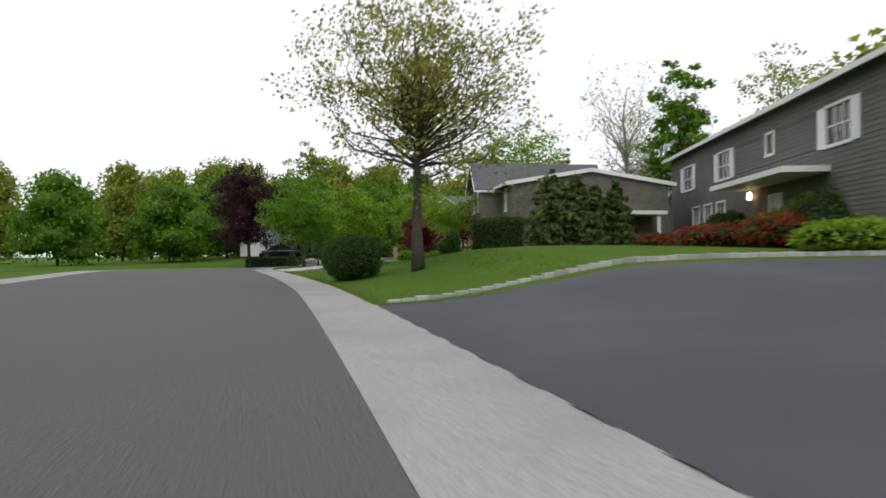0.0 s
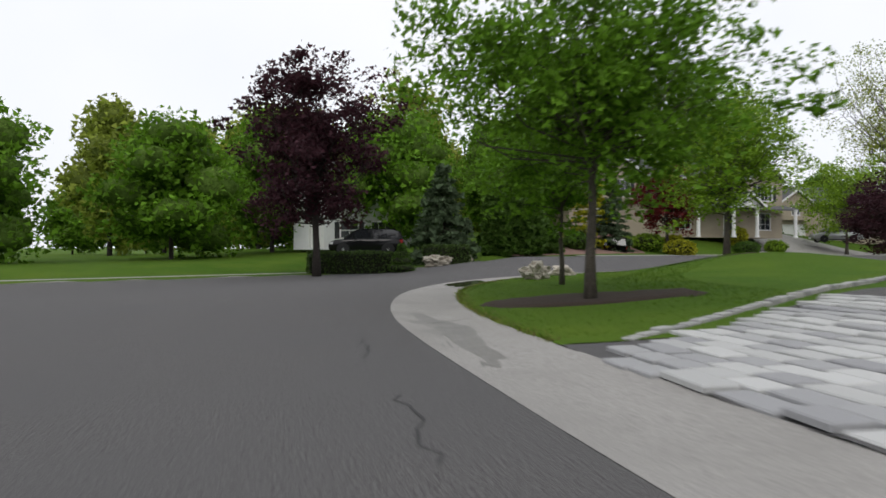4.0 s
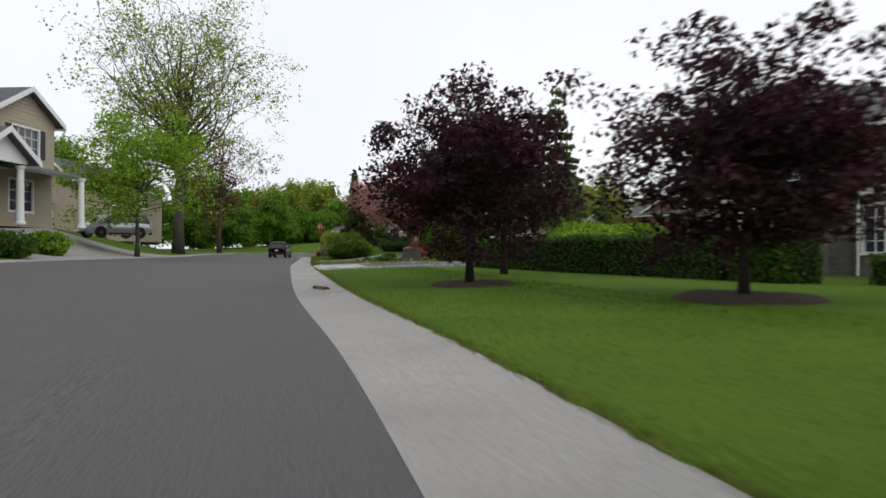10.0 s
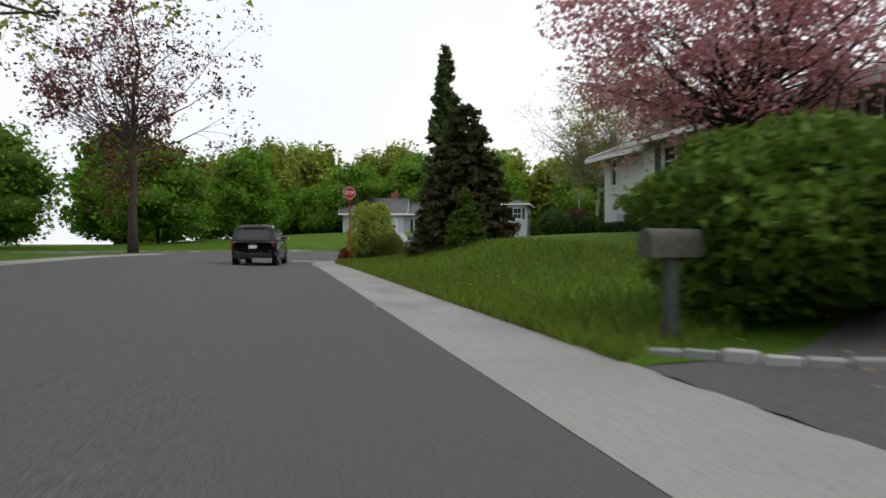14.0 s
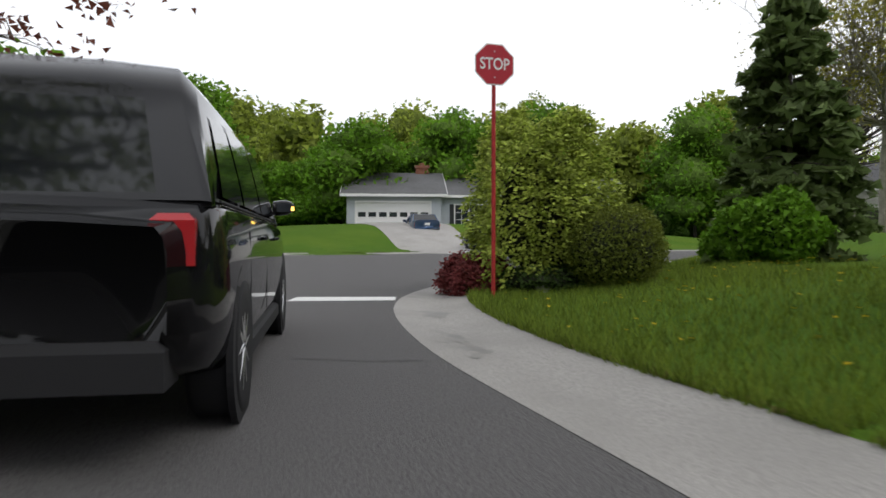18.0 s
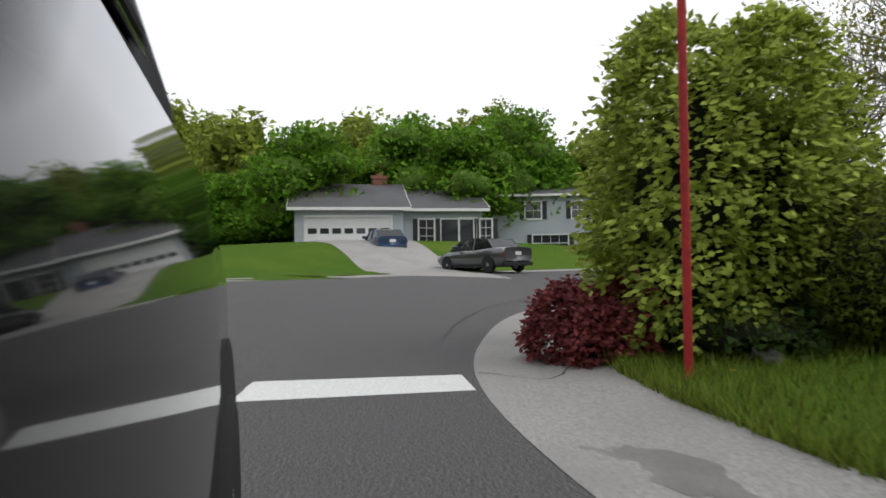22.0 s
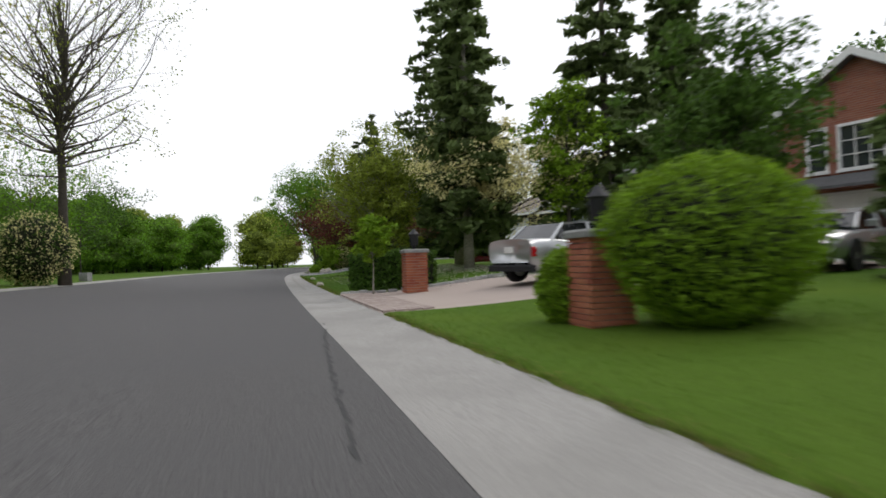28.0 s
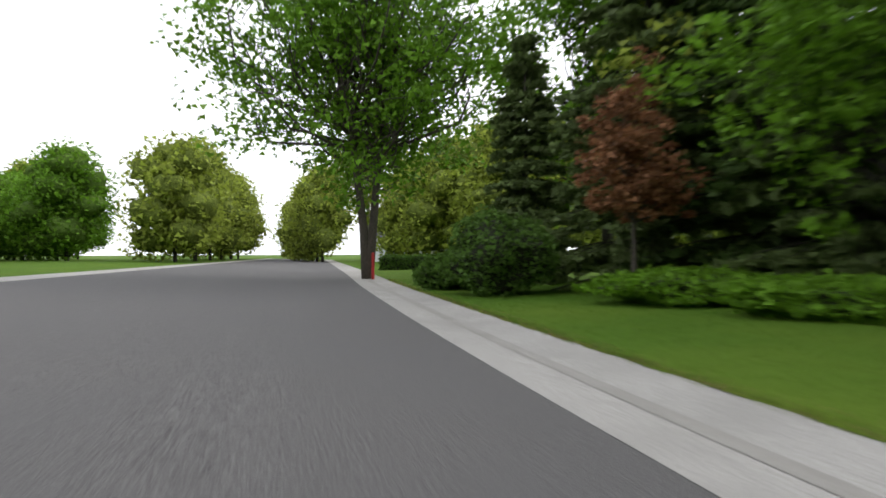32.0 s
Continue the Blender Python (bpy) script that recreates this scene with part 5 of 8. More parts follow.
# stop line and worn marks
flat_mark("stop_line", [(90.44, 103.94), (90.88, 102.16), (91.55, 102.29), (91.19, 104.25)], LINE, "white stop line across the lane", 0.004, "road marking")
for k, pts in enumerate(([(85.44, 101.79), (85.42, 101.34), (85.44, 100.95), (85.56, 100.60)], [(-0.74, 39.34), (-0.76, 37.83), (-0.93, 37.08), (-0.94, 36.36)],
                         [(-1.12, 44.76), (-1.14, 43.79), (-1.27, 43.35)], [(-1.12, 42.00), (-1.03, 41.33), (-1.12, 41.01), (-1.11, 40.59), (-1.02, 40.37)],
                         [(106.36, 99.81), (100.17, 101.84), (97.40, 102.36), (95.60, 102.55), (94.03, 102.62)], [(0.53, 20.95), (0.26, 19.39), (0.22, 18.75)],
                         [(44.62, 81.65), (44.00, 81.37)], [(127.71, 66.71), (124.85, 71.09), (123.26, 73.40)], [(3.88, 59.15), (2.12, 56.95), (1.66, 56.55)],
                         [(107.87, 96.13), (110.55, 93.02), (118.13, 82.34)])):
    crack(pts, 0.035 if k in (4, 7, 9) else 0.022, k)
for k, pts in enumerate(([(-0.19, 46.17), (0.67, 46.65)], [(0.54, 33.80), (1.35, 33.93)], [(0.09, 37.17), (0.81, 37.35)], [(56.37, 86.80), (56.53, 86.32), (57.29, 85.97)],
                         [(3.78, 58.21), (4.12, 57.83), (4.80, 57.85)], [(100.06, 101.12), (99.45, 100.77), (99.95, 100.14)], [(91.64, 102.15), (91.48, 101.57), (92.12, 101.29)],
                         [(130.45, 61.85), (129.50, 62.29)], [(174.29, -3.58), (173.98, -4.58)], [(13.40, 64.47), (13.66, 64.16), (14.24, 63.91)], [(108.47, 93.81), (107.93, 93.34)],
                         [(151.10, 33.74), (150.29, 33.93)], [(79.36, 96.89), (79.82, 96.48)])):
    crack(pts if len(pts) > 2 else [pts[0], tuple((np.array(pts[0]) + np.array(pts[1])) / 2), pts[1]], 0.02, 40 + k, 0.004)
for k, (x, y, rx, ry, m, lab) in enumerate(((28.25, 72.45, 1.3, 0.24, DAMP, "dark damp patch on the gutter"), (49.11, 82.79, 1.6, 0.4, DAMP, "dark damp patch on the gutter"),
                                            (65.68, 90.90, 0.7, 0.35, DAMP, "round damp patch on the gutter"), (68.89, 92.08, 0.8, 0.3, DAMP, "damp patch on the gutter"),
                                            (116.62, 80.69, 0.9, 0.35, DAMP, "damp patch on the gutter"), (89.10, 101.27, 0.5, 0.2, DAMP, "worn dark patch on the gutter"),
                                            (86.93, 100.75, 0.4, 0.2, DAMP, "worn dark patch on the gutter"), (86.10, 100.43, 0.35, 0.2, DAMP, "worn dark patch on the gutter"),
                                            (-0.12, 45.18, 2.0, 0.35, DAMP, "dark damp streak on the gutter"), (1.31, 25.39, 0.22, 0.09, DAMP, "dark stain on the gutter"))):
    blot(x, y, rx, ry, m, lab, k, ROAD_2 if 5 < y and 60 < y < 104 and x < 95 else (90 if y < 55 and x < 20 else ROAD_3))
blot(2.60, 55.78, 1.9, 0.42, WATER, "shallow rain puddle in the gutter", 77, 66, -0.004, "puddle", True)
blot(29.69, 72.86, 0.9, 0.25, WATER, "thin rain puddle in the gutter", 79, ROAD_2, -0.008, "puddle", True)

tagged(new("gutter_streak", ribbon("gutter_streak", [0.5, 0.56, 0.6, 0.66], WORN, 0.004, near_index(137, 55), near_index(176, -6), False, [dish(k) for k in (0.5, 0.56, 0.6, 0.66)])),
       "dark damp streak along the gutter", "stain", kind="structure")

# ---- first street: brown house, grey brick house ----
HB, wb = house_at(23.90, 34.95, 16.46, 13.14, "two-storey brown clapboard house with white shuttered windows")
block(HB, 0, wb, 0, 8.5, 0, 5.6, SIDING_BROWN, "side", 1.7, 0.16,
      [("window", wb * f, 3.5, 1.5, 1.25, (3, 2), 0.45, 0.09, WHITE) for f in (0.14, 0.38, 0.82)] + [("window", wb * 0.6, 3.9, 0.7, 0.8, (1, 1))]
      + [("window", wb * f, 0.9, 1.1, 1.5, (3, 3)) for f in (0.2, 0.28, 0.36)] + [("door", wb * 0.62, 0.1, 1.0, 2.1, WHITE)])
pb = Build().box(wb * 0.5, -1.6, 2.65, wb * 0.8, 0.0, 2.85)
part("porch_roof", pb, WHITE, HB)
lb = Build().lathe([(0.06, 2.2), (0.1, 2.3), (0.08, 2.5), (0.02, 2.55)], 10, (wb * 0.53, -0.2))
part("porch_lamp", lb, LAMP_GLOW, HB, "lit warm porch lamp")
for k, (x, y, w, h, lf) in enumerate(((18.36, 22.98, 4.2, 1.1, AZALEA_RED), (16.59, 18.28, 2.6, 1.2, AZALEA_RED), (15.65, 14.39, 3.2, 0.9, GREEN_FRESH), (18.40, 17.79, 4.0, 1.9, GREEN_DEEP),
                                      (16.45, 29.72, 1.8, 1.3, AZALEA_RED), (17.93, 28.28, 2.4, 0.9, AZALEA_RED), (19.72, 24.69, 2.0, 1.7, YEW))):
    bush(x, y, w, h, "clipped shrub in full red bloom" if lf is AZALEA_RED else "clipped green foundation shrub", GREEN_DEEP if lf is AZALEA_RED else lf, leaves=2200, size=0.09, seed=k + 5,
         blooms=AZALEA_RED if lf is AZALEA_RED else None)
tree(4.73, 20.33, 9.55, 3.77, "tall street tree with sparse budding leaves and dark trunk", GREEN_BUD, BARK, 0.3, 0.021, 70, 7000, 0.085, "oval", 11, 0.2)
for k, (x, y, top, r) in enumerate(((12.01, 25.55, 4.14, 1.32), (14.50, 26.99, 4.32, 1.23), (14.66, 25.92, 3.78, 0.98), (12.41, 27.09, 4.95, 1.61), (12.81, 25.63, 4.55, 1.23), (15.07, 26.13, 4.48, 0.92))):
    conifer(x, y, top, r, "dark green spreading spruce in the lawn", NEEDLE, whorls=18, arms=9, size=0.15, seed=20 + k, per=30, power=0.7)
bush(2.40, 22.7, 2.0, 1.6, "dark rounded yew bush at the lawn's edge", YEW, leaves=6500, size=0.05, seed=3, rough=0.14)
tree(22.32, 37.45, 14.16, 3.05, "bare pale tree with thin twigs", GREEN_PALE, BARK_PALE, 0.3, 0.014, 40, 900, 0.1, "vase", 31, 0.2)
tree(26.83, 38.29, 14.20, 2.63, "green broadleaf tree behind the house", GREEN, BARK, 0.3, 0.014, 30, 2600, 0.2, "oval", 32, 0.22)
tree(36.99, 39.68, 16.78, 3.69, "tall pale tree behind the house", GREEN_PALE, BARK_PALE, 0.3, 0.014, 34, 1600, 0.16, "oval", 33, 0.22)

HG, wg = house_at(14.0, 43.2, 10.46, 17.95, "two-storey grey brick house with white garage wing")
HG.scale = (0.44, 0.95, 0.76)
block(HG, 8.6, wg, 0.0, 9.0, 0, 4.9, BRICK_GREY, "side", 0.9, None,
      [("window", 10.6, 3.3, 1.0, 1.5, (2, 4)), ("window", 10.2, 0.8, 1.8, 1.7, (5, 4)), ("window", 12.6, 3.2, 0.9, 1.5, (2, 4)), ("window", 18.5, 3.2, 1.0, 1.5, (2, 4)), ("window", 22.5, 3.2, 1.0, 1.5, (2, 4)),
       ("window", 22.5, 0.8, 1.0, 1.6, (2, 4))])
block(HG, 13.4, 19.6, -1.2, 6.0, 0, 4.9, BRICK_GREY, "front", 1.9, None, [("window", 15.2, 3.3, 0.8, 1.4, (2, 3)), ("window", 17.8, 3.3, 0.8, 1.4, (2, 3)), ("window", 16.5, 0.8, 1.2, 1.6, (3, 3))],
      left=[("window", 0.6, 1.0, 0.8, 1.4, (2, 3))])
block(HG, 0.4, 8.6, 0.9, 9.0, 0, 3.1, BRICK_GREY, "front", 3.2, None, [("garage", 4.5, 0.05, 5.6, 2.3, 4)])
for uu in (1.2, 8.0):
    part("wall_lantern", Build().lathe([(0.05, 2.0), (0.1, 2.1), (0.12, 2.4), (0.03, 2.55)], 8, (uu, 0.7)), IRON, HG)
part("downpipe", Build().tube([(8.7, -0.1, 0.1), (8.7, -0.1, 4.9)], [0.05, 0.05], 8), WHITE, HG)
part("porch_slab", Build().box(wg + 0.01, 3.4, 2.7, wg + 4.2, 8.0, 2.95), WHITE, HG)
column(HG, wg + 3.8, 3.8, 0, 2.7, 0.12)
column(HG, wg + 3.8, 7.6, 0, 2.7, 0.12)
tree(4.76, 33.57, 4.60, 1.60, "young broadleaf tree in a mulch bed on the lawn", GREEN_FRESH, BARK, 0.3, 0.016, 40, 4200, 0.075, "vase", 41, 0.24)
mulch_bed(4.87, 33.55, 1.5, 1.0)
tree(10.35, 36.79, 4.62, 1.57, "small many-stemmed tree before the garage", GREEN_FRESH, BARK_PALE, 0.32, 0.014, 40, 3800, 0.07, "vase", 42, 0.25, stems=3)
tree(10.46, 43.87, 3.31, 1.65, "small red-leaved maple", RED_LEAF, BARK_DARK, 0.25, 0.02, 34, 3200, 0.09, "oval", 43, 0.25)
for k, (x, y, w, h) in enumerate(((7.71, 36.32, 0.9, 0.6), (8.53, 36.15, 0.8, 0.55), (9.34, 35.98, 0.8, 0.5), (10.84, 36.17, 0.6, 0.45), (7.93, 27.61, 0.7, 1.1), (7.86, 28.14, 0.9, 0.8))):
    bush(x, y, w, h, "low green foundation shrub", GREEN_FRESH if k < 3 else GREEN_DEEP, leaves=900, size=0.055, seed=60 + k)
hedge(9.27, 27.82, 9.86, 25.13, 0.9, 1.4, "clipped dark hedge before the brick house", YEW, 5000, 0.05, 7)

# ---- court with maples, white house and tan houses ----
tree(2.81, 47.75, 5.84, 2.57, "green maple in a mulched lawn island", GREEN, BARK, 0.34, 0.017, 70, 11500, 0.075, "oval", 51, 0.22)
tree(4.19, 52.47, 4.47, 1.73, "second green maple stem in the lawn island", GREEN, BARK, 0.34, 0.015, 40, 5200, 0.085, "oval", 52, 0.22)
mulch_bed(2.87, 48.01, 2.0, 1.0, "dark mulch bed under the maples")
tree(-1.33, 69.26, 10.09, 3.84, "tall purple-leaved beech", PURPLE, BARK_DARK, 0.2, 0.018, 60, 9500, 0.14, "oval", 54, 0.2)
HW, ww = house_at(-2.85, 91.00, 6.24, 87.12, "white two-storey house with black shutters", z=0.96)
block(HW, 0, ww, 0, 8, 0, 5.3, SIDING_WHITE, "side", 1.9, 0.2, [("window", ww - 2.2, 3.5, 1.7, 1.0, (2, 2), 0.4), ("window", ww - 2.4, 0.9, 2.2, 1.2, (4, 2)), ("door", 1.9, 0.1, 1.1, 2.1, WHITE), ("window", 4.6, 0.9, 1.4, 1.2, (2, 2), 0.4)])
conifer(6.30, 76.90, 6.44, 2.12, "blue-green spruce beside the white house", NEEDLE_BLUE, whorls=22, arms=10, size=0.24, seed=55, per=34, power=0.75)
for k, q in enumerate((0.0, 0.36, 0.7, 1.0)):
    bush(3.00, 71.45, 1.45 - 0.33 * k, 0.5, "tiered clipped topiary", GREEN_DEEP, leaves=700, size=0.05, seed=70 + k, lift=q, rough=0.08, core=0.9)
hedge(-1.73, 72.40, 2.52, 72.56, 1.6, 1.1, "low clipped dark hedge", YEW, 3500, 0.07, 8)
hedge(4.77, 74.15, 7.08, 74.70, 1.4, 1.05, "low clipped hedge by the drive", YEW, 2500, 0.07, 9)
boulder(5.30, 73.53, 1.6, 1.0, 0.6, "pale garden boulder by the kerb", seed=12)
boulder(6.95, 74.73, 1.2, 0.8, 0.5, "pale garden boulder by the kerb", seed=13)
tree(7.27, 97.11, 17.12, 3.84, "pale green tall tree behind the white house", GREEN_PALE, BARK_PALE, 0.2, 0.012, 50, 4200, 0.24, "oval", 56, 0.2)
for k, (x, y, top, r) in enumerate(((13.40, 81.73, 4.09, 1.88),)):
    conifer(x, y, top, r, "dense dark arborvitae", GREEN_DEEP, whorls=22, arms=11, size=0.26, seed=80 + k, per=34, power=0.5, droop=-0.1)

HC, wc = house_at(20.31, 91.62, 44.56, 95.68, "two-storey tan house with white portico and gables", z=2.14)
block(HC, 0, wc, 0, 9, 0, 5.6, SIDING_TAN, "side", 2.0, 0.2,
      [("window", wc * f, 3.5, 1.9, 1.5, (4, 3), 0.45) for f in (0.16, 0.48, 0.68, 0.9)] + [("window", wc * f, 0.8, 1.7, 1.6, (3, 3)) for f in (0.14, 0.5, 0.9)] + [("door", wc * 0.72, 0.1, 1.1, 2.2)])
for f in (0.2, 0.66, 0.88):
    block(HC, wc * f - 2.2, wc * f + 2.2, -0.6, 4.0, 3.1, 5.6, SIDING_TAN, "front", 1.3, 0.2, [("window", wc * f, 3.6, 1.9, 1.4, (4, 3), 0.4)])
b = Build()
slab(b, [(wc * 0.4, -2.0, 2.75), (wc, -2.0, 2.75), (wc, 0, 3.3), (wc * 0.4, 0, 3.3)], [(wc * 0.4, -2.0, 2.6), (wc, -2.0, 2.6), (wc, 0, 3.15), (wc * 0.4, 0, 3.15)])
part("porch_roof", b, ROOF, HC)
block(HC, wc * 0.7 - 1.6, wc * 0.7 + 1.6, -2.8, -0.7, 2.75, 2.95, WHITE, "front", 1.1, None)
for u in (wc * 0.7 - 1.4, wc * 0.7 + 1.4, wc * 0.5, wc * 0.98):
    column(HC, u, -2.0 if u not in (wc * 0.7 - 1.4, wc * 0.7 + 1.4) else -2.6, 0, 2.7, 0.17)
for k, (x, y, top, r) in enumerate(((10.88, 78.69, 5.45, 0.97), (12.18, 78.95, 5.76, 1.05), (10.15, 79.25, 5.40, 0.92))):
    conifer(x, y, top, r, "tall dense green arborvitae screen", GREEN_DEEP, whorls=24, arms=12, size=0.2, seed=90 + k, per=36, power=0.35, droop=-0.15)
conifer(19.49, 85.30, 9.37, 1.79, "golden threadleaf cypress with loose arms", YELLOW_GREEN, whorls=16, arms=8, size=0.22, seed=95, per=34, power=0.8, droop=0.1)
conifer(21.20, 85.31, 6.94, 1.60, "small blue spruce", NEEDLE_BLUE, whorls=18, arms=9, size=0.2, seed=96, per=32, power=0.7)
tree(26.10, 85.53, 8.25, 2.37, "dark red japanese maple before the tan house", RED_LEAF, BARK_DARK, 0.22, 0.02, 44, 5200, 0.13, "oval", 97, 0.24)
for k, (x, y, w, h, lf) in enumerate(((24.90, 86.38, 2.4, 1.4, GREEN_FRESH), (26.37, 84.12, 2.4, 1.2, YELLOW_GREEN), (27.02, 86.11, 1.5, 1.5, YELLOW_GREEN), (38.43, 93.98, 1.6, 2.0, YELLOW_GREEN),
                                      (36.68, 90.31, 2.2, 1.1, GREEN_DEEP), (17.84, 84.01, 2.0, 1.3, GREEN_DEEP), (15.40, 83.28, 1.2, 1.3, GREEN_FRESH), (42.28, 93.71, 2.0, 1.2, GREEN_FRESH))):
    bush(x, y, w, h, "rounded golden foundation shrub" if lf is YELLOW_GREEN else "rounded green foundation shrub", lf, leaves=1100, size=0.12, seed=100 + k)
tree(53.72, 97.47, 10.54, 5.11, "round yellow-green tree on the lawn", GREEN_FRESH, BARK, 0.25, 0.016, 46, 6000, 0.15, "oval", 111, 0.22)
HD, wd = house_at(54.32, 109.25, 75.99, 112.16, "two-storey taupe house with white garage door", z=1.74)
block(HD, 0, wd, 0, 8, 0, 5.2, SIDING_TAN, "side", 2.2, 0.2, [("garage", 2.6, 0.05, 4.4, 2.2), ("window", 2.6, 3.4, 1.3, 1.3, (2, 2)), ("window", wd * 0.62, 3.4, 1.3, 1.3, (2, 2)), ("window", wd * 0.85, 3.4, 1.3, 1.3, (2, 2)), ("window", wd * 0.7, 0.8, 1.3, 1.3, (2, 2))])
block(HD, 0.4, 4.8, -0.7, 3, 2.9, 5.2, SIDING_TAN, "front", 1.3, 0.2, [("window", 2.6, 3.5, 1.2, 1.2, (2, 2))])
conifer(50.36, 104.24, 4.30, 0.79, "small dark cone shrub by the garage", GREEN_DEEP, whorls=14, arms=10, size=0.16, seed=113, per=26, power=0.4, droop=-0.1)
tree(71.98, 107.23, 27.08, 11.17, "tall spreading elm with sparse young leaves", GREEN_PALE, BARK, 0.26, 0.02, 80, 9000, 0.17, "vase", 114, 0.18)
tree(48.69, 121.51, 25.97, 9.69, "broad fresh green tree behind the tan house", GREEN_FRESH, BARK, 0.2, 0.012, 60, 7000, 0.3, "oval", 116, 0.22)
tree(43.17, 128.27, 25.43, 5.51, "pale green tree behind the tan house", GREEN_PALE, BARK_PALE, 0.2, 0.012, 40, 3600, 0.28, "oval", 117, 0.22)
conifer(57.16, 117.53, 22.42, 4.04, "dark pine behind the tan house", NEEDLE, whorls=18, arms=8, size=0.4, seed=118, per=30)
tree(95.95, 117.86, 20.90, 6.70, "bronze-green broadleaf tree", COPPER, BARK, 0.2, 0.015, 40, 3600, 0.18, "oval", 115, 0.22)

# ---- boulders at the bend ----
boulder(4.89, 56.32, 0.95, 0.7, 0.56, "pale ochre layered boulder on the lawn", seed=121, rough=0.35, rz=30)
boulder(6.75, 58.85, 0.85, 0.6, 0.36, "tan layered flat-topped boulder on the lawn", seed=122, rough=0.3, rz=-20)
tree(13.66, 59.88, 7.0, 2.60, "spreading green maple in a mulch ring", GREEN_FRESH, BARK, 0.24, 0.02, 70, 10500, 0.078, "oval", 123, 0.21)
mulch_bed(13.66, 59.88, 1.2, 1.1)

# ---- grey brick house with the white portico ----
HE, we = house_at(51.24, 61.21, 27.10, 52.89, "long two-storey grey brick house with white portico")
block(HE, 0, we, 0, 9, 0, 5.3, BRICK_GREY, "side", 2.3, None,
      [("window", we * f, 3.4, 1.0, 1.5, (2, 4)) for f in (0.07, 0.2, 0.56, 0.68, 0.9)] + [("window", we * f, 0.9, 1.0, 1.6, (2, 4)) for f in (0.07, 0.5, 0.6, 0.72, 0.84, 0.94)]
      + [("door", we * 0.37, 0.2, 1.2, 2.3), ("window", we * 0.78, 3.4, 1.0, 1.5, (2, 4))])
block(HE, we * 0.26, we * 0.46, -0.9, 4.5, 0, 5.3, BRICK_GREY, "front", 2.0, None, [("window", we * 0.36, 3.2, 1.7, 2.3, (4, 5)), ("window", we * 0.30, 3.2, 0.5, 1.6, (1, 4)), ("door", we * 0.36, 0.2, 1.6, 2.3)])
part("portico_roof", Build().box(we * 0.30, -3.4, 2.75, we * 0.42, -0.92, 3.1), WHITE, HE)
for u in (we * 0.31, we * 0.41):
    column(HE, u, -3.2, 0.1, 2.75, 0.2, True)
part("string_course", Build().box(we * 0.47, -0.14, 2.85, we, -0.005, 3.15), WHITE, HE)
for u in (we * 0.475, we * 0.72):
    part("downpipe", Build().tube([(u, -0.1, 0.1), (u, -0.1, 5.3)], [0.05, 0.05], 8), WHITE, HE)
part("step", Build().box(we * 0.28, -3.8, -0.05, we * 0.44, -0.92, 0.18), CONCRETE, HE)
tree(27.12, 58.36, 2.57, 0.94, "small clipped green tree before the house", GREEN_FRESH, BARK, 0.4, 0.018, 30, 2600, 0.07, "oval", 131, 0.28)
for k, (x, y, w, h) in enumerate(((37.77, 61.09, 1.3, 0.75), (32.19, 58.78, 1.5, 0.8), (29.40, 57.62, 1.1, 0.7), (27.55, 56.83, 0.8, 0.75), (26.25, 55.91, 1.4, 0.85))):
    hedge(x - w / 2, y - 0.2, x + w / 2, y + 0.2, 0.9, h, "low clipped box hedge", GREEN_DEEP, 1500, 0.05, 140 + k)
tree(26.41, 55.34, 2.08, 0.67, "small round green tree by the wall", GREEN_FRESH, BARK, 0.35, 0.02, 24, 1800, 0.07, "oval", 145, 0.3)
tree(26.16, 63.60, 4.60, 2.42, "round purple-leaved plum tree", PURPLE, BARK_DARK, 0.22, 0.022, 60, 9000, 0.085, "oval", 151, 0.22, name="plum_tree", group="plum trees along the hedge")
tree(30.30, 69.19, 5.07, 2.35, "round purple-leaved plum tree", PURPLE, BARK_DARK, 0.22, 0.022, 60, 9000, 0.085, "oval", 152, 0.22, name="plum_tree", group="plum trees along the hedge")
tree(36.52, 69.23, 5.71, 2.25, "round purple-leaved plum tree", PURPLE, BARK_DARK, 0.22, 0.022, 50, 6000, 0.1, "oval", 153, 0.22, name="plum_tree", group="plum trees along the hedge")
mulch_bed(26.16, 63.60, 1.5, 1.2)
mulch_bed(30.30, 69.19, 1.4, 1.1)
hedge(45.22, 71.53, 34.33, 62.25, 1.3, 1.35, "long clipped dark green hedge", GREEN_DEEP, 12000, 0.06, 155)
hedge(34.85, 62.26, 32.57, 61.05, 1.3, 1.35, "long clipped dark green hedge", GREEN_DEEP, 9000, 0.06, 156)
for k, (x, y, w, h) in enumerate(((42.22, 66.08, 4.5, 1.7), (48.33, 66.83, 4.0, 2.2), (43.56, 64.53, 3.0, 2.0))):
    bush(x, y, w, h, "bright yellow-green shrub behind the hedge", GREEN_FRESH, leaves=3200, size=0.11, seed=160 + k, rough=0.25)
tree(66.96, 75.46, 14.68, 2.22, "bare ivy-grown tree behind", GREEN_PALE, BARK_PALE, 0.4, 0.014, 26, 900, 0.14, "vase", 163, 0.2)
conifer(66.51, 69.68, 14.72, 2.46, "tall dark pine behind the plum trees", NEEDLE, whorls=16, arms=7, size=0.3, seed=164, per=26)
conifer(62.37, 59.64, 11.14, 2.03, "tall blue-green pine behind the hedge", NEEDLE_BLUE, whorls=18, arms=8, size=0.24, seed=165, per=26)

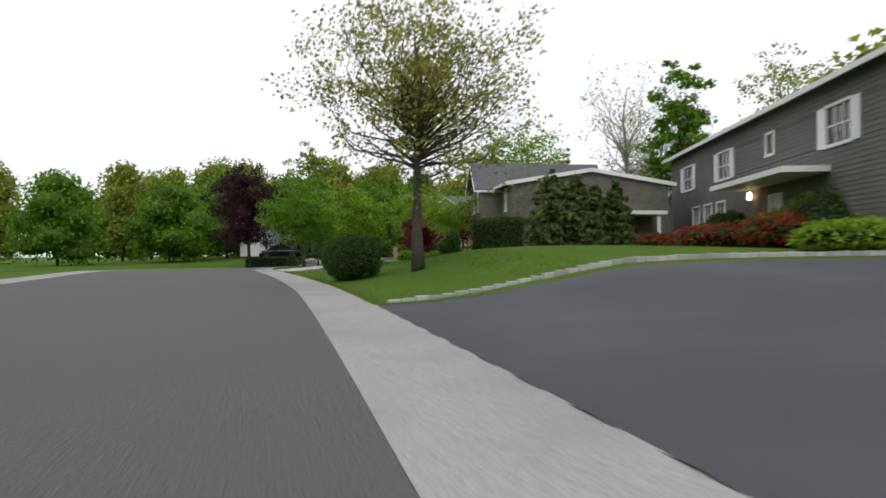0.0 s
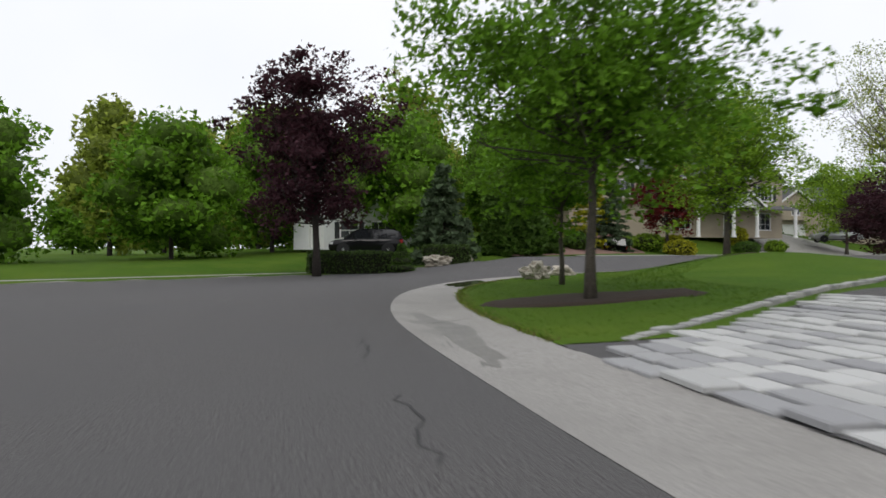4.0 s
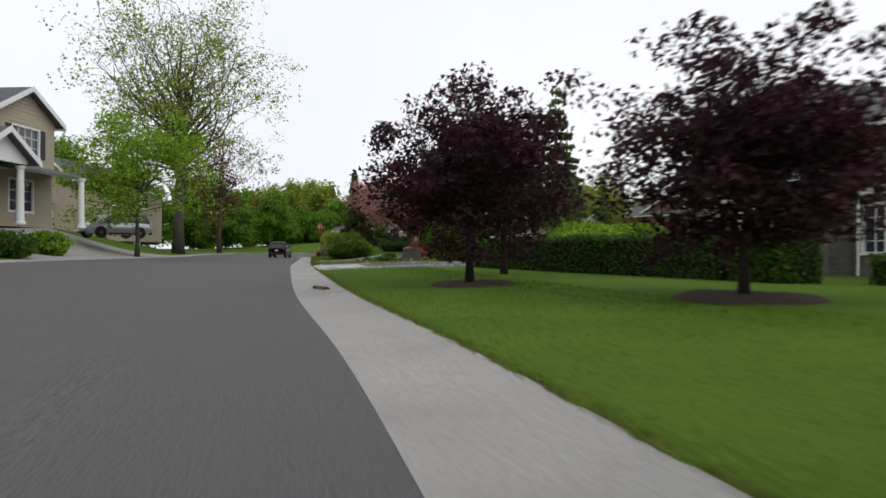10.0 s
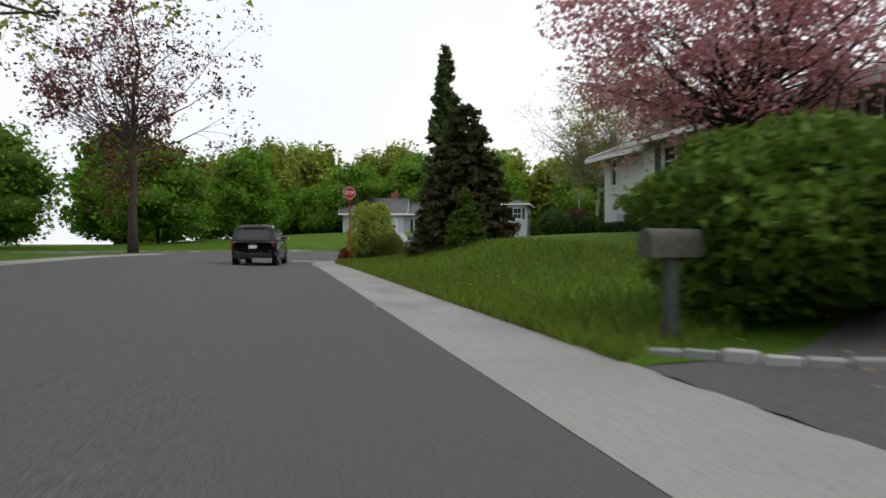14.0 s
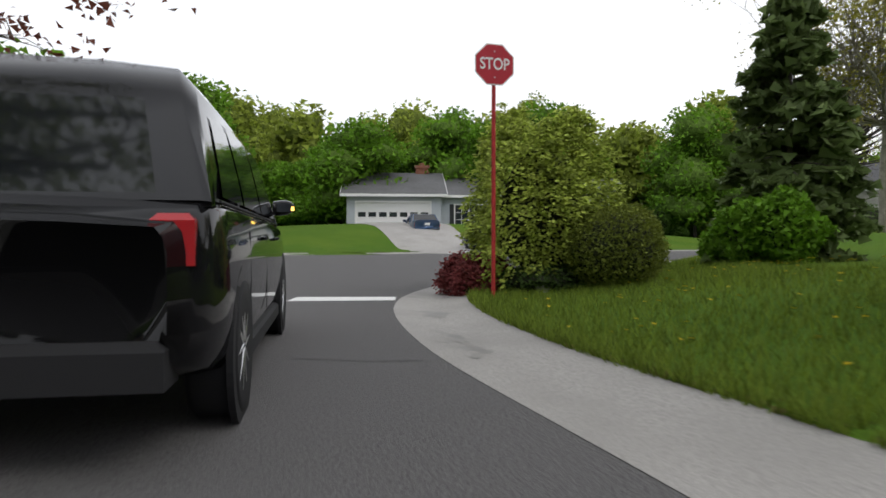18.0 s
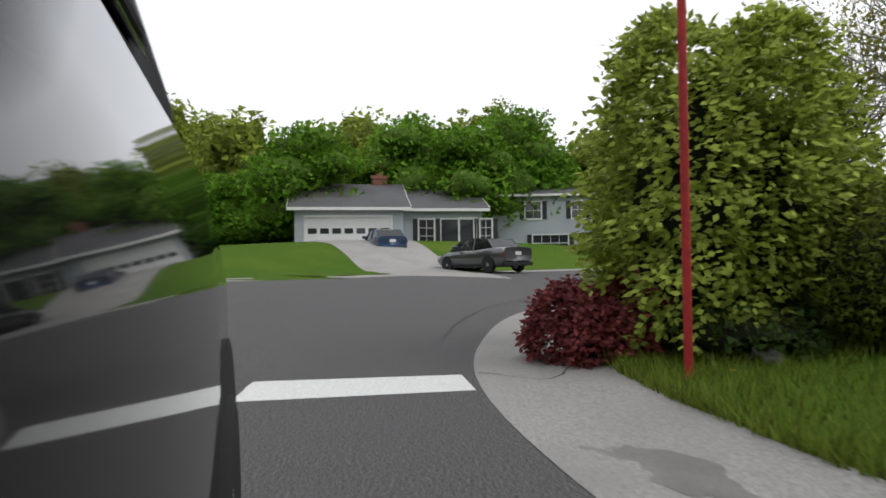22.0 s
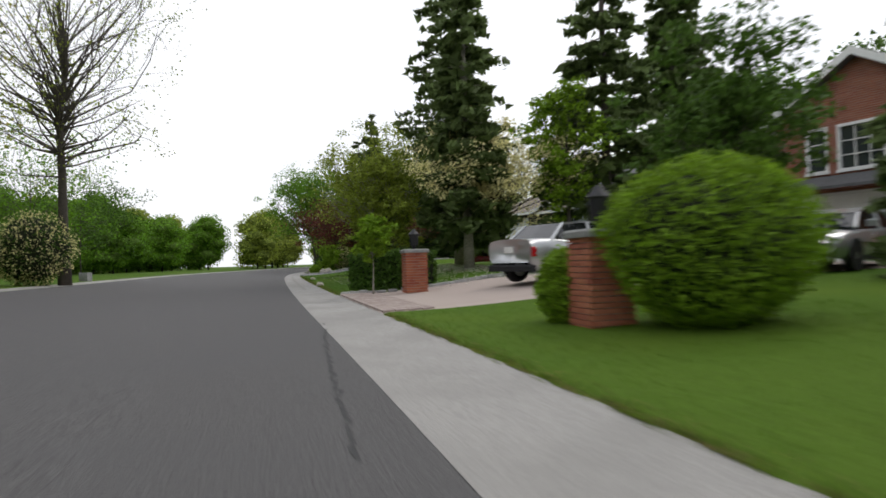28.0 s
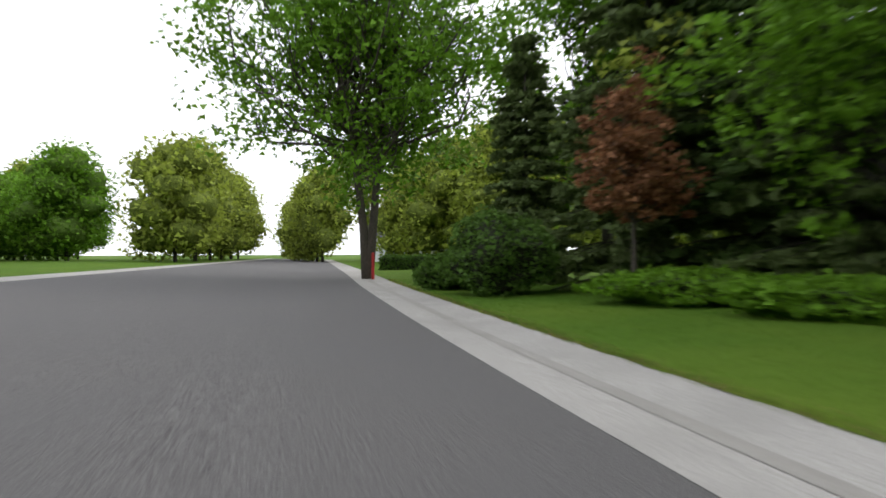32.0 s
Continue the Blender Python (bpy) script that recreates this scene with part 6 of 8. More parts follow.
# ---- stump yard and white house ----
st = thing("tree_stump", "massive sawn tree stump with buttressed sides", "stump", 57.2, 78.6, ground(57.2, 78.6) - 0.1)
st.scale = (1.5, 1.5, 1.05)
rng = np.random.default_rng(9)
b = Build()
sides, prof = 22, [(1.35, -0.05), (1.12, 0.25), (1.0, 0.55), (0.97, 0.86), (0.9, 0.9)]
for r, z in prof:
    for k in range(sides):
        w = 2 * math.pi * k / sides
        g = r * 0.4 * (1 + 0.09 * math.sin(5 * w) + 0.05 * math.sin(9 * w + 1))
        b.v.append((g * math.cos(w), g * math.sin(w), z + 0.03 * math.sin(2 * w)))
for i in range(len(prof) - 1):
    for k in range(sides):
        q = i * sides
        b.f.append((q + k, q + (k + 1) % sides, q + sides + (k + 1) % sides, q + sides + k))
part("bole", b, BARK, st)
b2 = Build()
b2.poly(*[(0.9 * 0.4 * (1 + 0.09 * math.sin(5 * w) + 0.05 * math.sin(9 * w + 1)) * math.cos(w), 0.9 * 0.4 * (1 + 0.09 * math.sin(5 * w) + 0.05 * math.sin(9 * w + 1)) * math.sin(w), 0.905 + 0.03 * math.sin(2 * w))
          for w in [2 * math.pi * k / sides for k in range(sides)]])
part("sawn_top", b2, WOOD_CUT, st, "pale sawn top of the stump")
for k in range(22):
    x, y = 57.0, 79.3
    x, y = x + rng.normal() * 1.9, y + rng.normal() * 1.1
    w = rng.uniform(0, 180)
    ln, rr = rng.uniform(0.25, 0.7), rng.uniform(0.05, 0.12)
    lg = new("split_log", Build().tube([(-ln / 2, 0, 0), (0, 0.02, 0.01), (ln / 2, 0, 0)], [rr, rr * 1.05, rr * 0.9], 8).mesh("split_log", WOOD_CUT if k % 2 else BARK))
    lg.matrix_basis = pose(x, y, ground(x, y) + rr * 0.8, 0, 0, w)
    tagged(lg, "cut log lying on the grass by the stump", "log", "cut logs round the stump")
boulder(54.0, 71.2, 1.6, 1.0, 0.6, "long grey boulder beside the drive", STONE_GREY, 171, 10)
boulder(45.12, 71.68, 1.5, 0.8, 0.5, "flat grey boulder in the grass", STONE_GREY, 172, 10)
for k, (x, y, w, h) in enumerate(((53.38, 75.25, 2.3, 3.4), (53.26, 73.54, 1.9, 3.2), (54.65, 74.21, 2.2, 3.5))):
    bush(x, y, w, h, "weeping evergreen with hanging shoots", NEEDLE_FRESH, leaves=6500, size=0.085, seed=180 + k, rough=0.3)
for k, (x, y, top, r) in enumerate(((64.50, 78.23, 5.88, 0.74), (63.69, 77.27, 4.99, 0.67), (63.42, 78.22, 5.64, 0.55), (63.90, 78.85, 4.76, 0.62), (64.81, 79.35, 4.50, 0.61), (63.18, 77.45, 4.77, 0.70), (62.86, 77.01, 5.23, 0.94))):
    conifer(x, y, top, r, "narrow green arborvitae", NEEDLE_FRESH, whorls=24, arms=11, size=0.12, seed=190 + k, per=34, power=0.45, droop=-0.2)
tree(54.10, 74.34, 9.52, 1.08, "tall bare trunk with sparse leaves", GREEN_PALE, BARK_PALE, 0.45, 0.018, 22, 700, 0.09, "vase", 201, 0.2)
conifer(53.59, 72.12, 7.58, 1.23, "light green larch-like tree", GREEN_FRESH, whorls=18, arms=8, size=0.14, seed=202, per=26, droop=0.0)
for k, (x, y, top, r) in enumerate(((59.57, 68.40, 10.28, 1.79), (85.15, 69.03, 9.82, 1.88), (87.84, 66.17, 9.18, 1.61))):
    conifer(x, y, top, r, "dark tall spruce", NEEDLE, whorls=20, arms=9, size=0.22, seed=205 + k, per=30)
tree(72.02, 84.31, 7.68, 3.82, "wide pink-blossomed cherry tree", PINK, BARK_DARK, 0.2, 0.022, 60, 9000, 0.085, "spread", 211, 0.2, name="cherry_tree", limb_r=0.55)
bush(70.43, 84.05, 3.0, 1.0, "low dark shrubs under the cherry tree", YEW, leaves=2000, size=0.08, seed=212)
tree(81.06, 84.61, 10.58, 3.63, "pale bare tree with many fine twigs", GREEN_BUD, BARK_PALE, 0.25, 0.014, 80, 1500, 0.08, "vase", 213, 0.22)
tree(66.1, 79.6, 5.3, 2.1, "red-leaved japanese maple", COPPER, BARK_DARK, 0.25, 0.02, 50, 6200, 0.085, "oval", 214, 0.24)
bush(63.62, 80.10, 1.35, 1.2, "azalea in full pink bloom", GREEN_DEEP, leaves=2600, size=0.06, seed=215, blooms=AZALEA)
bush(62.84, 79.02, 1.4, 0.7, "azalea in pink and white bloom", GREEN_DEEP, leaves=1800, size=0.06, seed=216, blooms=AZALEA)
bush(61.03, 77.93, 0.35, 0.4, "small bright red azalea", GREEN_DEEP, leaves=700, size=0.045, seed=217, blooms=AZALEA_RED)
for k, (x, y, w, h) in enumerate(((58.89, 80.67, 0.75, 0.5), (55.69, 81.26, 0.4, 0.28), (63.31, 84.15, 0.5, 0.5), (54.11, 79.48, 1.2, 0.4))):
    bush(x, y, w, h, "loose green clump in the rough grass", GREEN_DEEP, leaves=700, size=0.07, seed=220 + k)
bush(63.6, 85.7, 4.1, 2.0, "huge spreading dark juniper bush", NEEDLE_FRESH, depth=3.2, leaves=12000, size=0.085, seed=225, rough=0.32)
bush(63.56, 84.25, 1.2, 1.1, "feathery yellow-green shrub", GREEN_FRESH, leaves=1800, size=0.07, seed=226, rough=0.3)
mb = thing("mailbox", "weathered dark wooden mailbox on a post", "mailbox", 62.13, 87.23, 0.08, ROAD_2 + 90)
b = Build()
for i in range(9):
    a0, a1 = math.pi * i / 8, math.pi * (i + 1) / 8
    if i < 8:
        b.poly((-0.28, 0.11 * math.cos(a0), 0.92 + 0.11 * math.sin(a0)), (0.28, 0.11 * math.cos(a0), 0.92 + 0.11 * math.sin(a0)), (0.28, 0.11 * math.cos(a1), 0.92 + 0.11 * math.sin(a1)), (-0.28, 0.11 * math.cos(a1), 0.92 + 0.11 * math.sin(a1)))
b.box(-0.28, -0.11, 0.76, 0.28, 0.11, 0.92)
for xx in (-0.281, 0.281):
    b.poly(*[(xx, 0.11 * math.cos(math.pi * i / 8), 0.92 + 0.11 * math.sin(math.pi * i / 8)) for i in range(9)])
part("box", b, MAILBOX, mb)
part("post", Build().box(-0.055, -0.055, -0.1, 0.055, 0.055, 0.76), MAILBOX, mb)
part("flag", Build().box(0.05, -0.13, 0.86, 0.07, -0.115, 1.02), SIGN_RED, mb)
HF, wf = house_at(86.41, 86.80, 71.80, 79.20, "long white clapboard two-storey house", z=0.25)
block(HF, 0, 4.55, 0, 8, 0, 4.75, SIDING_WHITE, "side", 1.5, 0.2,
      [("window", 0.8, 3.4, 0.42, 1.05, (1, 1)), ("window", 3.65, 3.4, 0.42, 1.05, (1, 1)), ("window", 2.15, 1.15, 1.25, 0.95, (3, 2), 0.34, 0.07, SIDING_GREY)], eave=0.6)
block(HF, 4.55, wf, -0.9, 8, 2.6, 4.75, SIDING_WHITE, "side", 1.5, 0.2, [("window", 6.4, 3.3, 1.3, 1.05, (2, 2), 0.4), ("window", 10.2, 3.3, 1.3, 1.05, (2, 2), 0.4), ("window", 14.65, 3.3, 1.3, 1.1, (3, 1), 0.3)], eave=0.6)
block(HF, 4.56, wf - 0.01, 0.6, 8, 0, 2.6, SIDING_WHITE, "flat", 0.05, 0.2, [("window", 7, 0.9, 1.0, 1.3, (1, 1)), ("window", 8.8, 0.9, 1.0, 1.3, (1, 1)), ("door", 11.2, 0.05, 1.1, 2.1, WHITE), ("window", 14.4, 0.9, 1.6, 1.3, (2, 2))], trim=False, eave=0.0)
part("downpipe", Build().tube([(4.6, -0.98, 0.1), (4.6, -0.98, 4.7)], [0.05, 0.05], 8), WHITE, HF)
hedge(85.02, 86.97, 82.96, 84.42, 0.8, 0.6, "low dark clipped hedge before the white house", YEW, 2500, 0.05, 230)
for k, (x, y, w, h, lf) in enumerate(((87.86, 88.12, 2.0, 1.6, COPPER), (81.41, 84.58, 0.9, 0.9, GREEN_FRESH), (80.46, 84.19, 1.2, 0.9, COPPER), (86.67, 89.04, 1.8, 1.5, GREEN_DEEP), (86.98, 87.40, 1.2, 1.2, GREEN_DEEP))):
    bush(x, y, w, h, "rounded foundation shrub", lf, leaves=1300, size=0.07, seed=232 + k)
for k in range(9):
    x, y = 81.90, 84.66
    boulder(x + 0.45 * (k - 4) * 0.87, y + 0.45 * (k - 4) * 0.48, 0.45, 0.3, 0.16, "flat stone of a low garden wall", STONE_GREY, 240 + k, 29, "wall_stone")
conifer(86.15, 94.10, 10.6, 1.22, "tall narrow spruce", NEEDLE, whorls=30, arms=11, size=0.22, seed=251, per=36, power=0.75)
conifer(83.94, 92.70, 7.27, 2.01, "broad bronze-green conifer", NEEDLE_BROWN, whorls=26, arms=12, size=0.2, seed=252, per=44, power=0.6)
conifer(81.0, 92.3, 3.35, 0.78, "small dense dwarf conifer cone", NEEDLE_FRESH, whorls=26, arms=14, size=0.07, seed=253, per=34, power=0.75, droop=-0.1)
conifer(96.03, 94.33, 7.24, 1.50, "large dark hanging spruce", NEEDLE, whorls=26, arms=11, size=0.2, seed=254, per=40, power=0.6)
for k, (x, y, w, h) in enumerate(((94.88, 95.38, 1.5, 1.4), (95.85, 95.65, 1.0, 0.9), (94.43, 94.96, 1.4, 1.4), (88.07, 93.66, 2.2, 0.9))):
    bush(x, y, w, h, "loose green shrubs under the spruce", GREEN, leaves=2200, size=0.1, seed=256 + k, rough=0.35)
for k, (x, y, top, r) in enumerate(((104.59, 85.77, 15.28, 2.56), (107.21, 82.66, 16.34, 2.87), (108.28, 87.77, 14.84, 2.26))):
    tree(x, y, top, r, "tall pale tree with sparse young leaves", GREEN_BUD, BARK_PALE, 0.3, 0.007, 60, 2000, 0.11, "vase", 261 + k, 0.2)

# ---- the corner with the stop sign ----
sx, sy = 91.07, 100.56
sg = thing("stop_sign", "red octagonal stop sign on a red post", "road sign", sx, sy, ground(sx, sy) - 0.05, -66)
part("post", Build().tube([(0, 0, 0.0), (0, 0, 3.9)], [0.034, 0.034], 10), POST_RED, sg)
plate, rimb = Build(), Build()
oc = [(0.335 * math.cos(math.pi / 8 + k * math.pi / 4) / math.cos(math.pi / 8), 0.335 * math.sin(math.pi / 8 + k * math.pi / 4) / math.cos(math.pi / 8)) for k in range(8)]
SZ = 3.86
slab(rimb, [(x, -0.042, SZ + z) for x, z in oc], [(x, -0.046 + 0.008, SZ + z) for x, z in oc])
part("plate", rimb, WHITE, sg, "white-edged sign plate")
slab(plate, [(x * 0.94, -0.0475, SZ + z * 0.94) for x, z in oc], [(x * 0.94, -0.0435, SZ + z * 0.94) for x, z in oc])
part("face", plate, SIGN_RED, sg, "red sign face")
cu = bpy.data.curves.new("lettering", "FONT")
cu.body, cu.align_x, cu.align_y, cu.size, cu.extrude = "STOP", "CENTER", "CENTER", 0.265, 0.002
cu.offset = 0.004
lt = new("lettering", cu)
cu.materials.append(WHITE)
lt.parent = sg
lt.matrix_basis = pose(0, -0.052, SZ, 90, 0, 0) @ Matrix.Diagonal((0.8, 1.0, 1, 1))
for zz in (3.65, 4.07):
    part("bolt", Build().lathe([(0.012, -0.004), (0.012, 0.004)], 8), STEEL, sg).matrix_basis = pose(0, -0.052, zz, 90, 0, 0)
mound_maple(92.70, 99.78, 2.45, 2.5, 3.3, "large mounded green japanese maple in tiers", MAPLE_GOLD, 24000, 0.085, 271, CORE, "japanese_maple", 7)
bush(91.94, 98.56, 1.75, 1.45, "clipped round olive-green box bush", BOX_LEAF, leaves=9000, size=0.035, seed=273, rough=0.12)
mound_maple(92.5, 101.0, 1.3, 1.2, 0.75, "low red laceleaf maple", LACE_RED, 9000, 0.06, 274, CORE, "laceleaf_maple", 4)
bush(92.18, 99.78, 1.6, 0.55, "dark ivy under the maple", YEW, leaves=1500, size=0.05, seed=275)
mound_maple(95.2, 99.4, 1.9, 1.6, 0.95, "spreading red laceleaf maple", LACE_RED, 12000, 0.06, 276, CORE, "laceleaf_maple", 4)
boulder(91.75, 99.75, 0.5, 0.35, 0.3, "grey stone half hidden under the maple", STONE_GREY, 278)
bush(96.56, 98.59, 1.5, 0.75, "dark low juniper", YEW, leaves=2600, size=0.06, seed=277, rough=0.35)
mulch_bed(98.9, 98.6, 1.5, 0.8, "dark mulch bed under the hostas", -30, h=0.04)
for k in range(30):
    rg = np.random.default_rng(300 + k)
    x, y, sx, sy = (100.5, 97.35, 0.36, 0.28) if k < 11 else (98.7, 98.55, 0.62, 0.36)
    x, y = x + sx * float(np.clip(rg.normal(), -1.6, 1.6)), y + sy * float(np.clip(rg.normal(), -1.4, 1.1))
    ho = thing("hosta", "clump of cream-edged hosta leaves", "plant", x, y, ground(x, y), rg.uniform(0, 360), "hostas at the corner")
    for j in range(12):
        w, ln, up = 2 * math.pi * j / 6 + rg.normal() * 0.25, rg.uniform(0.18, 0.30), 1.0 if j < 6 else 1.75
        ln *= 1.0 if j < 6 else 0.7
        dx, dy = math.cos(w), math.sin(w)
        spine = [(0.02, 0.004, 0.02), (0.35, 0.045, 0.13), (0.6, 0.066, 0.18), (0.85, 0.045, 0.18), (1.0, 0.0, 0.14)]
        mid = [(dx * ln * u, dy * ln * u, z * up) for u, s, z in spine]
        green, edge = Build(), Build()
        for sd in (-1, 1):
            inn = [(p[0] - sd * dy * s * 0.62, p[1] + sd * dx * s * 0.62, p[2] + 0.018) for p, (u, s, z) in zip(mid, spine)]
            out = [(p[0] - sd * dy * s, p[1] + sd * dx * s, p[2] + 0.022) for p, (u, s, z) in zip(mid, spine)]
            for q in range(4):
                green.poly(mid[q], mid[q + 1], inn[q + 1], inn[q])
                edge.poly(inn[q], inn[q + 1], out[q + 1], out[q])
        lf = part("leaf", green, GREEN, ho)
        part("leaf_edge", edge, HOSTA_CREAM, lf, "cream edge of the leaf")
boulder(100.05, 98.75, 0.36, 0.26, 0.2, "small tan stone in the grass", STONE_TAN, 329)

# ---- houses across the second junction ----
HR, wr = house_at(127.22, 114.04, 129.68, 103.06, "grey clapboard ranch house with white garage", z=1.55)
HR.scale = (1.1, 1.1, 1.1)
block(HR, 0, 6.3, 0, 9, 0, 2.75, SIDING_GREY, "side", 1.7, 0.16, [("garage", 3.1, 0.05, 4.9, 2.15, 3)], roof_mat=ROOF)
block(HR, 6.3, wr, 0.9, 9, 0, 2.75, SIDING_GREY, "side", 1.5, 0.16, [("window", 7.8, 0.6, 0.9, 1.5, (2, 3), 0.3), ("window", 9.7, 0.5, 2.0, 1.6, (1, 1)), ("window", 11.5, 0.6, 0.7, 1.5, (2, 3), 0.3), ("door", wr - 0.9, 0.05, 1.0, 2.1, WHITE)], roof_mat=ROOF)
chimney(HR, 5.2, 4.6, 3.2, 5.2, BRICK_RED, 0.95, 0.7)
HT, wt2 = house_at(136.07, 101.38, 135.98, 93.95, "grey clapboard hip-roofed two-storey wing", z=1.22)
block(HT, 0, wt2, 0, 8, 0, 4.75, SIDING_GREY, "hip", 1.5, 0.16,
      [("window", wt2 * 0.41, 2.95, 1.15, 1.25, (2, 2), 0.35), ("window", wt2 * 0.86, 2.95, 0.9, 1.25, (2, 2), 0.35), ("window", wt2 * 0.58, 0.5, 2.6, 1.2, (4, 2), 0.35)], left=[("window", 4, 2.95, 0.9, 1.25, (2, 2), 0.3), ("door", 6, 0.05, 1.0, 2.1, WHITE)])
HH, wh = house_at(146.34, 82.79, 141.59, 75.12, "whitewashed brick two-storey house with gables", z=1.13)
block(HH, 0, 4.6, 0, 12, 0, 5.3, BRICK_WHITE, "front", 2.1, None, [("window", 1.3, 3.2, 0.9, 1.4, (2, 4)), ("window", 3.2, 3.2, 0.9, 1.4, (2, 4)), ("window", 3.2, 0.8, 0.9, 1.5, (2, 4))],
      left=[("window", 2.5, 3.2, 0.7, 1.2, (1, 1), 0.0), ("window", 8.5, 3.2, 0.7, 1.2, (1, 1)), ("window", 2.5, 0.7, 0.7, 1.2, (1, 1))])
block(HH, 4.6, wh + 4, 2.0, 11, 0, 4.6, BRICK_WHITE, "side", 2.4, None, [("window", 6, 2.9, 0.9, 1.4, (2, 4)), ("window", 8.5, 2.9, 0.9, 1.4, (2, 4)), ("window", 10.5, 0.8, 0.9, 1.4, (2, 4)), ("door", 6.6, 0.1, 1.0, 2.2)])
for u in (5.8, 8.2):
    block(HH, u - 0.7, u + 0.7, 2.4, 5.0, 5.0, 6.1, BRICK_WHITE, "front", 0.6, None, [("window", u, 5.2, 0.7, 0.8, (2, 2))])
block(HH, 5.6, 8.0, 0.4, 2.0, 2.4, 2.6, WHITE, "front", 0.9, None)
for u in (5.8, 7.8):
    column(HH, u, 0.6, 0, 2.4, 0.13)
chimney(HH, -0.5, 11, 0, 8.6, BRICK_WHITE, 1.3, 0.9)
for k, (x, y, w, h) in enumerate(((138.23, 92.52, 2.2, 2.6), (138.75, 90.25, 2.2, 2.7), (140.51, 84.25, 1.7, 3.0), (139.36, 88.32, 1.6, 1.0), (142.16, 82.39, 2.2, 0.9), (134.82, 76.23, 4.6, 3.6))):
    bush(x, y, w, h, "tall clipped dark evergreen" if h > 2 else "low green shrub", GREEN_DEEP, leaves=2600, size=0.1, seed=320 + k, rough=0.1)
boulder(120.79, 97.03, 0.6, 0.4, 0.25, "pale stone at the kerb", STONE, 328)
tree(136.59, 76.08, 18.91, 6.68, "leafless spreading tree with dark limbs", GREEN_BUD, BARK_DARK, 0.3, 0.018, 100, 900, 0.08, "vase", 331, 0.2, limb_r=0.5)
tree(142.94, 64.65, 19.12, 4.96, "thin budding tree beside the lawn", GREEN_BUD, BARK, 0.25, 0.014, 80, 4200, 0.08, "oval", 332, 0.22)
tree(149.94, 54.05, 19.87, 5.38, "thin budding tree beside the lawn", GREEN_PALE, BARK, 0.25, 0.013, 70, 3800, 0.08, "oval", 333, 0.22)
tree(108.9, 86.4, 14.5, 6.0, "tall sycamore with pale mottled bark and bare limbs", GREEN_BUD, BARK_PALE, 0.3, 0.013, 64, 3200, 0.07, "oval", 347, 0.16, limb_r=0.42)
tree(109.90, 76.44, 14.52, 3.08, "leaning pale tree with thin leaves", GREEN_PALE, BARK_PALE, 0.35, 0.008, 60, 2200, 0.09, "vase", 335, 0.2, lean=0.12)
for k, (x, y, w, h) in enumerate(((142.02, 76.60, 2.0, 2.2), (145.92, 78.40, 2.2, 1.6), (150.66, 55.00, 3.4, 3.4))):
    bush(x, y, w, h, "large dark rounded bush" if k < 2 else "white-flowering shrub", YEW if k < 2 else GREEN_DEEP, leaves=3600, size=0.08, seed=340 + k, rough=0.14, blooms=WHITE_BLOSSOM if k == 2 else None)
for k, (x, y) in enumerate(((145.84, 61.85), (155.60, 48.30))):
    p = new("stone_post", Build().box(-0.25, -0.25, 0, 0.25, 0.25, 0.55, 0.04).mesh("stone_post", STONE_GREY))
    p.matrix_basis = pose(x, y, ground(x, y) - 0.03, 0, 0, 20)
    tagged(p, "short square stone post at a drive", "post")
for k, (x, y, top, r, lf) in enumerate(((166.94, 43.38, 11.46, 6.92, GREEN), (150.43, 61.27, 14.30, 3.95, GREEN_PALE), (117.41, 61.50, 8.87, 1.71, NEEDLE), (121.32, 56.93, 7.32, 2.36, GREEN_DEEP), (176.70, 31.46, 9.61, 5.38, GREEN_DEEP),
                                        (103.5, 70.0, 10.46, 2.56, GREEN_PALE), (101.0, 66.0, 11.45, 2.32, GREEN_PALE), (105.88, 75.37, 8.48, 2.07, GREEN_BUD), (158.88, 62.45, 13.69, 3.69, GREEN_PALE))):
    if lf is NEEDLE:
        conifer(x, y, top, r, "dark spruce behind the mound", NEEDLE, whorls=22, arms=9, size=0.2, seed=350 + k, per=34)
    else:
        tree(x, y, top, r, "broadleaf tree in young leaf behind the mound", lf, BARK, 0.22, 0.008, 50, 3600, 0.13, "oval", 350 + k, 0.22)
hp = thing("basketball_hoop", "basketball backboard on a dark post", "basketball hoop", 106.56, 78.78, ground(106.56, 78.78), 60)
part("post", Build().tube([(0, 0, -0.1), (0, 0, 2.6), (0.0, -0.5, 3.0)], [0.05, 0.05, 0.04], 8), IRON, hp)
part("backboard", Build().box(-0.6, -0.56, 2.65, 0.6, -0.52, 3.5), PANE, hp, "grey translucent backboard")
b = Build()
for a0, a1, c0, c1 in ((-0.64, -0.6, 2.6, 3.54), (0.6, 0.64, 2.6, 3.54), (-0.64, 0.64, 3.5, 3.55), (-0.64, 0.64, 2.6, 2.65)):
    b.box(a0, -0.575, c0, a1, -0.52, c1)
part("board_frame", b, WHITE, hp)
part("rim", Build().tube([(0.22 * math.cos(k * math.pi / 8), -0.8 + 0.22 * math.sin(k * math.pi / 8), 2.85) for k in range(17)], [0.012] * 17, 5), HYDRANT_RED, hp)

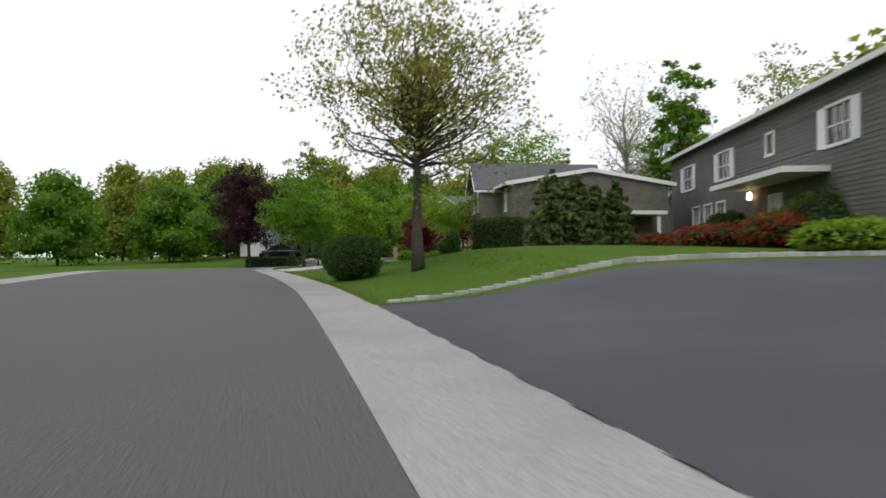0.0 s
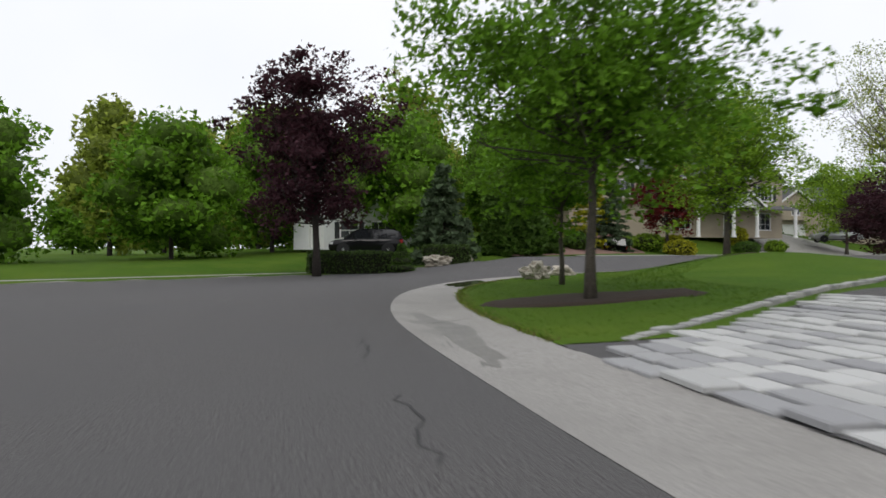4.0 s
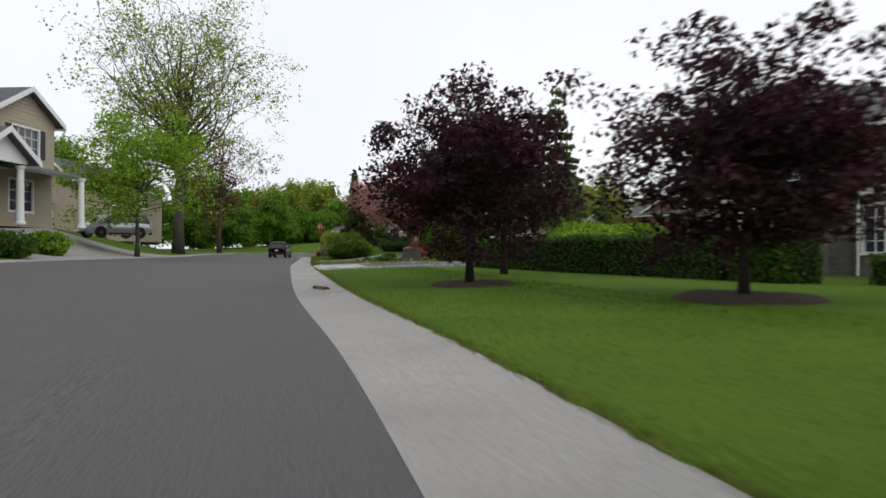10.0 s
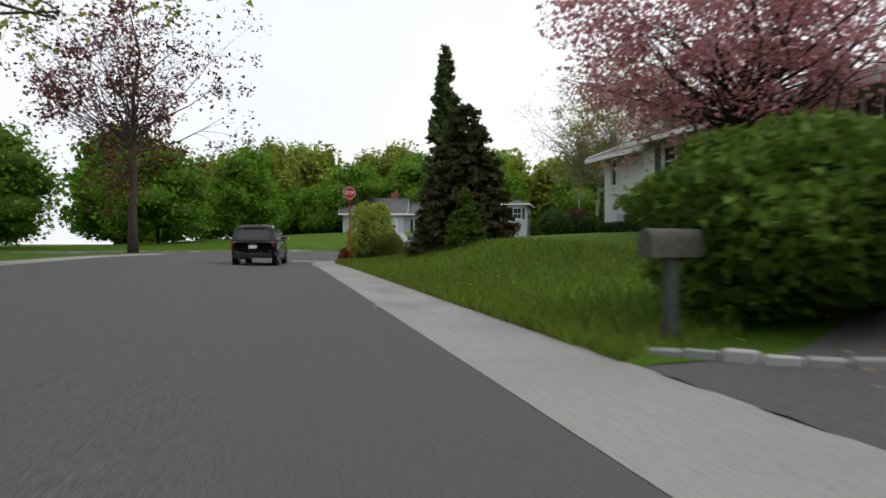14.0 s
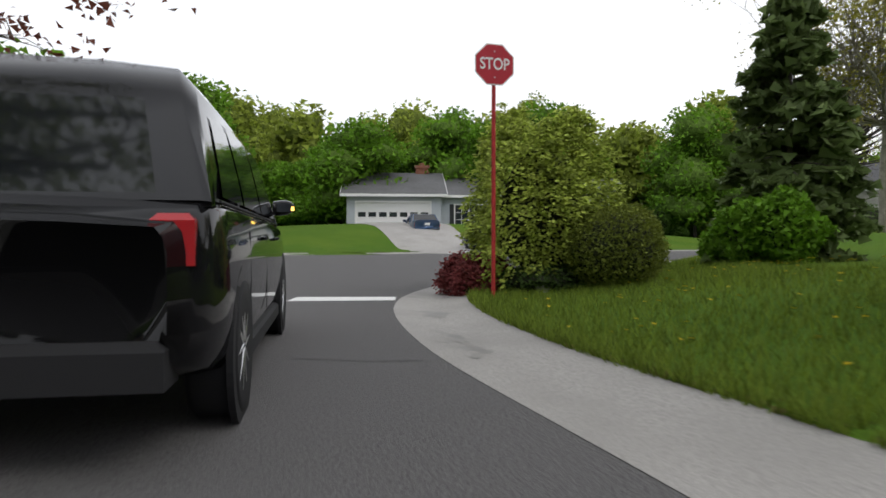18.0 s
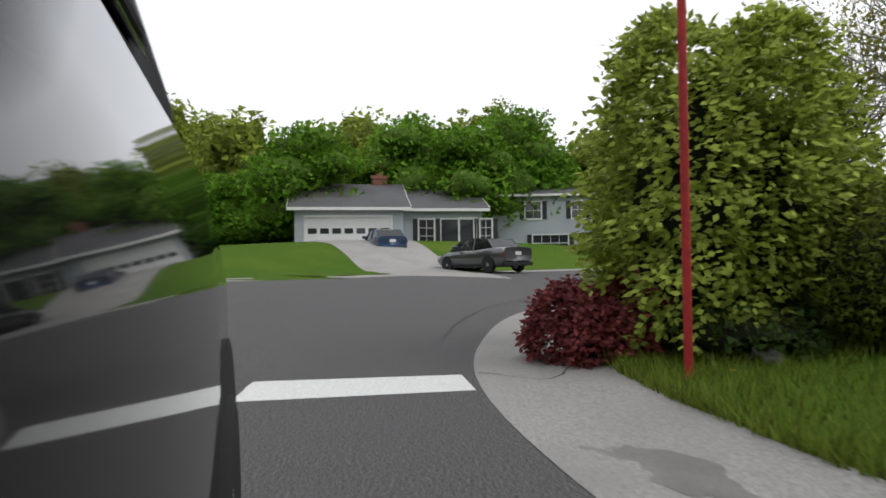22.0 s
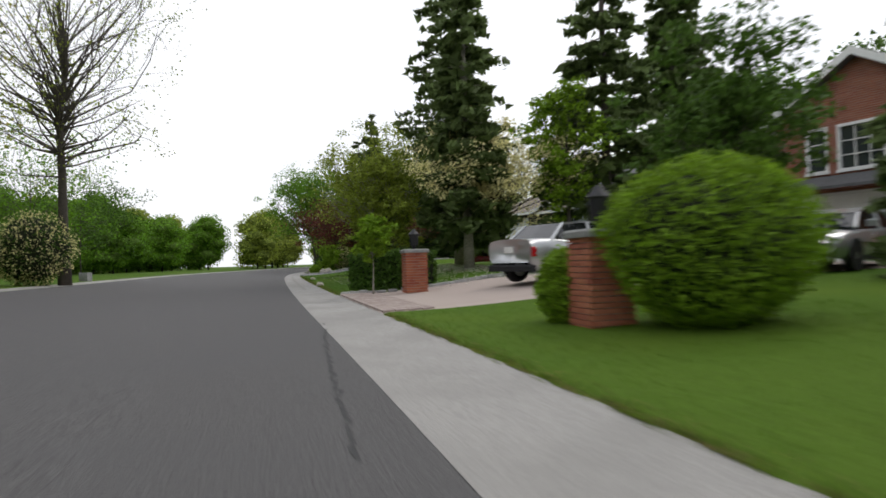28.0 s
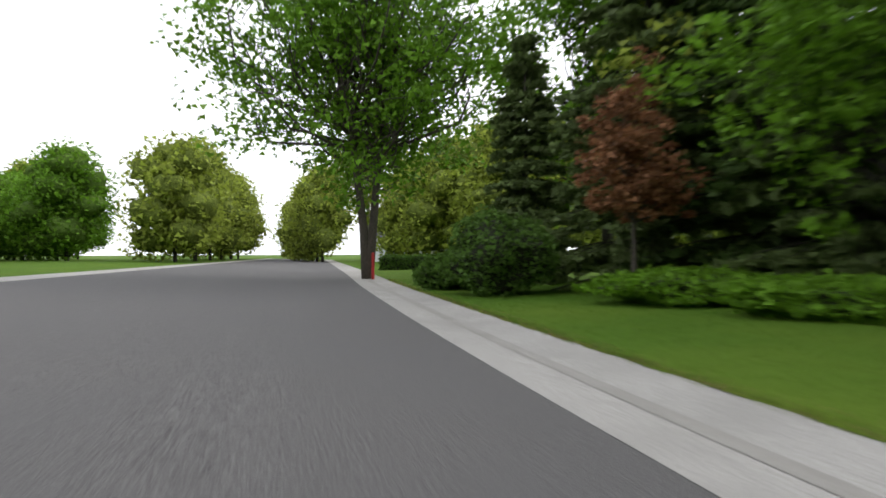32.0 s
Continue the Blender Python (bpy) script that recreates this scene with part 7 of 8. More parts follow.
# ---- third street: hydrant, red brick house, drives ----
hx, hy = 112.64, 80.74
hyd = thing("fire_hydrant", "red fire hydrant with orange bonnet", "fire hydrant", hx, hy, ground(hx, hy) - 0.03, ROAD_3)
part("barrel", Build().lathe([(0.17, 0), (0.17, 0.05), (0.115, 0.06), (0.11, 0.3), (0.115, 0.52), (0.15, 0.53), (0.15, 0.57)], 18), HYDRANT_RED, hyd)
part("bonnet", Build().lathe([(0.15, 0.57), (0.145, 0.6), (0.12, 0.68), (0.06, 0.73), (0.03, 0.74), (0.03, 0.78)], 18), HYDRANT_ORANGE, hyd, "orange domed bonnet")
for k, (w, r) in enumerate(((0, 0.06), (180, 0.06), (-90, 0.085))):
    nz = part("nozzle", Build().lathe([(r * 0.85, 0.0), (r * 0.85, 0.13), (r, 0.13), (r, 0.18), (r * 0.4, 0.19), (r * 0.4, 0.22)], 12), HYDRANT_RED, hyd)
    nz.matrix_basis = Matrix.Translation((0, 0, 0.42)) @ pose(0, 0, 0, 0, 90, w)
mk = thing("hydrant_marker", "thin marker post with a red flag plate", "marker", 112.30, 84.62, ground(112.30, 84.62), ROAD_3)
part("rod", Build().tube([(0, 0, -0.05), (0, 0, 1.0), (0.02, 0, 1.6)], [0.014, 0.012, 0.01], 6), IRON, mk)
part("flag", Build().box(-0.06, -0.004, 0.95, 0.06, 0.004, 1.65), SIGN_RED, mk)
sk = new("wooden_stake", Build().box(-0.035, -0.02, -0.05, 0.035, 0.02, 0.38, 0.01).mesh("wooden_stake", WOOD_CUT))
sk.matrix_basis = pose(111.22, 78.77, ground(111.22, 78.77), 0, 0, 10)
tagged(sk, "short pale wooden stake in the grass", "stake")
for k, (x, y, w, h) in enumerate(((110.83, 81.73, 2.1, 2.3), (108.34, 80.27, 2.6, 2.5), (109.37, 79.05, 2.0, 1.8))):
    bush(x, y, w, h, "large dense arborvitae clump, green above and dark below", NEEDLE_FRESH if k < 2 else YEW, leaves=9000, size=0.07, seed=370 + k, rough=0.22)
HI, wi = house_at(119.2, 49.3, 104.95, 61.84, "two-storey red brick house with white gables and portico", z=0.55)
block(HI, 0, 6.0, -0.4, 8, 0, 5.0, BRICK_RED, "front", 1.7, None, [("garage", 3.0, 0.05, 4.6, 2.2), ("window", 3.0, 3.1, 1.4, 1.4, (3, 3)), ("window", 1.5, 3.1, 0.6, 1.4, (1, 3)), ("window", 4.5, 3.1, 0.6, 1.4, (1, 3))])
b = Build()
slab(b, [(-0.4, -1.2, 2.55), (6.2, -1.2, 2.55), (6.2, -0.4, 2.95), (-0.4, -0.4, 2.95)], [(-0.4, -1.2, 2.45), (6.2, -1.2, 2.45), (6.2, -0.4, 2.85), (-0.4, -0.4, 2.85)])
part("canopy", b, ROOF, HI)
block(HI, 6.0, wi, 0.5, 9, 0, 5.2, BRICK_RED, "side", 2.2, None, [("window", 12.4, 0.9, 0.9, 1.6, (2, 3)), ("door", 11.5, 0.2, 1.1, 2.2)])
block(HI, 6.3, 11.2, -0.5, 8, 0, 5.2, BRICK_RED, "front", 1.6, None, [("window", 7.5, 3.2, 1.1, 1.4, (2, 3)), ("window", 9.9, 3.2, 1.2, 1.5, (2, 3)), ("window", 7.4, 0.8, 0.6, 1.3, (1, 3)), ("window", 8.75, 0.8, 1.4, 1.3, (4, 3)), ("window", 10.1, 0.8, 0.6, 1.3, (1, 3))])
block(HI, 13.0, wi + 0.4, -0.9, 8, 0, 5.4, BRICK_RED, "front", 2.1, None, [("window", 15.0, 3.3, 1.5, 1.5, (2, 2)), ("window", 17.4, 3.3, 1.1, 1.5, (2, 2)), ("window", 15.6, 0.8, 1.6, 1.4, (3, 3))])
for u, z in ((8.75, 5.75), (16.1, 6.2)):
    part("oval_panel", Build().lathe([(0.01, 0), (0.24, 0.005), (0.22, 0.05), (0.01, 0.06)], 20), WHITE, HI).matrix_basis = pose(u, -0.53 if u < 10 else -0.93, z, 90, 0, 0)
block(HI, 10.5, 13.1, -2.6, -0.4, 2.75, 2.95, WHITE, "front", 1.2, None, eave=0.25)
for u in (10.8, 12.8):
    column(HI, u, -2.3, 0.1, 2.75, 0.19, True)
part("step", Build().box(10.4, -2.9, -0.6, 13.2, 0, 0.12), CONCRETE, HI)
part("downpipe", Build().tube([(12.95, -0.6, 0.1), (12.95, -0.6, 5.2)], [0.05, 0.05], 8), IRON, HI)
hedge(115.1, 57.2, 108.9, 62.7, 1.0, 0.7, "low clipped hedge before the brick house", GREEN_DEEP, 7000, 0.06, 380)
tree(116.08, 73.12, 5.38, 1.78, "clump of slender birches in young leaf", GREEN, BARK_PALE, 0.12, 0.012, 80, 9500, 0.06, "oval", 381, 0.22, stems=6, name="birch_clump")
mulch_bed(115.84, 74.10, 2.4, 1.6, "dark mulch bed under the birches")
for k in range(9):
    x, y = 115.65, 74.88
    bush(x + 0.55 * (k - 4) * 0.6, y - 0.55 * (k - 4) * 0.35 + 0.4 * (k % 2), 0.8, 0.5, "low loose green perennial", GREEN_FRESH, leaves=700, size=0.07, seed=383 + k, rough=0.35)
for k, (x, y, w, h, m) in enumerate(((121.73, 68.02, 2.25, 1.95, GREEN_FRESH), (123.50, 67.35, 0.8, 1.0, GREEN_FRESH), )):
    bush(x, y, w, h, "large clipped round box bush beside the drive", m, leaves=9000 if k == 0 else 5200, size=0.045, seed=400 + k, rough=0.12)
hedge(132.78, 56.21, 129.83, 58.00, 1.1, 1.2, "clipped dark green hedge", GREEN_DEEP, 8000, 0.06, 405)
for k, (x, y) in enumerate(((123.01, 67.79), (129.26, 59.71))):
    pr = thing("brick_pier", "short red brick pier with a stone cap", "pier", x, y, ground(x, y) - 0.05, ROAD_3)
    bk = Build().box(-0.1, -0.045, -0.03, 0.1, 0.045, 0.03, 0.006).mesh("brick", PIER_BRICK)
    part("mortar_core", Build().box(-0.26, -0.26, 0, 0.26, 0.26, 1.15), CONCRETE, pr)
    for c in range(16):
        for sd in range(4):
            for j in range(3):
                o = new("brick", bk)
                o.parent = pr
                off = -0.215 + 0.215 * j + (0.05 if c % 2 else -0.05)
                o.matrix_basis = Matrix.Rotation(sd * math.pi / 2, 4, "Z") @ Matrix.Translation((max(-0.2, min(0.2, off)), -0.245, 0.04 + c * 0.072))
    part("cap", Build().box(-0.34, -0.34, 1.15, 0.34, 0.34, 1.25, 0.03), STONE_GREY, pr)
    part("lantern", Build().lathe([(0.05, 1.25), (0.05, 1.32), (0.11, 1.36), (0.13, 1.62), (0.16, 1.65), (0.03, 1.8)], 8), IRON, pr)
for k, (x, y, top, r) in enumerate(((131.89, 48.10, 15.45, 2.11), (126.30, 43.85, 19.42, 3.13), (123.26, 40.56, 18.99, 2.60), (122.99, 39.91, 16.60, 3.49), (152.30, 18.90, 16.00, 2.40))):
    conifer(x, y, top, r, "tall dark spruce with drooping branches", NEEDLE, BARK_PALE if k == 0 else BARK, whorls=26, arms=9, size=0.3, seed=410 + k, per=36, power=0.75, base=0.12)
conifer(134.06, 43.37, 21.10, 3.46, "tall spruce with a bare grey trunk", NEEDLE, BARK_PALE, whorls=24, arms=8, size=0.26, seed=416, per=34, power=0.6, base=0.25)
tree(130.96, 46.40, 7.35, 3.24, "white-flowering dogwood tree", WHITE_BLOSSOM, BARK_DARK, 0.15, 0.016, 70, 8500, 0.075, "spread", 421, 0.2, name="dogwood")
tree(130.40, 59.98, 2.39, 0.51, "small bright green tree by the hedge", GREEN_FRESH, BARK_PALE, 0.4, 0.012, 26, 2200, 0.07, "oval", 422, 0.25)
tree(136.45, 47.58, 6.27, 1.64, "yellow-green broadleaf tree", GREEN_PALE, BARK, 0.2, 0.014, 46, 4200, 0.11, "oval", 423, 0.22)
tree(127.70, 46.16, 9.28, 2.05, "fresh green tree behind the drive", GREEN_FRESH, BARK, 0.3, 0.014, 40, 4200, 0.12, "oval", 424, 0.22)
tree(120.11, 43.05, 9.80, 2.31, "tall fresh green tree behind the house", GREEN, BARK, 0.3, 0.014, 50, 4800, 0.13, "oval", 425, 0.22)
HJ, wj = house_at(130.06, 31.90, 122.13, 31.79, "low blue-grey house behind the trees", z=1.95)
block(HJ, 0, wj, 0, 7, 0, 3.0, SIDING_BLUE, "side", 1.9, 0.2, [("window", 1.6, 0.9, 0.8, 1.3, (2, 2), 0.3), ("window", wj * 0.6, 0.9, 1.4, 1.2, (2, 2)), ("window", wj * 0.85, 2.0, 0.7, 0.9, (1, 1))])
tree(137.38, 46.50, 7.76, 2.94, "dogwood with fading blossom and yellow-green leaves", GREEN_PALE, BARK_PALE, 0.2, 0.02, 80, 9000, 0.075, "oval", 431, 0.2, name="dogwood")
tree(142.88, 38.38, 4.59, 3.87, "wide red-brown japanese maple, umbrella shaped", COPPER, BARK_DARK, 0.32, 0.024, 90, 12000, 0.07, "spread", 432, 0.16, name="japanese_maple", limb_r=0.5)
HK, wk = house_at(138.85, 22.02, 131.07, 28.60, "low dark house with white garage and tan roof", z=1.94)
block(HK, 0, 5.2, 0, 8, 0, 2.7, SIDING_DARK, "side", 1.6, 0.2, [("garage", 2.6, 0.05, 4.3, 2.1)], roof_mat=ROOF_TAN)
block(HK, 5.2, wk, 0.8, 8, 0, 2.7, SIDING_DARK, "side", 1.6, 0.2, [("window", 9.0, 0.9, 1.6, 1.2, (4, 2), 0.3, 0.07, WHITE), ("door", 6.4, 0.05, 1.0, 2.1, SHUTTER), ("window", 13, 0.9, 1.4, 1.2, (2, 2))], roof_mat=ROOF_TAN)
for k in range(11):
    a0, a1 = np.array([139.17, 25.38]), np.array([131.71, 30.47])
    p = a0 + (a1 - a0) * k / 10
    bush(p[0], p[1], 1.0, 0.5, "low shrub with red young leaves", RED_LEAF, leaves=700, size=0.06, seed=440 + k, rough=0.2)
boulder(136.98, 52.40, 0.34, 0.26, 0.2, "small pale rock on the lawn", STONE, 451)
boulder(143.38, 43.22, 0.34, 0.26, 0.18, "small pale rock on the lawn", STONE, 452)
boulder(154.45, 24.35, 1.25, 0.5, 0.42, "long pale stone block beside the drive", STONE, 453, ROAD_3 + 70, rough=0.15)
boulder(160.60, 17.70, 0.42, 0.36, 0.46, "small pale stone by the gutter", STONE, 454)
boulder(161.90, 15.30, 0.3, 0.24, 0.32, "small upright pale stone", STONE, 455)
for k, (x, y, w, h, lf) in enumerate(((155.9, 23.7, 1.1, 0.8, GREEN_FRESH), (155.3, 22.7, 1.5, 1.2, GREEN_FRESH), (154.11, 22.17, 1.6, 2.4, WHITE_BLOSSOM), (154.08, 21.13, 1.6, 2.6, GREEN_FRESH),
                                      (157.6, 14.6, 2.2, 0.8, GREEN_DEEP), (160.0, 10.6, 3.2, 2.4, GREEN), (155.6, 15.4, 3.0, 1.1, GREEN_DEEP), (170.66, 0.84, 1.8, 1.0, GREEN_DEEP), (168.44, 2.75, 2.4, 1.8, GREEN_DEEP),
                                      (164.6, 5.00, 3.0, 0.55, GREEN), (163.0, 7.2, 2.4, 0.5, GREEN), (152.54, 20.51, 3.6, 1.0, GREEN_DEEP), (149.34, 20.38, 3.6, 1.0, GREEN_DEEP))):
    bush(x, y, w, h, "lilac bush in pale bloom" if lf is WHITE_BLOSSOM else "loose green shrub at the wood's edge", GREEN_DEEP if lf is WHITE_BLOSSOM else lf, leaves=3200, size=0.075, seed=460 + k, rough=0.35,
         blooms=WHITE_BLOSSOM if lf is WHITE_BLOSSOM else None)
for k, (x, y, top, r) in enumerate(((149.00, 13.60, 17.5, 3.0), (143.60, 11.20, 15.0, 2.8), (157.30, 12.60, 14.97, 2.46), (154.30, 15.60, 13.16, 2.33), (153.09, 18.05, 11.95, 2.27), (150.35, 17.02, 11.23, 2.44), (147.28, 14.81, 11.36, 2.56),
                                    (156.4, 9.6, 10.99, 2.27), (165.26, 1.21, 10.85, 2.18), (163.13, 2.63, 10.63, 2.22), (161.83, 4.31, 9.14, 2.07), (168.68, -1.89, 7.65, 1.30))):
    conifer(x, y, top, r, "tall dark spruce at the wood's edge", NEEDLE if k % 3 else YEW, BARK_DARK, whorls=26, arms=10, size=0.13, seed=480 + k, per=110, power=0.55, base=0.05)
for k, (x, y, top, r, lf, sh) in enumerate(((154.75, 23.0, 3.7, 1.15, GREEN_FRESH, "oval"), (159.2, 11.6, 6.6, 2.8, GREEN, "spread"), (161.9, 6.2, 5.4, 2.4, GREEN, "spread"), (158.6, 6.4, 15.5, 3.8, GREEN, "oval"),
                                            (162.6, 0.2, 15.0, 3.8, GREEN_PALE, "oval"), (153.2, 11.4, 16.0, 4.0, GREEN_PALE, "oval"), (166.6, -4.5, 13.5, 3.4, GREEN, "oval"), (148.2, 8.0, 16.0, 4.0, GREEN, "oval"))):
    tree(x, y, top, r, "fresh green bushy tree beside the drive" if k == 0 else "leafy broadleaf tree at the wood's edge", lf, BARK_DARK, 0.1 if k == 0 else 0.16, 0.014, 60, 5200, 0.1 if k < 3 else 0.16, sh, 520 + k, 0.22)
tree(165.53, 4.44, 4.26, 0.92, "thin tree with rusty young leaves", RUST_LEAF, BARK, 0.3, 0.014, 40, 3000, 0.08, "oval", 495, 0.24)
tree(176.2, -7.6, 16.0, 6.4, "street maple with two forked stems", GREEN, BARK, 0.22, 0.021, 100, 16000, 0.16, "oval", 496, 0.2, stems=2)
tree(181.09, -18.43, 9.55, 2.14, "pale street tree farther down the road", GREEN_PALE, BARK_PALE, 0.3, 0.016, 40, 2600, 0.13, "oval", 497, 0.22)
HZ, wz = house_at(196.1, -51.9, 187.4, -48.4, "white house far down the street", )
block(HZ, 0, wz, 0, 7, 0, 2.6, SIDING_WHITE, "side", 1.4, 0.2, [("window", wz * 0.4, 0.8, 1.6, 1.0, (3, 1)), ("window", wz * 0.75, 0.8, 1.2, 1.0, (2, 1))])
hedge(179.93, -18.24, 175.93, -17.42, 1.0, 0.8, "low hedge down the street", GREEN_DEEP, 2500, 0.09, 498)
rp = new("red_post", Build().tube([(0, 0, -0.05), (0, 0, 1.0), (0, 0, 1.05)], [0.06, 0.06, 0.02], 8).mesh("red_post", POST_RED))
rp.matrix_basis = pose(175.69, -7.00, ground(175.69, -7.00), 0, 0, 0)
tagged(rp, "short red post by the drive", "post")


# ---- cars ----
def loft(sections, mat, name, smooth=True):
    """A skin over rings of equal count along x."""
    b = Build()
    n = len(sections[0])
    for s in sections:
        b.v += [tuple(p) for p in s]
    for i in range(len(sections) - 1):
        for k in range(n - 1):
            q = i * n
            b.f.append((q + k, q + n + k, q + n + k + 1, q + k + 1))
    b.f.append(tuple(range(n - 1, -1, -1)))
    b.f.append(tuple(range((len(sections) - 1) * n, len(sections) * n)))
    return b.mesh(name, mat, smooth)


def car(x, y, rz, paint, label, kind="sedan", z=None, name="car"):
    """A parked car, nose along +x, standing on its wheels: body, glass, wheels, lamps, mirrors."""
    L, W, Hh, clear = dict(sedan=(4.7, 1.82, 1.45, 0.2), suv=(4.8, 1.92, 1.72, 0.24))[kind]
    z0 = (ground(x, y) if z is None else z)
    ob = thing(name, label, "car", x, y, z0 + 0.02, rz)
    belt = 0.66 * Hh if kind == "sedan" else 0.63 * Hh
    hood = 0.60 * Hh
    if kind == "sedan":
        prof = [(-2.35, 0.52, 0.70), (-2.3, 0.40, 0.66), (-2.1, 0.27, 0.70), (-1.6, 0.22, 0.715), (-0.5, 0.2, belt / Hh), (0.6, 0.2, 0.645), (1.25, 0.22, 0.63), (1.9, 0.25, 0.57), (2.22, 0.3, 0.5), (2.35, 0.42, 0.42)]
        cab = [(-1.75, 0.0), (-1.2, 0.9), (-0.6, 1.0), (0.2, 0.98), (0.75, 0.72), (1.3, 0.0)]
    else:
        prof = [(-2.4, 0.45, 0.60), (-2.35, 0.34, 0.63), (-2.0, 0.26, 0.64), (-1.2, 0.24, 0.64), (0.0, 0.23, belt / Hh), (0.9, 0.24, 0.625), (1.4, 0.25, 0.61), (2.0, 0.28, 0.57), (2.3, 0.33, 0.5), (2.4, 0.45, 0.42)]
        cab = [(-2.28, 0.0), (-2.05, 0.78), (-1.7, 0.97), (-0.6, 1.0), (0.4, 0.96), (0.85, 0.7), (1.4, 0.0)]
    k = L / 4.7
    secs = []
    for px, lo, hi in prof:
        px *= k
        end = abs(px) / (L / 2)
        hw = W / 2 * (1 - 0.13 * max(0, end - 0.7) / 0.3)
        zb, zt = (clear + 0.02 if 0 else lo * 0.9), hi * Hh
        mid = zb + (zt - zb) * 0.55
        ring = [(px, -hw * 0.86, zb), (px, -hw * 0.97, zb + 0.1), (px, -hw, mid), (px, -hw * 0.975, zt - 0.1), (px, -hw * 0.90, zt - 0.02), (px, -hw * 0.5, zt + 0.02), (px, 0, zt + 0.03)]
        secs.append(ring + [(a, -c, d) for a, c, d in ring[-2::-1]])
    part("body", loft(secs, paint, "body"), None, ob)
    gsec, rsec = [], []
    for px, f in cab:
        px *= k
        zt = belt + (Hh - belt) * f
        hb, ht = W / 2 * 0.885, W / 2 * (0.885 - 0.17 * f)
        gsec.append([(px, -hb, belt - 0.04), (px, -ht, zt), (px, 0, zt + 0.015), (px, ht, zt), (px, hb, belt - 0.04)])
    part("glasshouse", loft(gsec, CAR_GLASS, "glasshouse", False), None, ob, "dark tinted windows")
    top = [c for c in cab if c[1] >= 0.7]
    b = Build()
    for i in range(len(top) - 1):
        (xa, fa), (xb, fb) = top[i], top[i + 1]
        za, zb2 = belt + (Hh - belt) * fa + 0.018, belt + (Hh - belt) * fb + 0.018
        wa, wb2 = W / 2 * (0.9 - 0.17 * fa), W / 2 * (0.9 - 0.17 * fb)
        slab(b, [(xa * k, -wa, za), (xb * k, -wb2, zb2), (xb * k, wb2, zb2), (xa * k, wa, za)], [(xa * k, -wa, za - 0.05), (xb * k, -wb2, zb2 - 0.05), (xb * k, wb2, zb2 - 0.05), (xa * k, wa, za - 0.05)])
    part("roof", b, paint, ob)
    for s in (-1, 1):
        spots = [(cab[0][0], cab[1][0], cab[1][1]), (cab[-1][0], cab[-2][0], cab[-2][1]), (-0.35, -0.35, 0.97)]
        for xa, xb, f in spots:
            ht = W / 2 * (0.9 - 0.17 * f) + 0.005
            pil = Build()
            pil.tube([(xa * k, s * W / 2 * 0.895, belt - 0.02), (xb * k, s * ht, belt + (Hh - belt) * f)], [0.045, 0.04], 6)
            part("pillar", pil, paint, ob)
        mb = Build()
        mb.box(0.62 * k, s * W / 2 - 0.02 if s > 0 else -W / 2 - 0.2, belt + 0.02, 0.78 * k, s * W / 2 + 0.2 if s > 0 else -W / 2 + 0.02, belt + 0.19, 0.03)
        mirror = part("door_mirror", mb, paint, ob)
        gl = Build().box(0.615 * k, min(s * (W / 2 + 0.02), s * (W / 2 + 0.18)), belt + 0.045, 0.621 * k, max(s * (W / 2 + 0.02), s * (W / 2 + 0.18)), belt + 0.165)
        part("mirror_glass", gl, PANE, mirror)
        for hx in (-0.75, 0.35):
            part("door_handle", Build().box(hx * k - 0.09, s * W / 2 * 0.985 - 0.02, belt - 0.17, hx * k + 0.09, s * W / 2 * 0.985 + 0.025, belt - 0.13), CHROME if paint is not CAR_BLACK else paint, ob)
        lx = -L / 2
        part("tail_lamp", Build().box(lx + 0.03, s * W * 0.41 - 0.07, hood - 0.26, lx + 0.18, s * W * 0.41 + 0.06, hood - 0.02, 0.03), TAIL, ob, "red tail lamp")
        part("head_lamp", Build().box(L / 2 - 0.3, s * W * 0.40 - 0.14, 0.4 * Hh, L / 2 - 0.04, s * W * 0.40 + 0.1, 0.4 * Hh + 0.14, 0.03), HEADLAMP, ob)
        sill = Build().box(-1.0 * k, min(s * W * 0.49, s * W * 0.505), clear, 1.0 * k, max(s * W * 0.49, s * W * 0.505), clear + 0.1)
        part("sill_trim", sill, RUBBER, ob)
    part("number_plate", Build().box(-L / 2 - 0.012, -0.17, 0.5 * Hh - 0.02, -L / 2 + 0.02, 0.17, 0.5 * Hh + 0.13), LINE, ob)
    part("rear_bumper", Build().box(-L / 2 - 0.03, -W * 0.44, 0.26, -L / 2 + 0.15, W * 0.44, 0.42, 0.04), RUBBER, ob)
    wr = 0.33 if kind == "sedan" else 0.37
    tyre = Build().lathe([(wr * 0.62, -0.1), (wr * 0.9, -0.11), (wr, -0.07), (wr, 0.07), (wr * 0.9, 0.11), (wr * 0.62, 0.1)], 28, cap=False).mesh("tyre", RUBBER, True)
    rim = Build()
    rim.lathe([(wr * 0.64, -0.08), (wr * 0.6, 0.095), (wr * 0.55, 0.09), (wr * 0.52, 0.03)], 24)
    for j in range(7):
        w = 2 * math.pi * j / 7
        rim.tube([(0.03 * math.cos(w), 0.03 * math.sin(w), 0.09), (wr * 0.58 * math.cos(w), wr * 0.58 * math.sin(w), 0.085)], [0.035, 0.022], 5)
    rim = rim.mesh("rim", STEEL)
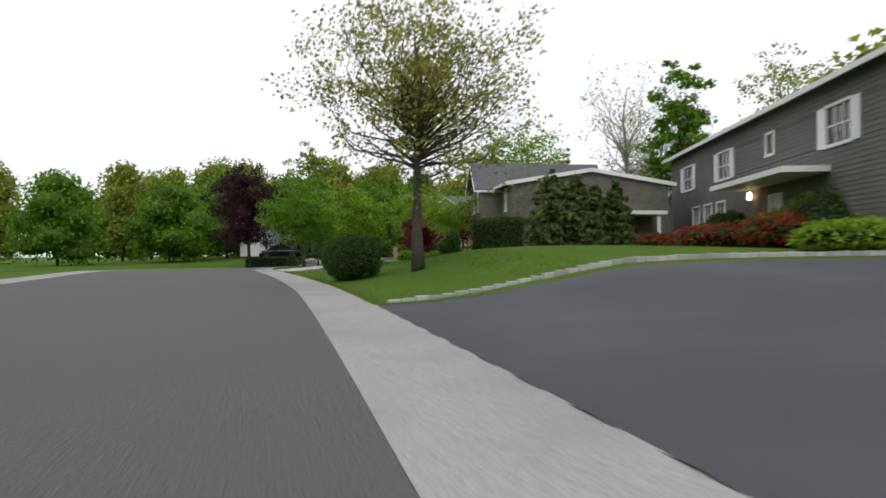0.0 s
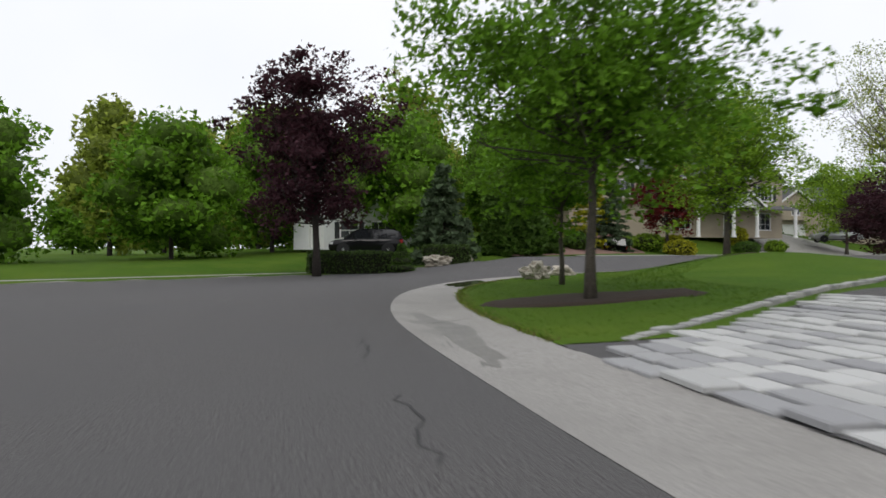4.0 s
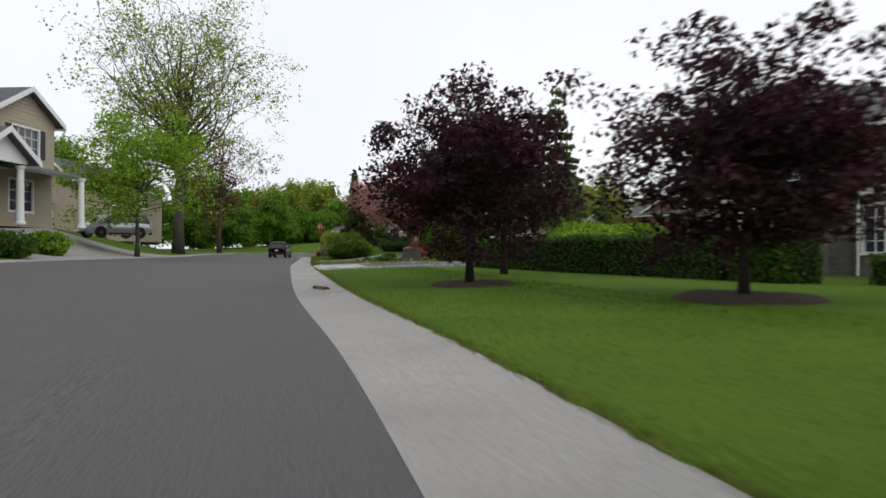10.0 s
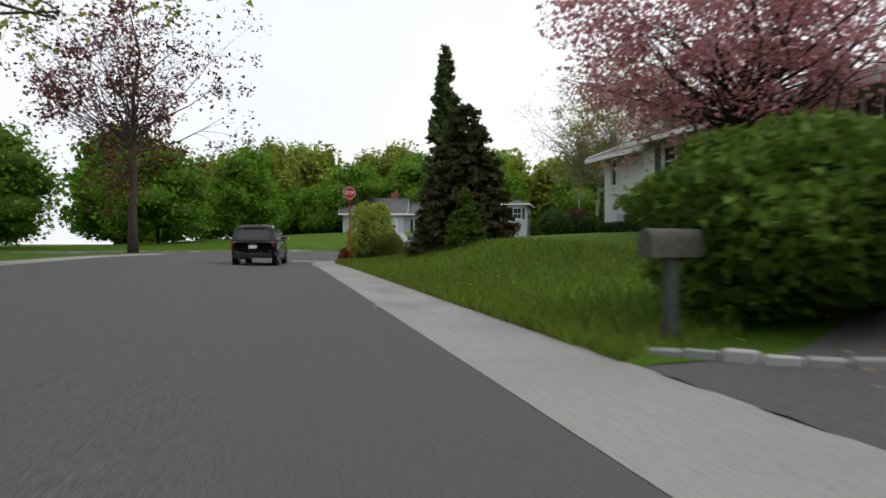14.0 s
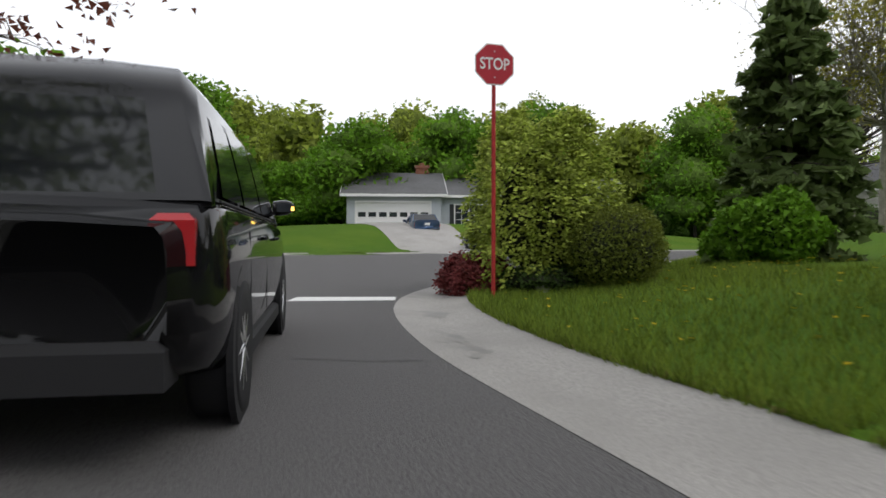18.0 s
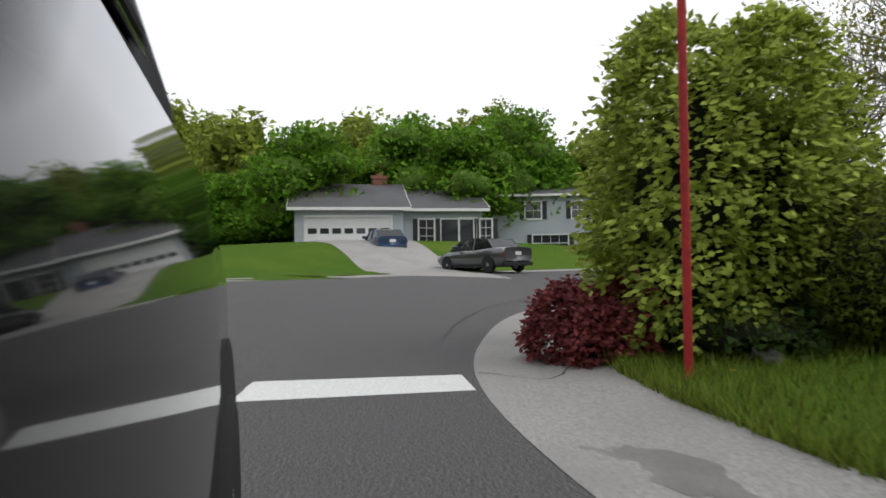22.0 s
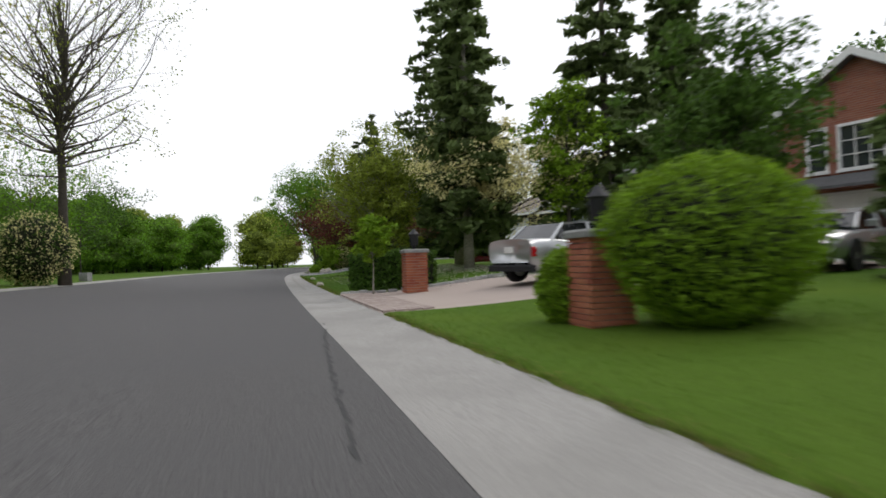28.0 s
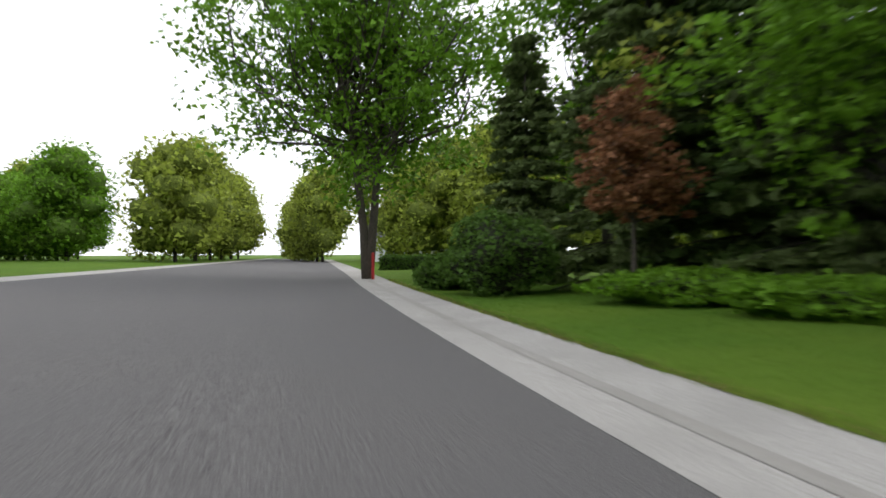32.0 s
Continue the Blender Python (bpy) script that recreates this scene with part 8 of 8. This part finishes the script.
    for wx in (-0.30 * L, 0.31 * L):
        for s in (-1, 1):
            wh = new("wheel", tyre)
            wh.name = "wheel"
            wh.parent = ob
            wh.matrix_basis = pose(wx, s * (W / 2 - 0.115), wr - 0.02, 90 if s < 0 else -90, 0, 0)
            part("rim", rim, None, wh)
            # flat dark disc painted as the shaded wheel well; the body is not cut
            arch = Build().lathe([(wr * 1.14, -0.03), (wr * 1.14, 0.03), (wr * 1.05, 0.03)], 28).mesh("wheel_arch", RUBBER)
            a = part("wheel_arch", arch, None, ob)
            a.matrix_basis = pose(wx, s * (W / 2 - 0.03), wr - 0.0, 90 if s < 0 else -90, 0, 0)
    return ob


car(2.12, 81.83, 170, CAR_BLACK, "black station wagon parked beyond the hedge", "suv", z=0.51)
car(22.06, 85.95, 60, CAR_BLACK, "dark car parked by the tan house", "suv", z=0.10)
car(55.03, 100.45, 160, CAR_SILVER, "silver off-road car parked at the garage", "suv", z=1.71)
car(123.01, 107.70, 20, CAR_BLUE, "blue sedan parked on the drive", "sedan", z=1.29)
car(115.67, 102.15, 40, CAR_GREY, "grey sedan parked on the drive", "sedan", z=0.46)
car(125.0, 58.65, 236, CAR_SILVER, "silver sedan parked on the paver drive", "sedan")
car(121.89, 57.42, -150, CAR_GREY, "grey off-road car parked on the paver drive", "suv")
car(118.8, 57.0, 62, CAR_SILVER, "silver sedan parked at the garage", "sedan")

def waiting_car(x, y, rz):
    """A long black off-road car, nose along +x: smooth flanks, flush dark glass, belt trim, door mirrors, wheels."""
    ob = thing("car", "glossy black off-road car waiting at the stop line", "car", x, y, 0.0, rz)
    L, W, belt, top = 5.4, 1.98, 1.14, 1.83
    plan = [(-2.7, 0.80), (-2.64, 0.90), (-2.5, 0.955), (-2.2, 0.985), (-1.2, 0.99), (0.3, 0.99), (1.5, 0.988), (2.0, 0.975), (2.35, 0.93), (2.58, 0.82), (2.68, 0.62)]
    secs = []
    for px, hw in plan:
        zt = float(np.interp(px, [-2.7, -2.5, 1.2, 1.7, 2.4, 2.68], [1.02, belt, belt, 1.09, 0.98, 0.78]))
        zb = float(np.interp(px, [-2.7, -2.4, -1.9, 1.9, 2.4, 2.68], [0.46, 0.34, 0.30, 0.30, 0.34, 0.44]))
        ring = [(px, -hw + 0.16, zb), (px, -hw + 0.05, zb + 0.03), (px, -hw + 0.022, zb + 0.14), (px, -hw + 0.004, 0.58), (px, -hw, 0.74), (px, -hw + 0.002, min(0.92, zt - 0.08)),
                (px, -hw + 0.018, zt - 0.04), (px, -hw + 0.05, zt), (px, -hw * 0.5, zt + 0.02), (px, 0, zt + 0.03)]
        secs.append(ring + [(p, -q, z) for p, q, z in ring[-2::-1]])
    part("body", loft(secs, CAR_BLACK, "body"), None, ob)

    def flank(px, z, out=0.0):
        """A point on the right side of the cabin above the belt."""
        k = max(0.0, (z - belt) / (top - belt))
        return px, -(W / 2 - 0.045 - 0.17 * k ** 1.25) - out, z

    cab = [(-2.52, 0.0), (-2.36, 0.72), (-2.15, 0.95), (-1.2, 1.0), (0.1, 0.985), (0.62, 0.86), (1.42, 0.0)]
    csec = []
    for px, f in cab:
        zt = belt + (top - belt) * f
        ring = [flank(px, belt - 0.03 + (zt - belt + 0.03) * q) if q else (px, -W / 2 + 0.05, belt - 0.03) for q in (0, 0.3, 0.6, 0.85)]
        yt = -flank(px, zt)[1]
        ring += [(px, -yt + 0.05, zt), (px, -yt * 0.5, zt + 0.03 * f), (px, 0, zt + 0.04 * f)]
        csec.append(ring + [(p, -q, z) for p, q, z in ring[-2::-1]])
    part("cabin", loft(csec, CAR_BLACK, "cabin"), None, ob)
    panes = (("rear_quarter_window", -2.22, -1.42, 1.60), ("rear_door_window", -1.34, -0.32, 1.68), ("front_door_window", -0.24, 0.98, 1.68))
    for sgn in (1, -1):
        for name, xa, xb, hi in panes:
            g = Build()
            n = 5
            for i in range(n + 1):
                z = belt + 0.035 + (hi - belt - 0.035) * i / n
                lean = 0.60 * (z - belt) / (top - belt)
                x1 = xb - lean if name == "front_door_window" else xb - 0.02 * i / n
                x0 = xa + (0.22 * i / n if name == "rear_quarter_window" else 0.0)
                for px in (x0, x1):
                    p = flank(px, z, 0.006)
                    g.v.append((p[0], p[1] * sgn, p[2]))
            g.f += [(2 * i, 2 * i + 1, 2 * i + 3, 2 * i + 2)[::sgn] for i in range(n)]
            part(name, g.mesh(name, CAR_GLASS, True), None, ob, "flush dark tinted side window")
        y0 = -(W / 2 - 0.042) * sgn
        part("belt_trim", Build().tube([(-2.3, y0, belt + 0.008), (0.0, y0, belt + 0.01), (1.2, y0 * 0.998, belt + 0.006)], [0.007, 0.008, 0.007], 8), RUBBER, ob, "black rubber belt trim")
        part("belt_moulding", Build().tube([(-2.3, y0 * 1.006, belt - 0.008), (0.0, y0 * 1.006, belt - 0.006), (1.2, y0 * 1.004, belt - 0.009)], [0.002] * 3, 6), CHROME, ob, "thin bright moulding")
        part("side_sill", Build().box(-1.45, min(y0 * 0.93, y0 * 1.02), 0.24, 1.30, max(y0 * 0.93, y0 * 1.02), 0.36, 0.03), RUBBER, ob, "black plastic sill")
        for xs in (-1.38, -0.28):
            part("door_gap", Build().tube([(xs - 0.04, -0.9885 * sgn * W / 1.98, 0.45), (xs, -0.9885 * sgn * W / 1.98, 0.74), (xs + 0.01, -0.982 * sgn * W / 1.98, 1.02)], [0.003] * 3, 5), RUBBER, ob)
        for xs in (-0.52, 0.62):
            part("door_handle", Build().tube([(xs - 0.1, -0.985 * sgn, 0.985), (xs - 0.07, -1.008 * sgn, 0.99), (xs + 0.07, -1.008 * sgn, 0.99), (xs + 0.1, -0.985 * sgn, 0.985)], [0.012, 0.014, 0.014, 0.012], 8), CAR_BLACK, ob)
        shell = Build()
        for k in range(7):
            q = k / 6
            yy = -sgn * (0.93 + 0.20 * q)
            hz, hx = 0.055 + 0.02 * math.sin(math.pi * (0.25 + 0.6 * q)) - 0.035 * q ** 6, 0.075 - 0.02 * q - 0.03 * q ** 6
            for j in range(12):
                w = 2 * math.pi * j / 12
                shell.v.append((1.10 + hx * math.cos(w) - 0.02 * q, yy, 1.285 + 0.012 * q + hz * math.sin(w)))
        for k in range(6):
            for j in range(12):
                shell.f.append((k * 12 + j, k * 12 + (j + 1) % 12, k * 12 + 12 + (j + 1) % 12, k * 12 + 12 + j))
        shell.f += [tuple(range(12)), tuple(range(72, 84))]
        mirror = part("door_mirror", shell.mesh("door_mirror", CAR_BLACK, True), None, ob)
        ya, yb = sorted((-sgn * 0.97, -sgn * 1.105))
        part("mirror_glass", Build().box(1.012, ya, 1.25, 1.022, yb, 1.332), PANE, mirror)
        yl = -sgn * 1.118
        part("indicator", Build().box(1.02, yl - 0.012, 1.262, 1.05, yl + 0.012, 1.30), AMBER_GLOW, mirror, "lit amber indicator in the mirror")
        for name, xa, za, mat, lab in (("tail_lamp", -2.66, 0.86, TAIL, "red tail lamp"), ("head_lamp", 2.42, 0.74, HEADLAMP, "clear head lamp")):
            yc = -sgn * 0.80
            part(name, Build().box(xa, yc - 0.1, za, xa + 0.14, yc + 0.08, za + 0.22, 0.03), mat, ob, lab)
    part("rear_window", Build().poly((-2.536, -0.72, belt + 0.03), (-2.536, 0.72, belt + 0.03), (-2.40, 0.64, 1.60), (-2.40, -0.64, 1.60)), CAR_GLASS, ob, "dark tinted rear window")
    part("number_plate", Build().box(-2.735, -0.17, 0.78, -2.70, 0.17, 0.92), LINE, ob)
    part("rear_bumper", Build().box(-2.76, -0.80, 0.36, -2.5, 0.80, 0.56, 0.04), RUBBER, ob)
    wr = 0.385
    tyre = Build().lathe([(wr * 0.66, -0.12), (wr * 0.92, -0.13), (wr, -0.09), (wr, 0.09), (wr * 0.92, 0.13), (wr * 0.66, 0.12)], 36, cap=False).mesh("tyre", RUBBER, True)
    rim = Build().lathe([(wr * 0.68, -0.1), (wr * 0.66, 0.115), (wr * 0.6, 0.11), (wr * 0.57, 0.04)], 32)
    for j in range(10):
        w = 2 * math.pi * j / 10
        rim.tube([(0.03 * math.cos(w), 0.03 * math.sin(w), 0.10), (wr * 0.63 * math.cos(w + 0.1), wr * 0.63 * math.sin(w + 0.1), 0.105)], [0.03, 0.018], 5)
    rim = rim.mesh("rim", STEEL)
    for wx in (-1.72, 1.72):
        for sgn in (-1, 1):
            wh = new("wheel", tyre)
            wh.parent = ob
            wh.matrix_basis = pose(wx, sgn * (W / 2 - 0.125), wr + 0.002, 90 if sgn < 0 else -90, 0, 0)
            part("rim", rim, None, wh)
            # uncut body: a dark disc imitates the shade of the wheel opening
            arch = part("wheel_arch", Build().lathe([(wr * 1.16, -0.03), (wr * 1.16, 0.004), (wr * 1.02, 0.004)], 36).mesh("wheel_arch", RUBBER), None, ob)
            arch.matrix_basis = pose(wx, sgn * (W / 2 - 0.008), wr + 0.01, 90 if sgn < 0 else -90, 0, 0)
    return ob


# the black car beside which the camera stands longest, at the stop line
waiting_car(85.04, 102.88, 18.7)


# ---- far belts of trees ----
rng = np.random.default_rng(77)


def belt(i0, i1, step, lo, hi):
    out = []
    for i in range(i0, i1, step):
        d = rng.uniform(lo, hi)
        p = LINE_XY[min(i, len(LINE_XY) - 1)] + RIGHT[min(i, len(LINE_XY) - 1)] * d
        out.append((p[0] + rng.normal() * 1.5, p[1] + rng.normal() * 1.5))
    return out


def clear_of(pts, far=7.0):
    pts = [p for p in pts if not (-ROAD - far < float(across(*p)[0]) < GUTTER + far) and float(side_gap(np.array([p[0]]), np.array([p[1]]))[0]) < -far]
    return pts


N = len(LINE_XY)
woods("wooded_belt", clear_of(belt(0, N - 60, 9, -40, -24)), "belt of leafy trees across the street", GREEN, (8, 12), (3.4, 5.0), 3200, 0.22, 1)
woods("wooded_belt", [(139 + 1.5 * (k % 3) + rng.normal(), 97 + 3.6 * k + rng.normal()) for k in range(10)], "rounded green trees behind the ranch house", GREEN, (6.8, 8.2), (3.2, 4.4), 5200, 0.22, 9)
tree(144.5, 101.5, 14.8, 3.6, "tall pale tree standing above the others", GREEN_PALE, BARK, 0.3, 0.012, 60, 7500, 0.19, "oval", 298, 0.2)
woods("wooded_belt", clear_of(belt(0, N - 60, 7, -64, -42)), "belt of pale green trees behind the houses", GREEN_PALE, (11, 16), (3.5, 5.5), 2400, 0.3, 2)
woods("wooded_belt", clear_of([(x, 145 + rng.normal() * 6) for x in range(-40, 200, 7)], 3), "far belt of young green trees", GREEN, (10, 15), (4, 6), 1800, 0.4, 3)
woods("wooded_belt", clear_of([(155 + rng.normal() * 6, y) for y in range(70, 150, 7)], 3), "far belt of young green trees", GREEN_PALE, (11, 15), (4, 6), 1800, 0.4, 4)
woods("wooded_belt", clear_of([(60 + 6.5 * k + rng.normal() * 2, 40 - 1.2 * k + rng.normal() * 4) for k in range(9)], 12), "belt of trees behind the gardens", GREEN, (9, 13), (3, 5), 2200, 0.28, 5)
woods("wooded_belt", clear_of([(100 + 4.5 * k + rng.normal() * 2, 30 - 5.5 * k + rng.normal() * 4) for k in range(16)], 12), "deep shaded woods beside the street", GREEN_DEEP, (10, 15), (3, 4.5), 2600, 0.25, 6)
woods("wooded_belt", clear_of([(160 + 5 * k + rng.normal() * 3, -20 - 9 * k + rng.normal() * 5) for k in range(10)] + [(185 + 5 * k, 5 - 9 * k) for k in range(10)], 4), "trees down the street", GREEN_PALE, (9, 13), (3.5, 5), 2200, 0.26, 7)
woods("wooded_belt", [(180.4 + 4.2 * k + rng.normal(), -53 - 5.5 * k + rng.normal() * 2) for k in range(5)] + [(205 + 4 * k, -58 - 6 * k) for k in range(6)] + [(188 - 5 * k, -44 + 3 * k) for k in range(5)], "pale trees round the far end of the street", GREEN_PALE, (9, 13), (3.5, 5), 2200, 0.26, 10)
woods("wooded_belt", clear_of([(30 + 8 * k + rng.normal() * 3, 12 + 1.5 * k + rng.normal() * 4) for k in range(8)], 12), "belt of trees behind the gardens", GREEN_PALE, (9, 12), (3, 5), 2200, 0.28, 8)


# ---- grass, flowers and fallen petals ----
def blades(name, i0, i1, lat0, lat1, count, length, mat, label, seed, width=0.006):
    rg = np.random.default_rng(seed)
    i = rg.integers(i0, i1, count)
    l = lat0 + (lat1 - lat0) * rg.uniform(0, 1, count) ** 1.7
    for m0, m1, _ in cuts:
        keep = ~((i >= m0) & (i <= m1) & (l < GUTTER + 3.4))
        i, l = i[keep], l[keep]
    count = len(i)
    xy = LINE_XY[i] + RIGHT[i] * l[:, None] + TAN[i] * rg.uniform(-0.25, 0.25, count)[:, None]
    for poly in CLEARED:
        a = np.array(poly)
        inside = np.ones(count, bool)
        for k in range(len(a)):
            e = a[(k + 1) % len(a)] - a[k]
            inside &= (e[0] * (xy[:, 1] - a[k, 1]) - e[1] * (xy[:, 0] - a[k, 0])) * TURN[id(poly)] >= -0.02
        keep = ~inside
        xy, i, l, count = xy[keep], i[keep], l[keep], int(keep.sum())
    z = lie(xy[:, 0], xy[:, 1])
    base = np.c_[xy, z]
    w = rg.uniform(0, 2 * math.pi, count)
    side = np.c_[np.cos(w), np.sin(w), np.zeros(count)] * width * rg.uniform(0.6, 1.4, count)[:, None]
    h = length * rg.uniform(0.45, 1.25, count)
    tip = base + np.c_[rg.normal(size=count) * 0.35 * h, rg.normal(size=count) * 0.35 * h, h]
    q = np.stack([base - side, base + side, tip], 1)
    tagged(new(name, quads_mesh(name, q, mat)), label, "grass", kind="stuff")


def turned(poly):
    a = np.array(poly)
    s = sum(a[k, 0] * a[(k + 1) % len(a), 1] - a[(k + 1) % len(a), 0] * a[k, 1] for k in range(len(a)))
    return 1.0 if s > 0 else -1.0


CLEARED = [[(1.95, -4.5), (26, -4.0), (24, 12.6), (2.3, 12.2)], [(1.2, 37.9), (1.0, 43.6), (7.7, 47.4), (8.6, 40.6)],
           [(41.66, 78.24), (49.40, 82.00), (52.2, 70.6), (46.0, 72.3)], [(54.77, 84.59), (61.07, 87.48), (66.51, 83.33), (60.09, 82.27)],
           [(127.11, 65.37), (131.70, 59.28), (120.6, 46.5), (115.2, 55.2)], [(151.77, 31.44), (155.20, 26.40), (145.60, 14.90), (143.60, 18.60)],
           [(157.10, 23.50), (160.70, 18.00), (156.60, 16.80), (154.60, 20.90)]]
TURN = {id(p): turned(p) for p in CLEARED}


iA, iB, iC, iD, iE = near_index(0.5, -2), near_index(46, 82), near_index(88, 101), near_index(111, 89), near_index(175, -5)
blades("lawn_grass", iA, iB, GUTTER, GUTTER + 5, 120000, 0.05, BLADE, "short mown grass blades", 1)
blades("rough_grass", iB, iD, GUTTER - 0.03, GUTTER + 5, 150000, 0.15, BLADE_WILD, "longer unmown grass with weeds", 2, 0.0075)
blades("lawn_grass", iD, iE, GUTTER, GUTTER + 5, 110000, 0.05, BLADE, "short mown grass blades", 3)
blades("lawn_edge_grass", iA, iE, GUTTER - 0.05, GUTTER + 0.15, 30000, 0.06, BLADE_WILD, "ragged grass along the gutter", 4)
blades("dry_edge_grass", iA, iE, GUTTER - 0.02, GUTTER + 0.22, 45000, 0.04, DRY_BLADE, "dry brown grass along the gutter", 5, 0.01)


def flowers(name, i0, i1, lat0, lat1, count, mat, label, seed, size=0.028, high=0.08):
    rg = np.random.default_rng(seed)
    i = rg.integers(i0, i1, count)
    l = rg.uniform(lat0, lat1, count)
    xy = LINE_XY[i] + RIGHT[i] * l[:, None]
    z = lie(xy[:, 0], xy[:, 1]) + high * rg.uniform(0.5, 1.4, count)
    p = np.c_[xy, z]
    out = []
    for k in range(3):
        w = rg.uniform(0, 3.1, count) + k
        a = np.c_[np.cos(w), np.sin(w), 0.3 * np.ones(count)] * size * rg.uniform(0.6, 1.2, count)[:, None]
        b = np.c_[-np.sin(w), np.cos(w), 0.1 * np.ones(count)] * size * 0.8
        out.append(np.stack([p - a, p + b, p + a, p - b], 1))
    tagged(new(name, quads_mesh(name, np.concatenate(out), mat)), label, "flowers", kind="stuff")


flowers("dandelions", iB, near_index(66, 91.3), GUTTER + 0.2, GUTTER + 9, 260, DANDELION, "yellow dandelions in the rough grass", 11)
flowers("dandelions", near_index(66, 91.3), iC + 14, GUTTER + 0.2, GUTTER + 6, 300, DANDELION, "yellow dandelions in the rough grass", 12, 0.034, 0.1)
flowers("seed_heads", iB, near_index(60, 88), GUTTER + 0.3, GUTTER + 6, 240, PETAL, "white dandelion seed heads", 13, 0.03, 0.16)
flowers("dandelions", iC + 14, iD, GUTTER + 0.2, GUTTER + 5, 90, DANDELION, "yellow dandelions on the mound", 14)
flowers("seed_heads", iC + 14, iD, GUTTER + 0.2, GUTTER + 6, 160, PETAL, "white seed heads on the mound", 18, 0.03, 0.14)
flowers("fallen_petals", near_index(132, 61), near_index(146, 42), GUTTER + 1.0, GUTTER + 8, 1500, PETAL, "white fallen petals on the lawn", 15, 0.04, 0.04)
flowers("fallen_petals", near_index(136, 56), near_index(143, 46), GUTTER + 2.5, GUTTER + 8, 1800, PETAL, "white fallen petals under the dogwood", 16, 0.045, 0.04)
flowers("yellow_weeds", near_index(55, 86.5), near_index(60, 88.8), GUTTER + 0.4, GUTTER + 4, 260, DANDELION, "yellow weeds round the mailbox", 17, 0.03, 0.12)

# ---- single paving pieces, nearest the road ----
apron_thing = thing("paver_apron", "apron of pale rectangular granite pavers", "paving", 1.35, 37.9, 0.0, kind="structure")
pav = [Build().box(0, 0, -0.05, w, 0.26, 0.0, 0.012).mesh("paver", PAVER) for w in (0.36, 0.46, 0.56)]
rg = np.random.default_rng(5)
for r in range(18):
    s = rg.uniform(-0.2, 0.2)
    dd = 0.06 + r * 0.275
    i0 = near_index(0.2, 38.2)
    while s < 8:
        k = int(rg.integers(0, 3))
        w = (0.36, 0.46, 0.56)[k]
        y = 38.1 + s + dd * 0.33
        x = 1.02 - (y - 38) * 0.088 + dd
        if y + w > 43.5 + (x - 1.2) * 0.585:
            break
        o = new("paver", pav[k])
        o.parent = apron_thing
        o.matrix_basis = apron_thing.matrix_basis.inverted() @ pose(x + 0.28, y, ground(x, y) + 0.062 + rg.normal() * 0.004, rg.normal() * 0.5, rg.normal() * 0.5, 90 + rg.normal() * 0.8)
        s += w + 0.018
bp = Build().box(0, 0, -0.05, 0.235, 0.115, 0.0, 0.006).mesh("brick_paver", BRICK_PAVER)
i1, i2 = near_index(127.11, 65.37), near_index(131.70, 59.28)
court = thing("brick_paving", "reddish grey paving bricks at the mouth of the drive", "paving", 131.70, 59.28, 0.0, kind="structure")
for r in range(9):
    s = ALONG[i1] + 0.1 + 0.12 * (r % 2)
    while s < ALONG[i2] - 0.3 and r * 40 < 300:
        i = int(np.searchsorted(ALONG, s))
        p = LINE_XY[i] + TAN[i] * (s - ALONG[i]) + RIGHT[i] * (GUTTER + 0.14 + r * 0.125)
        o = new("brick_paver", bp)
        o.parent = court
        o.matrix_basis = court.matrix_basis.inverted() @ pose(p[0], p[1], ground(*p) + 0.05, 0, 0, math.degrees(math.atan2(TAN[i][1], TAN[i][0])))
        s += 0.245
apron_two = thing("paver_apron", "apron of pale rectangular granite pavers", "paving", 41.66, 78.24, 0.0, kind="structure")
j1, j2 = near_index(41.66, 78.24), near_index(48.90, 81.80)
for r in range(9):
    s = ALONG[j1] + r * 0.2 + rg.uniform(0, 0.2)
    while s < ALONG[j2] - 0.5:
        k = int(rg.integers(0, 3))
        i = int(np.searchsorted(ALONG, s))
        p = LINE_XY[i] + TAN[i] * (s - ALONG[i]) + RIGHT[i] * (GUTTER + 0.3 + r * 0.275)
        o = new("paver", pav[k])
        o.parent = apron_two
        o.matrix_basis = apron_two.matrix_basis.inverted() @ pose(p[0], p[1], ground(*p) + 0.055 + rg.normal() * 0.004, rg.normal() * 0.5, rg.normal() * 0.5, math.degrees(math.atan2(TAN[i][1], TAN[i][0])))
        s += (0.36, 0.46, 0.56)[k] + 0.018
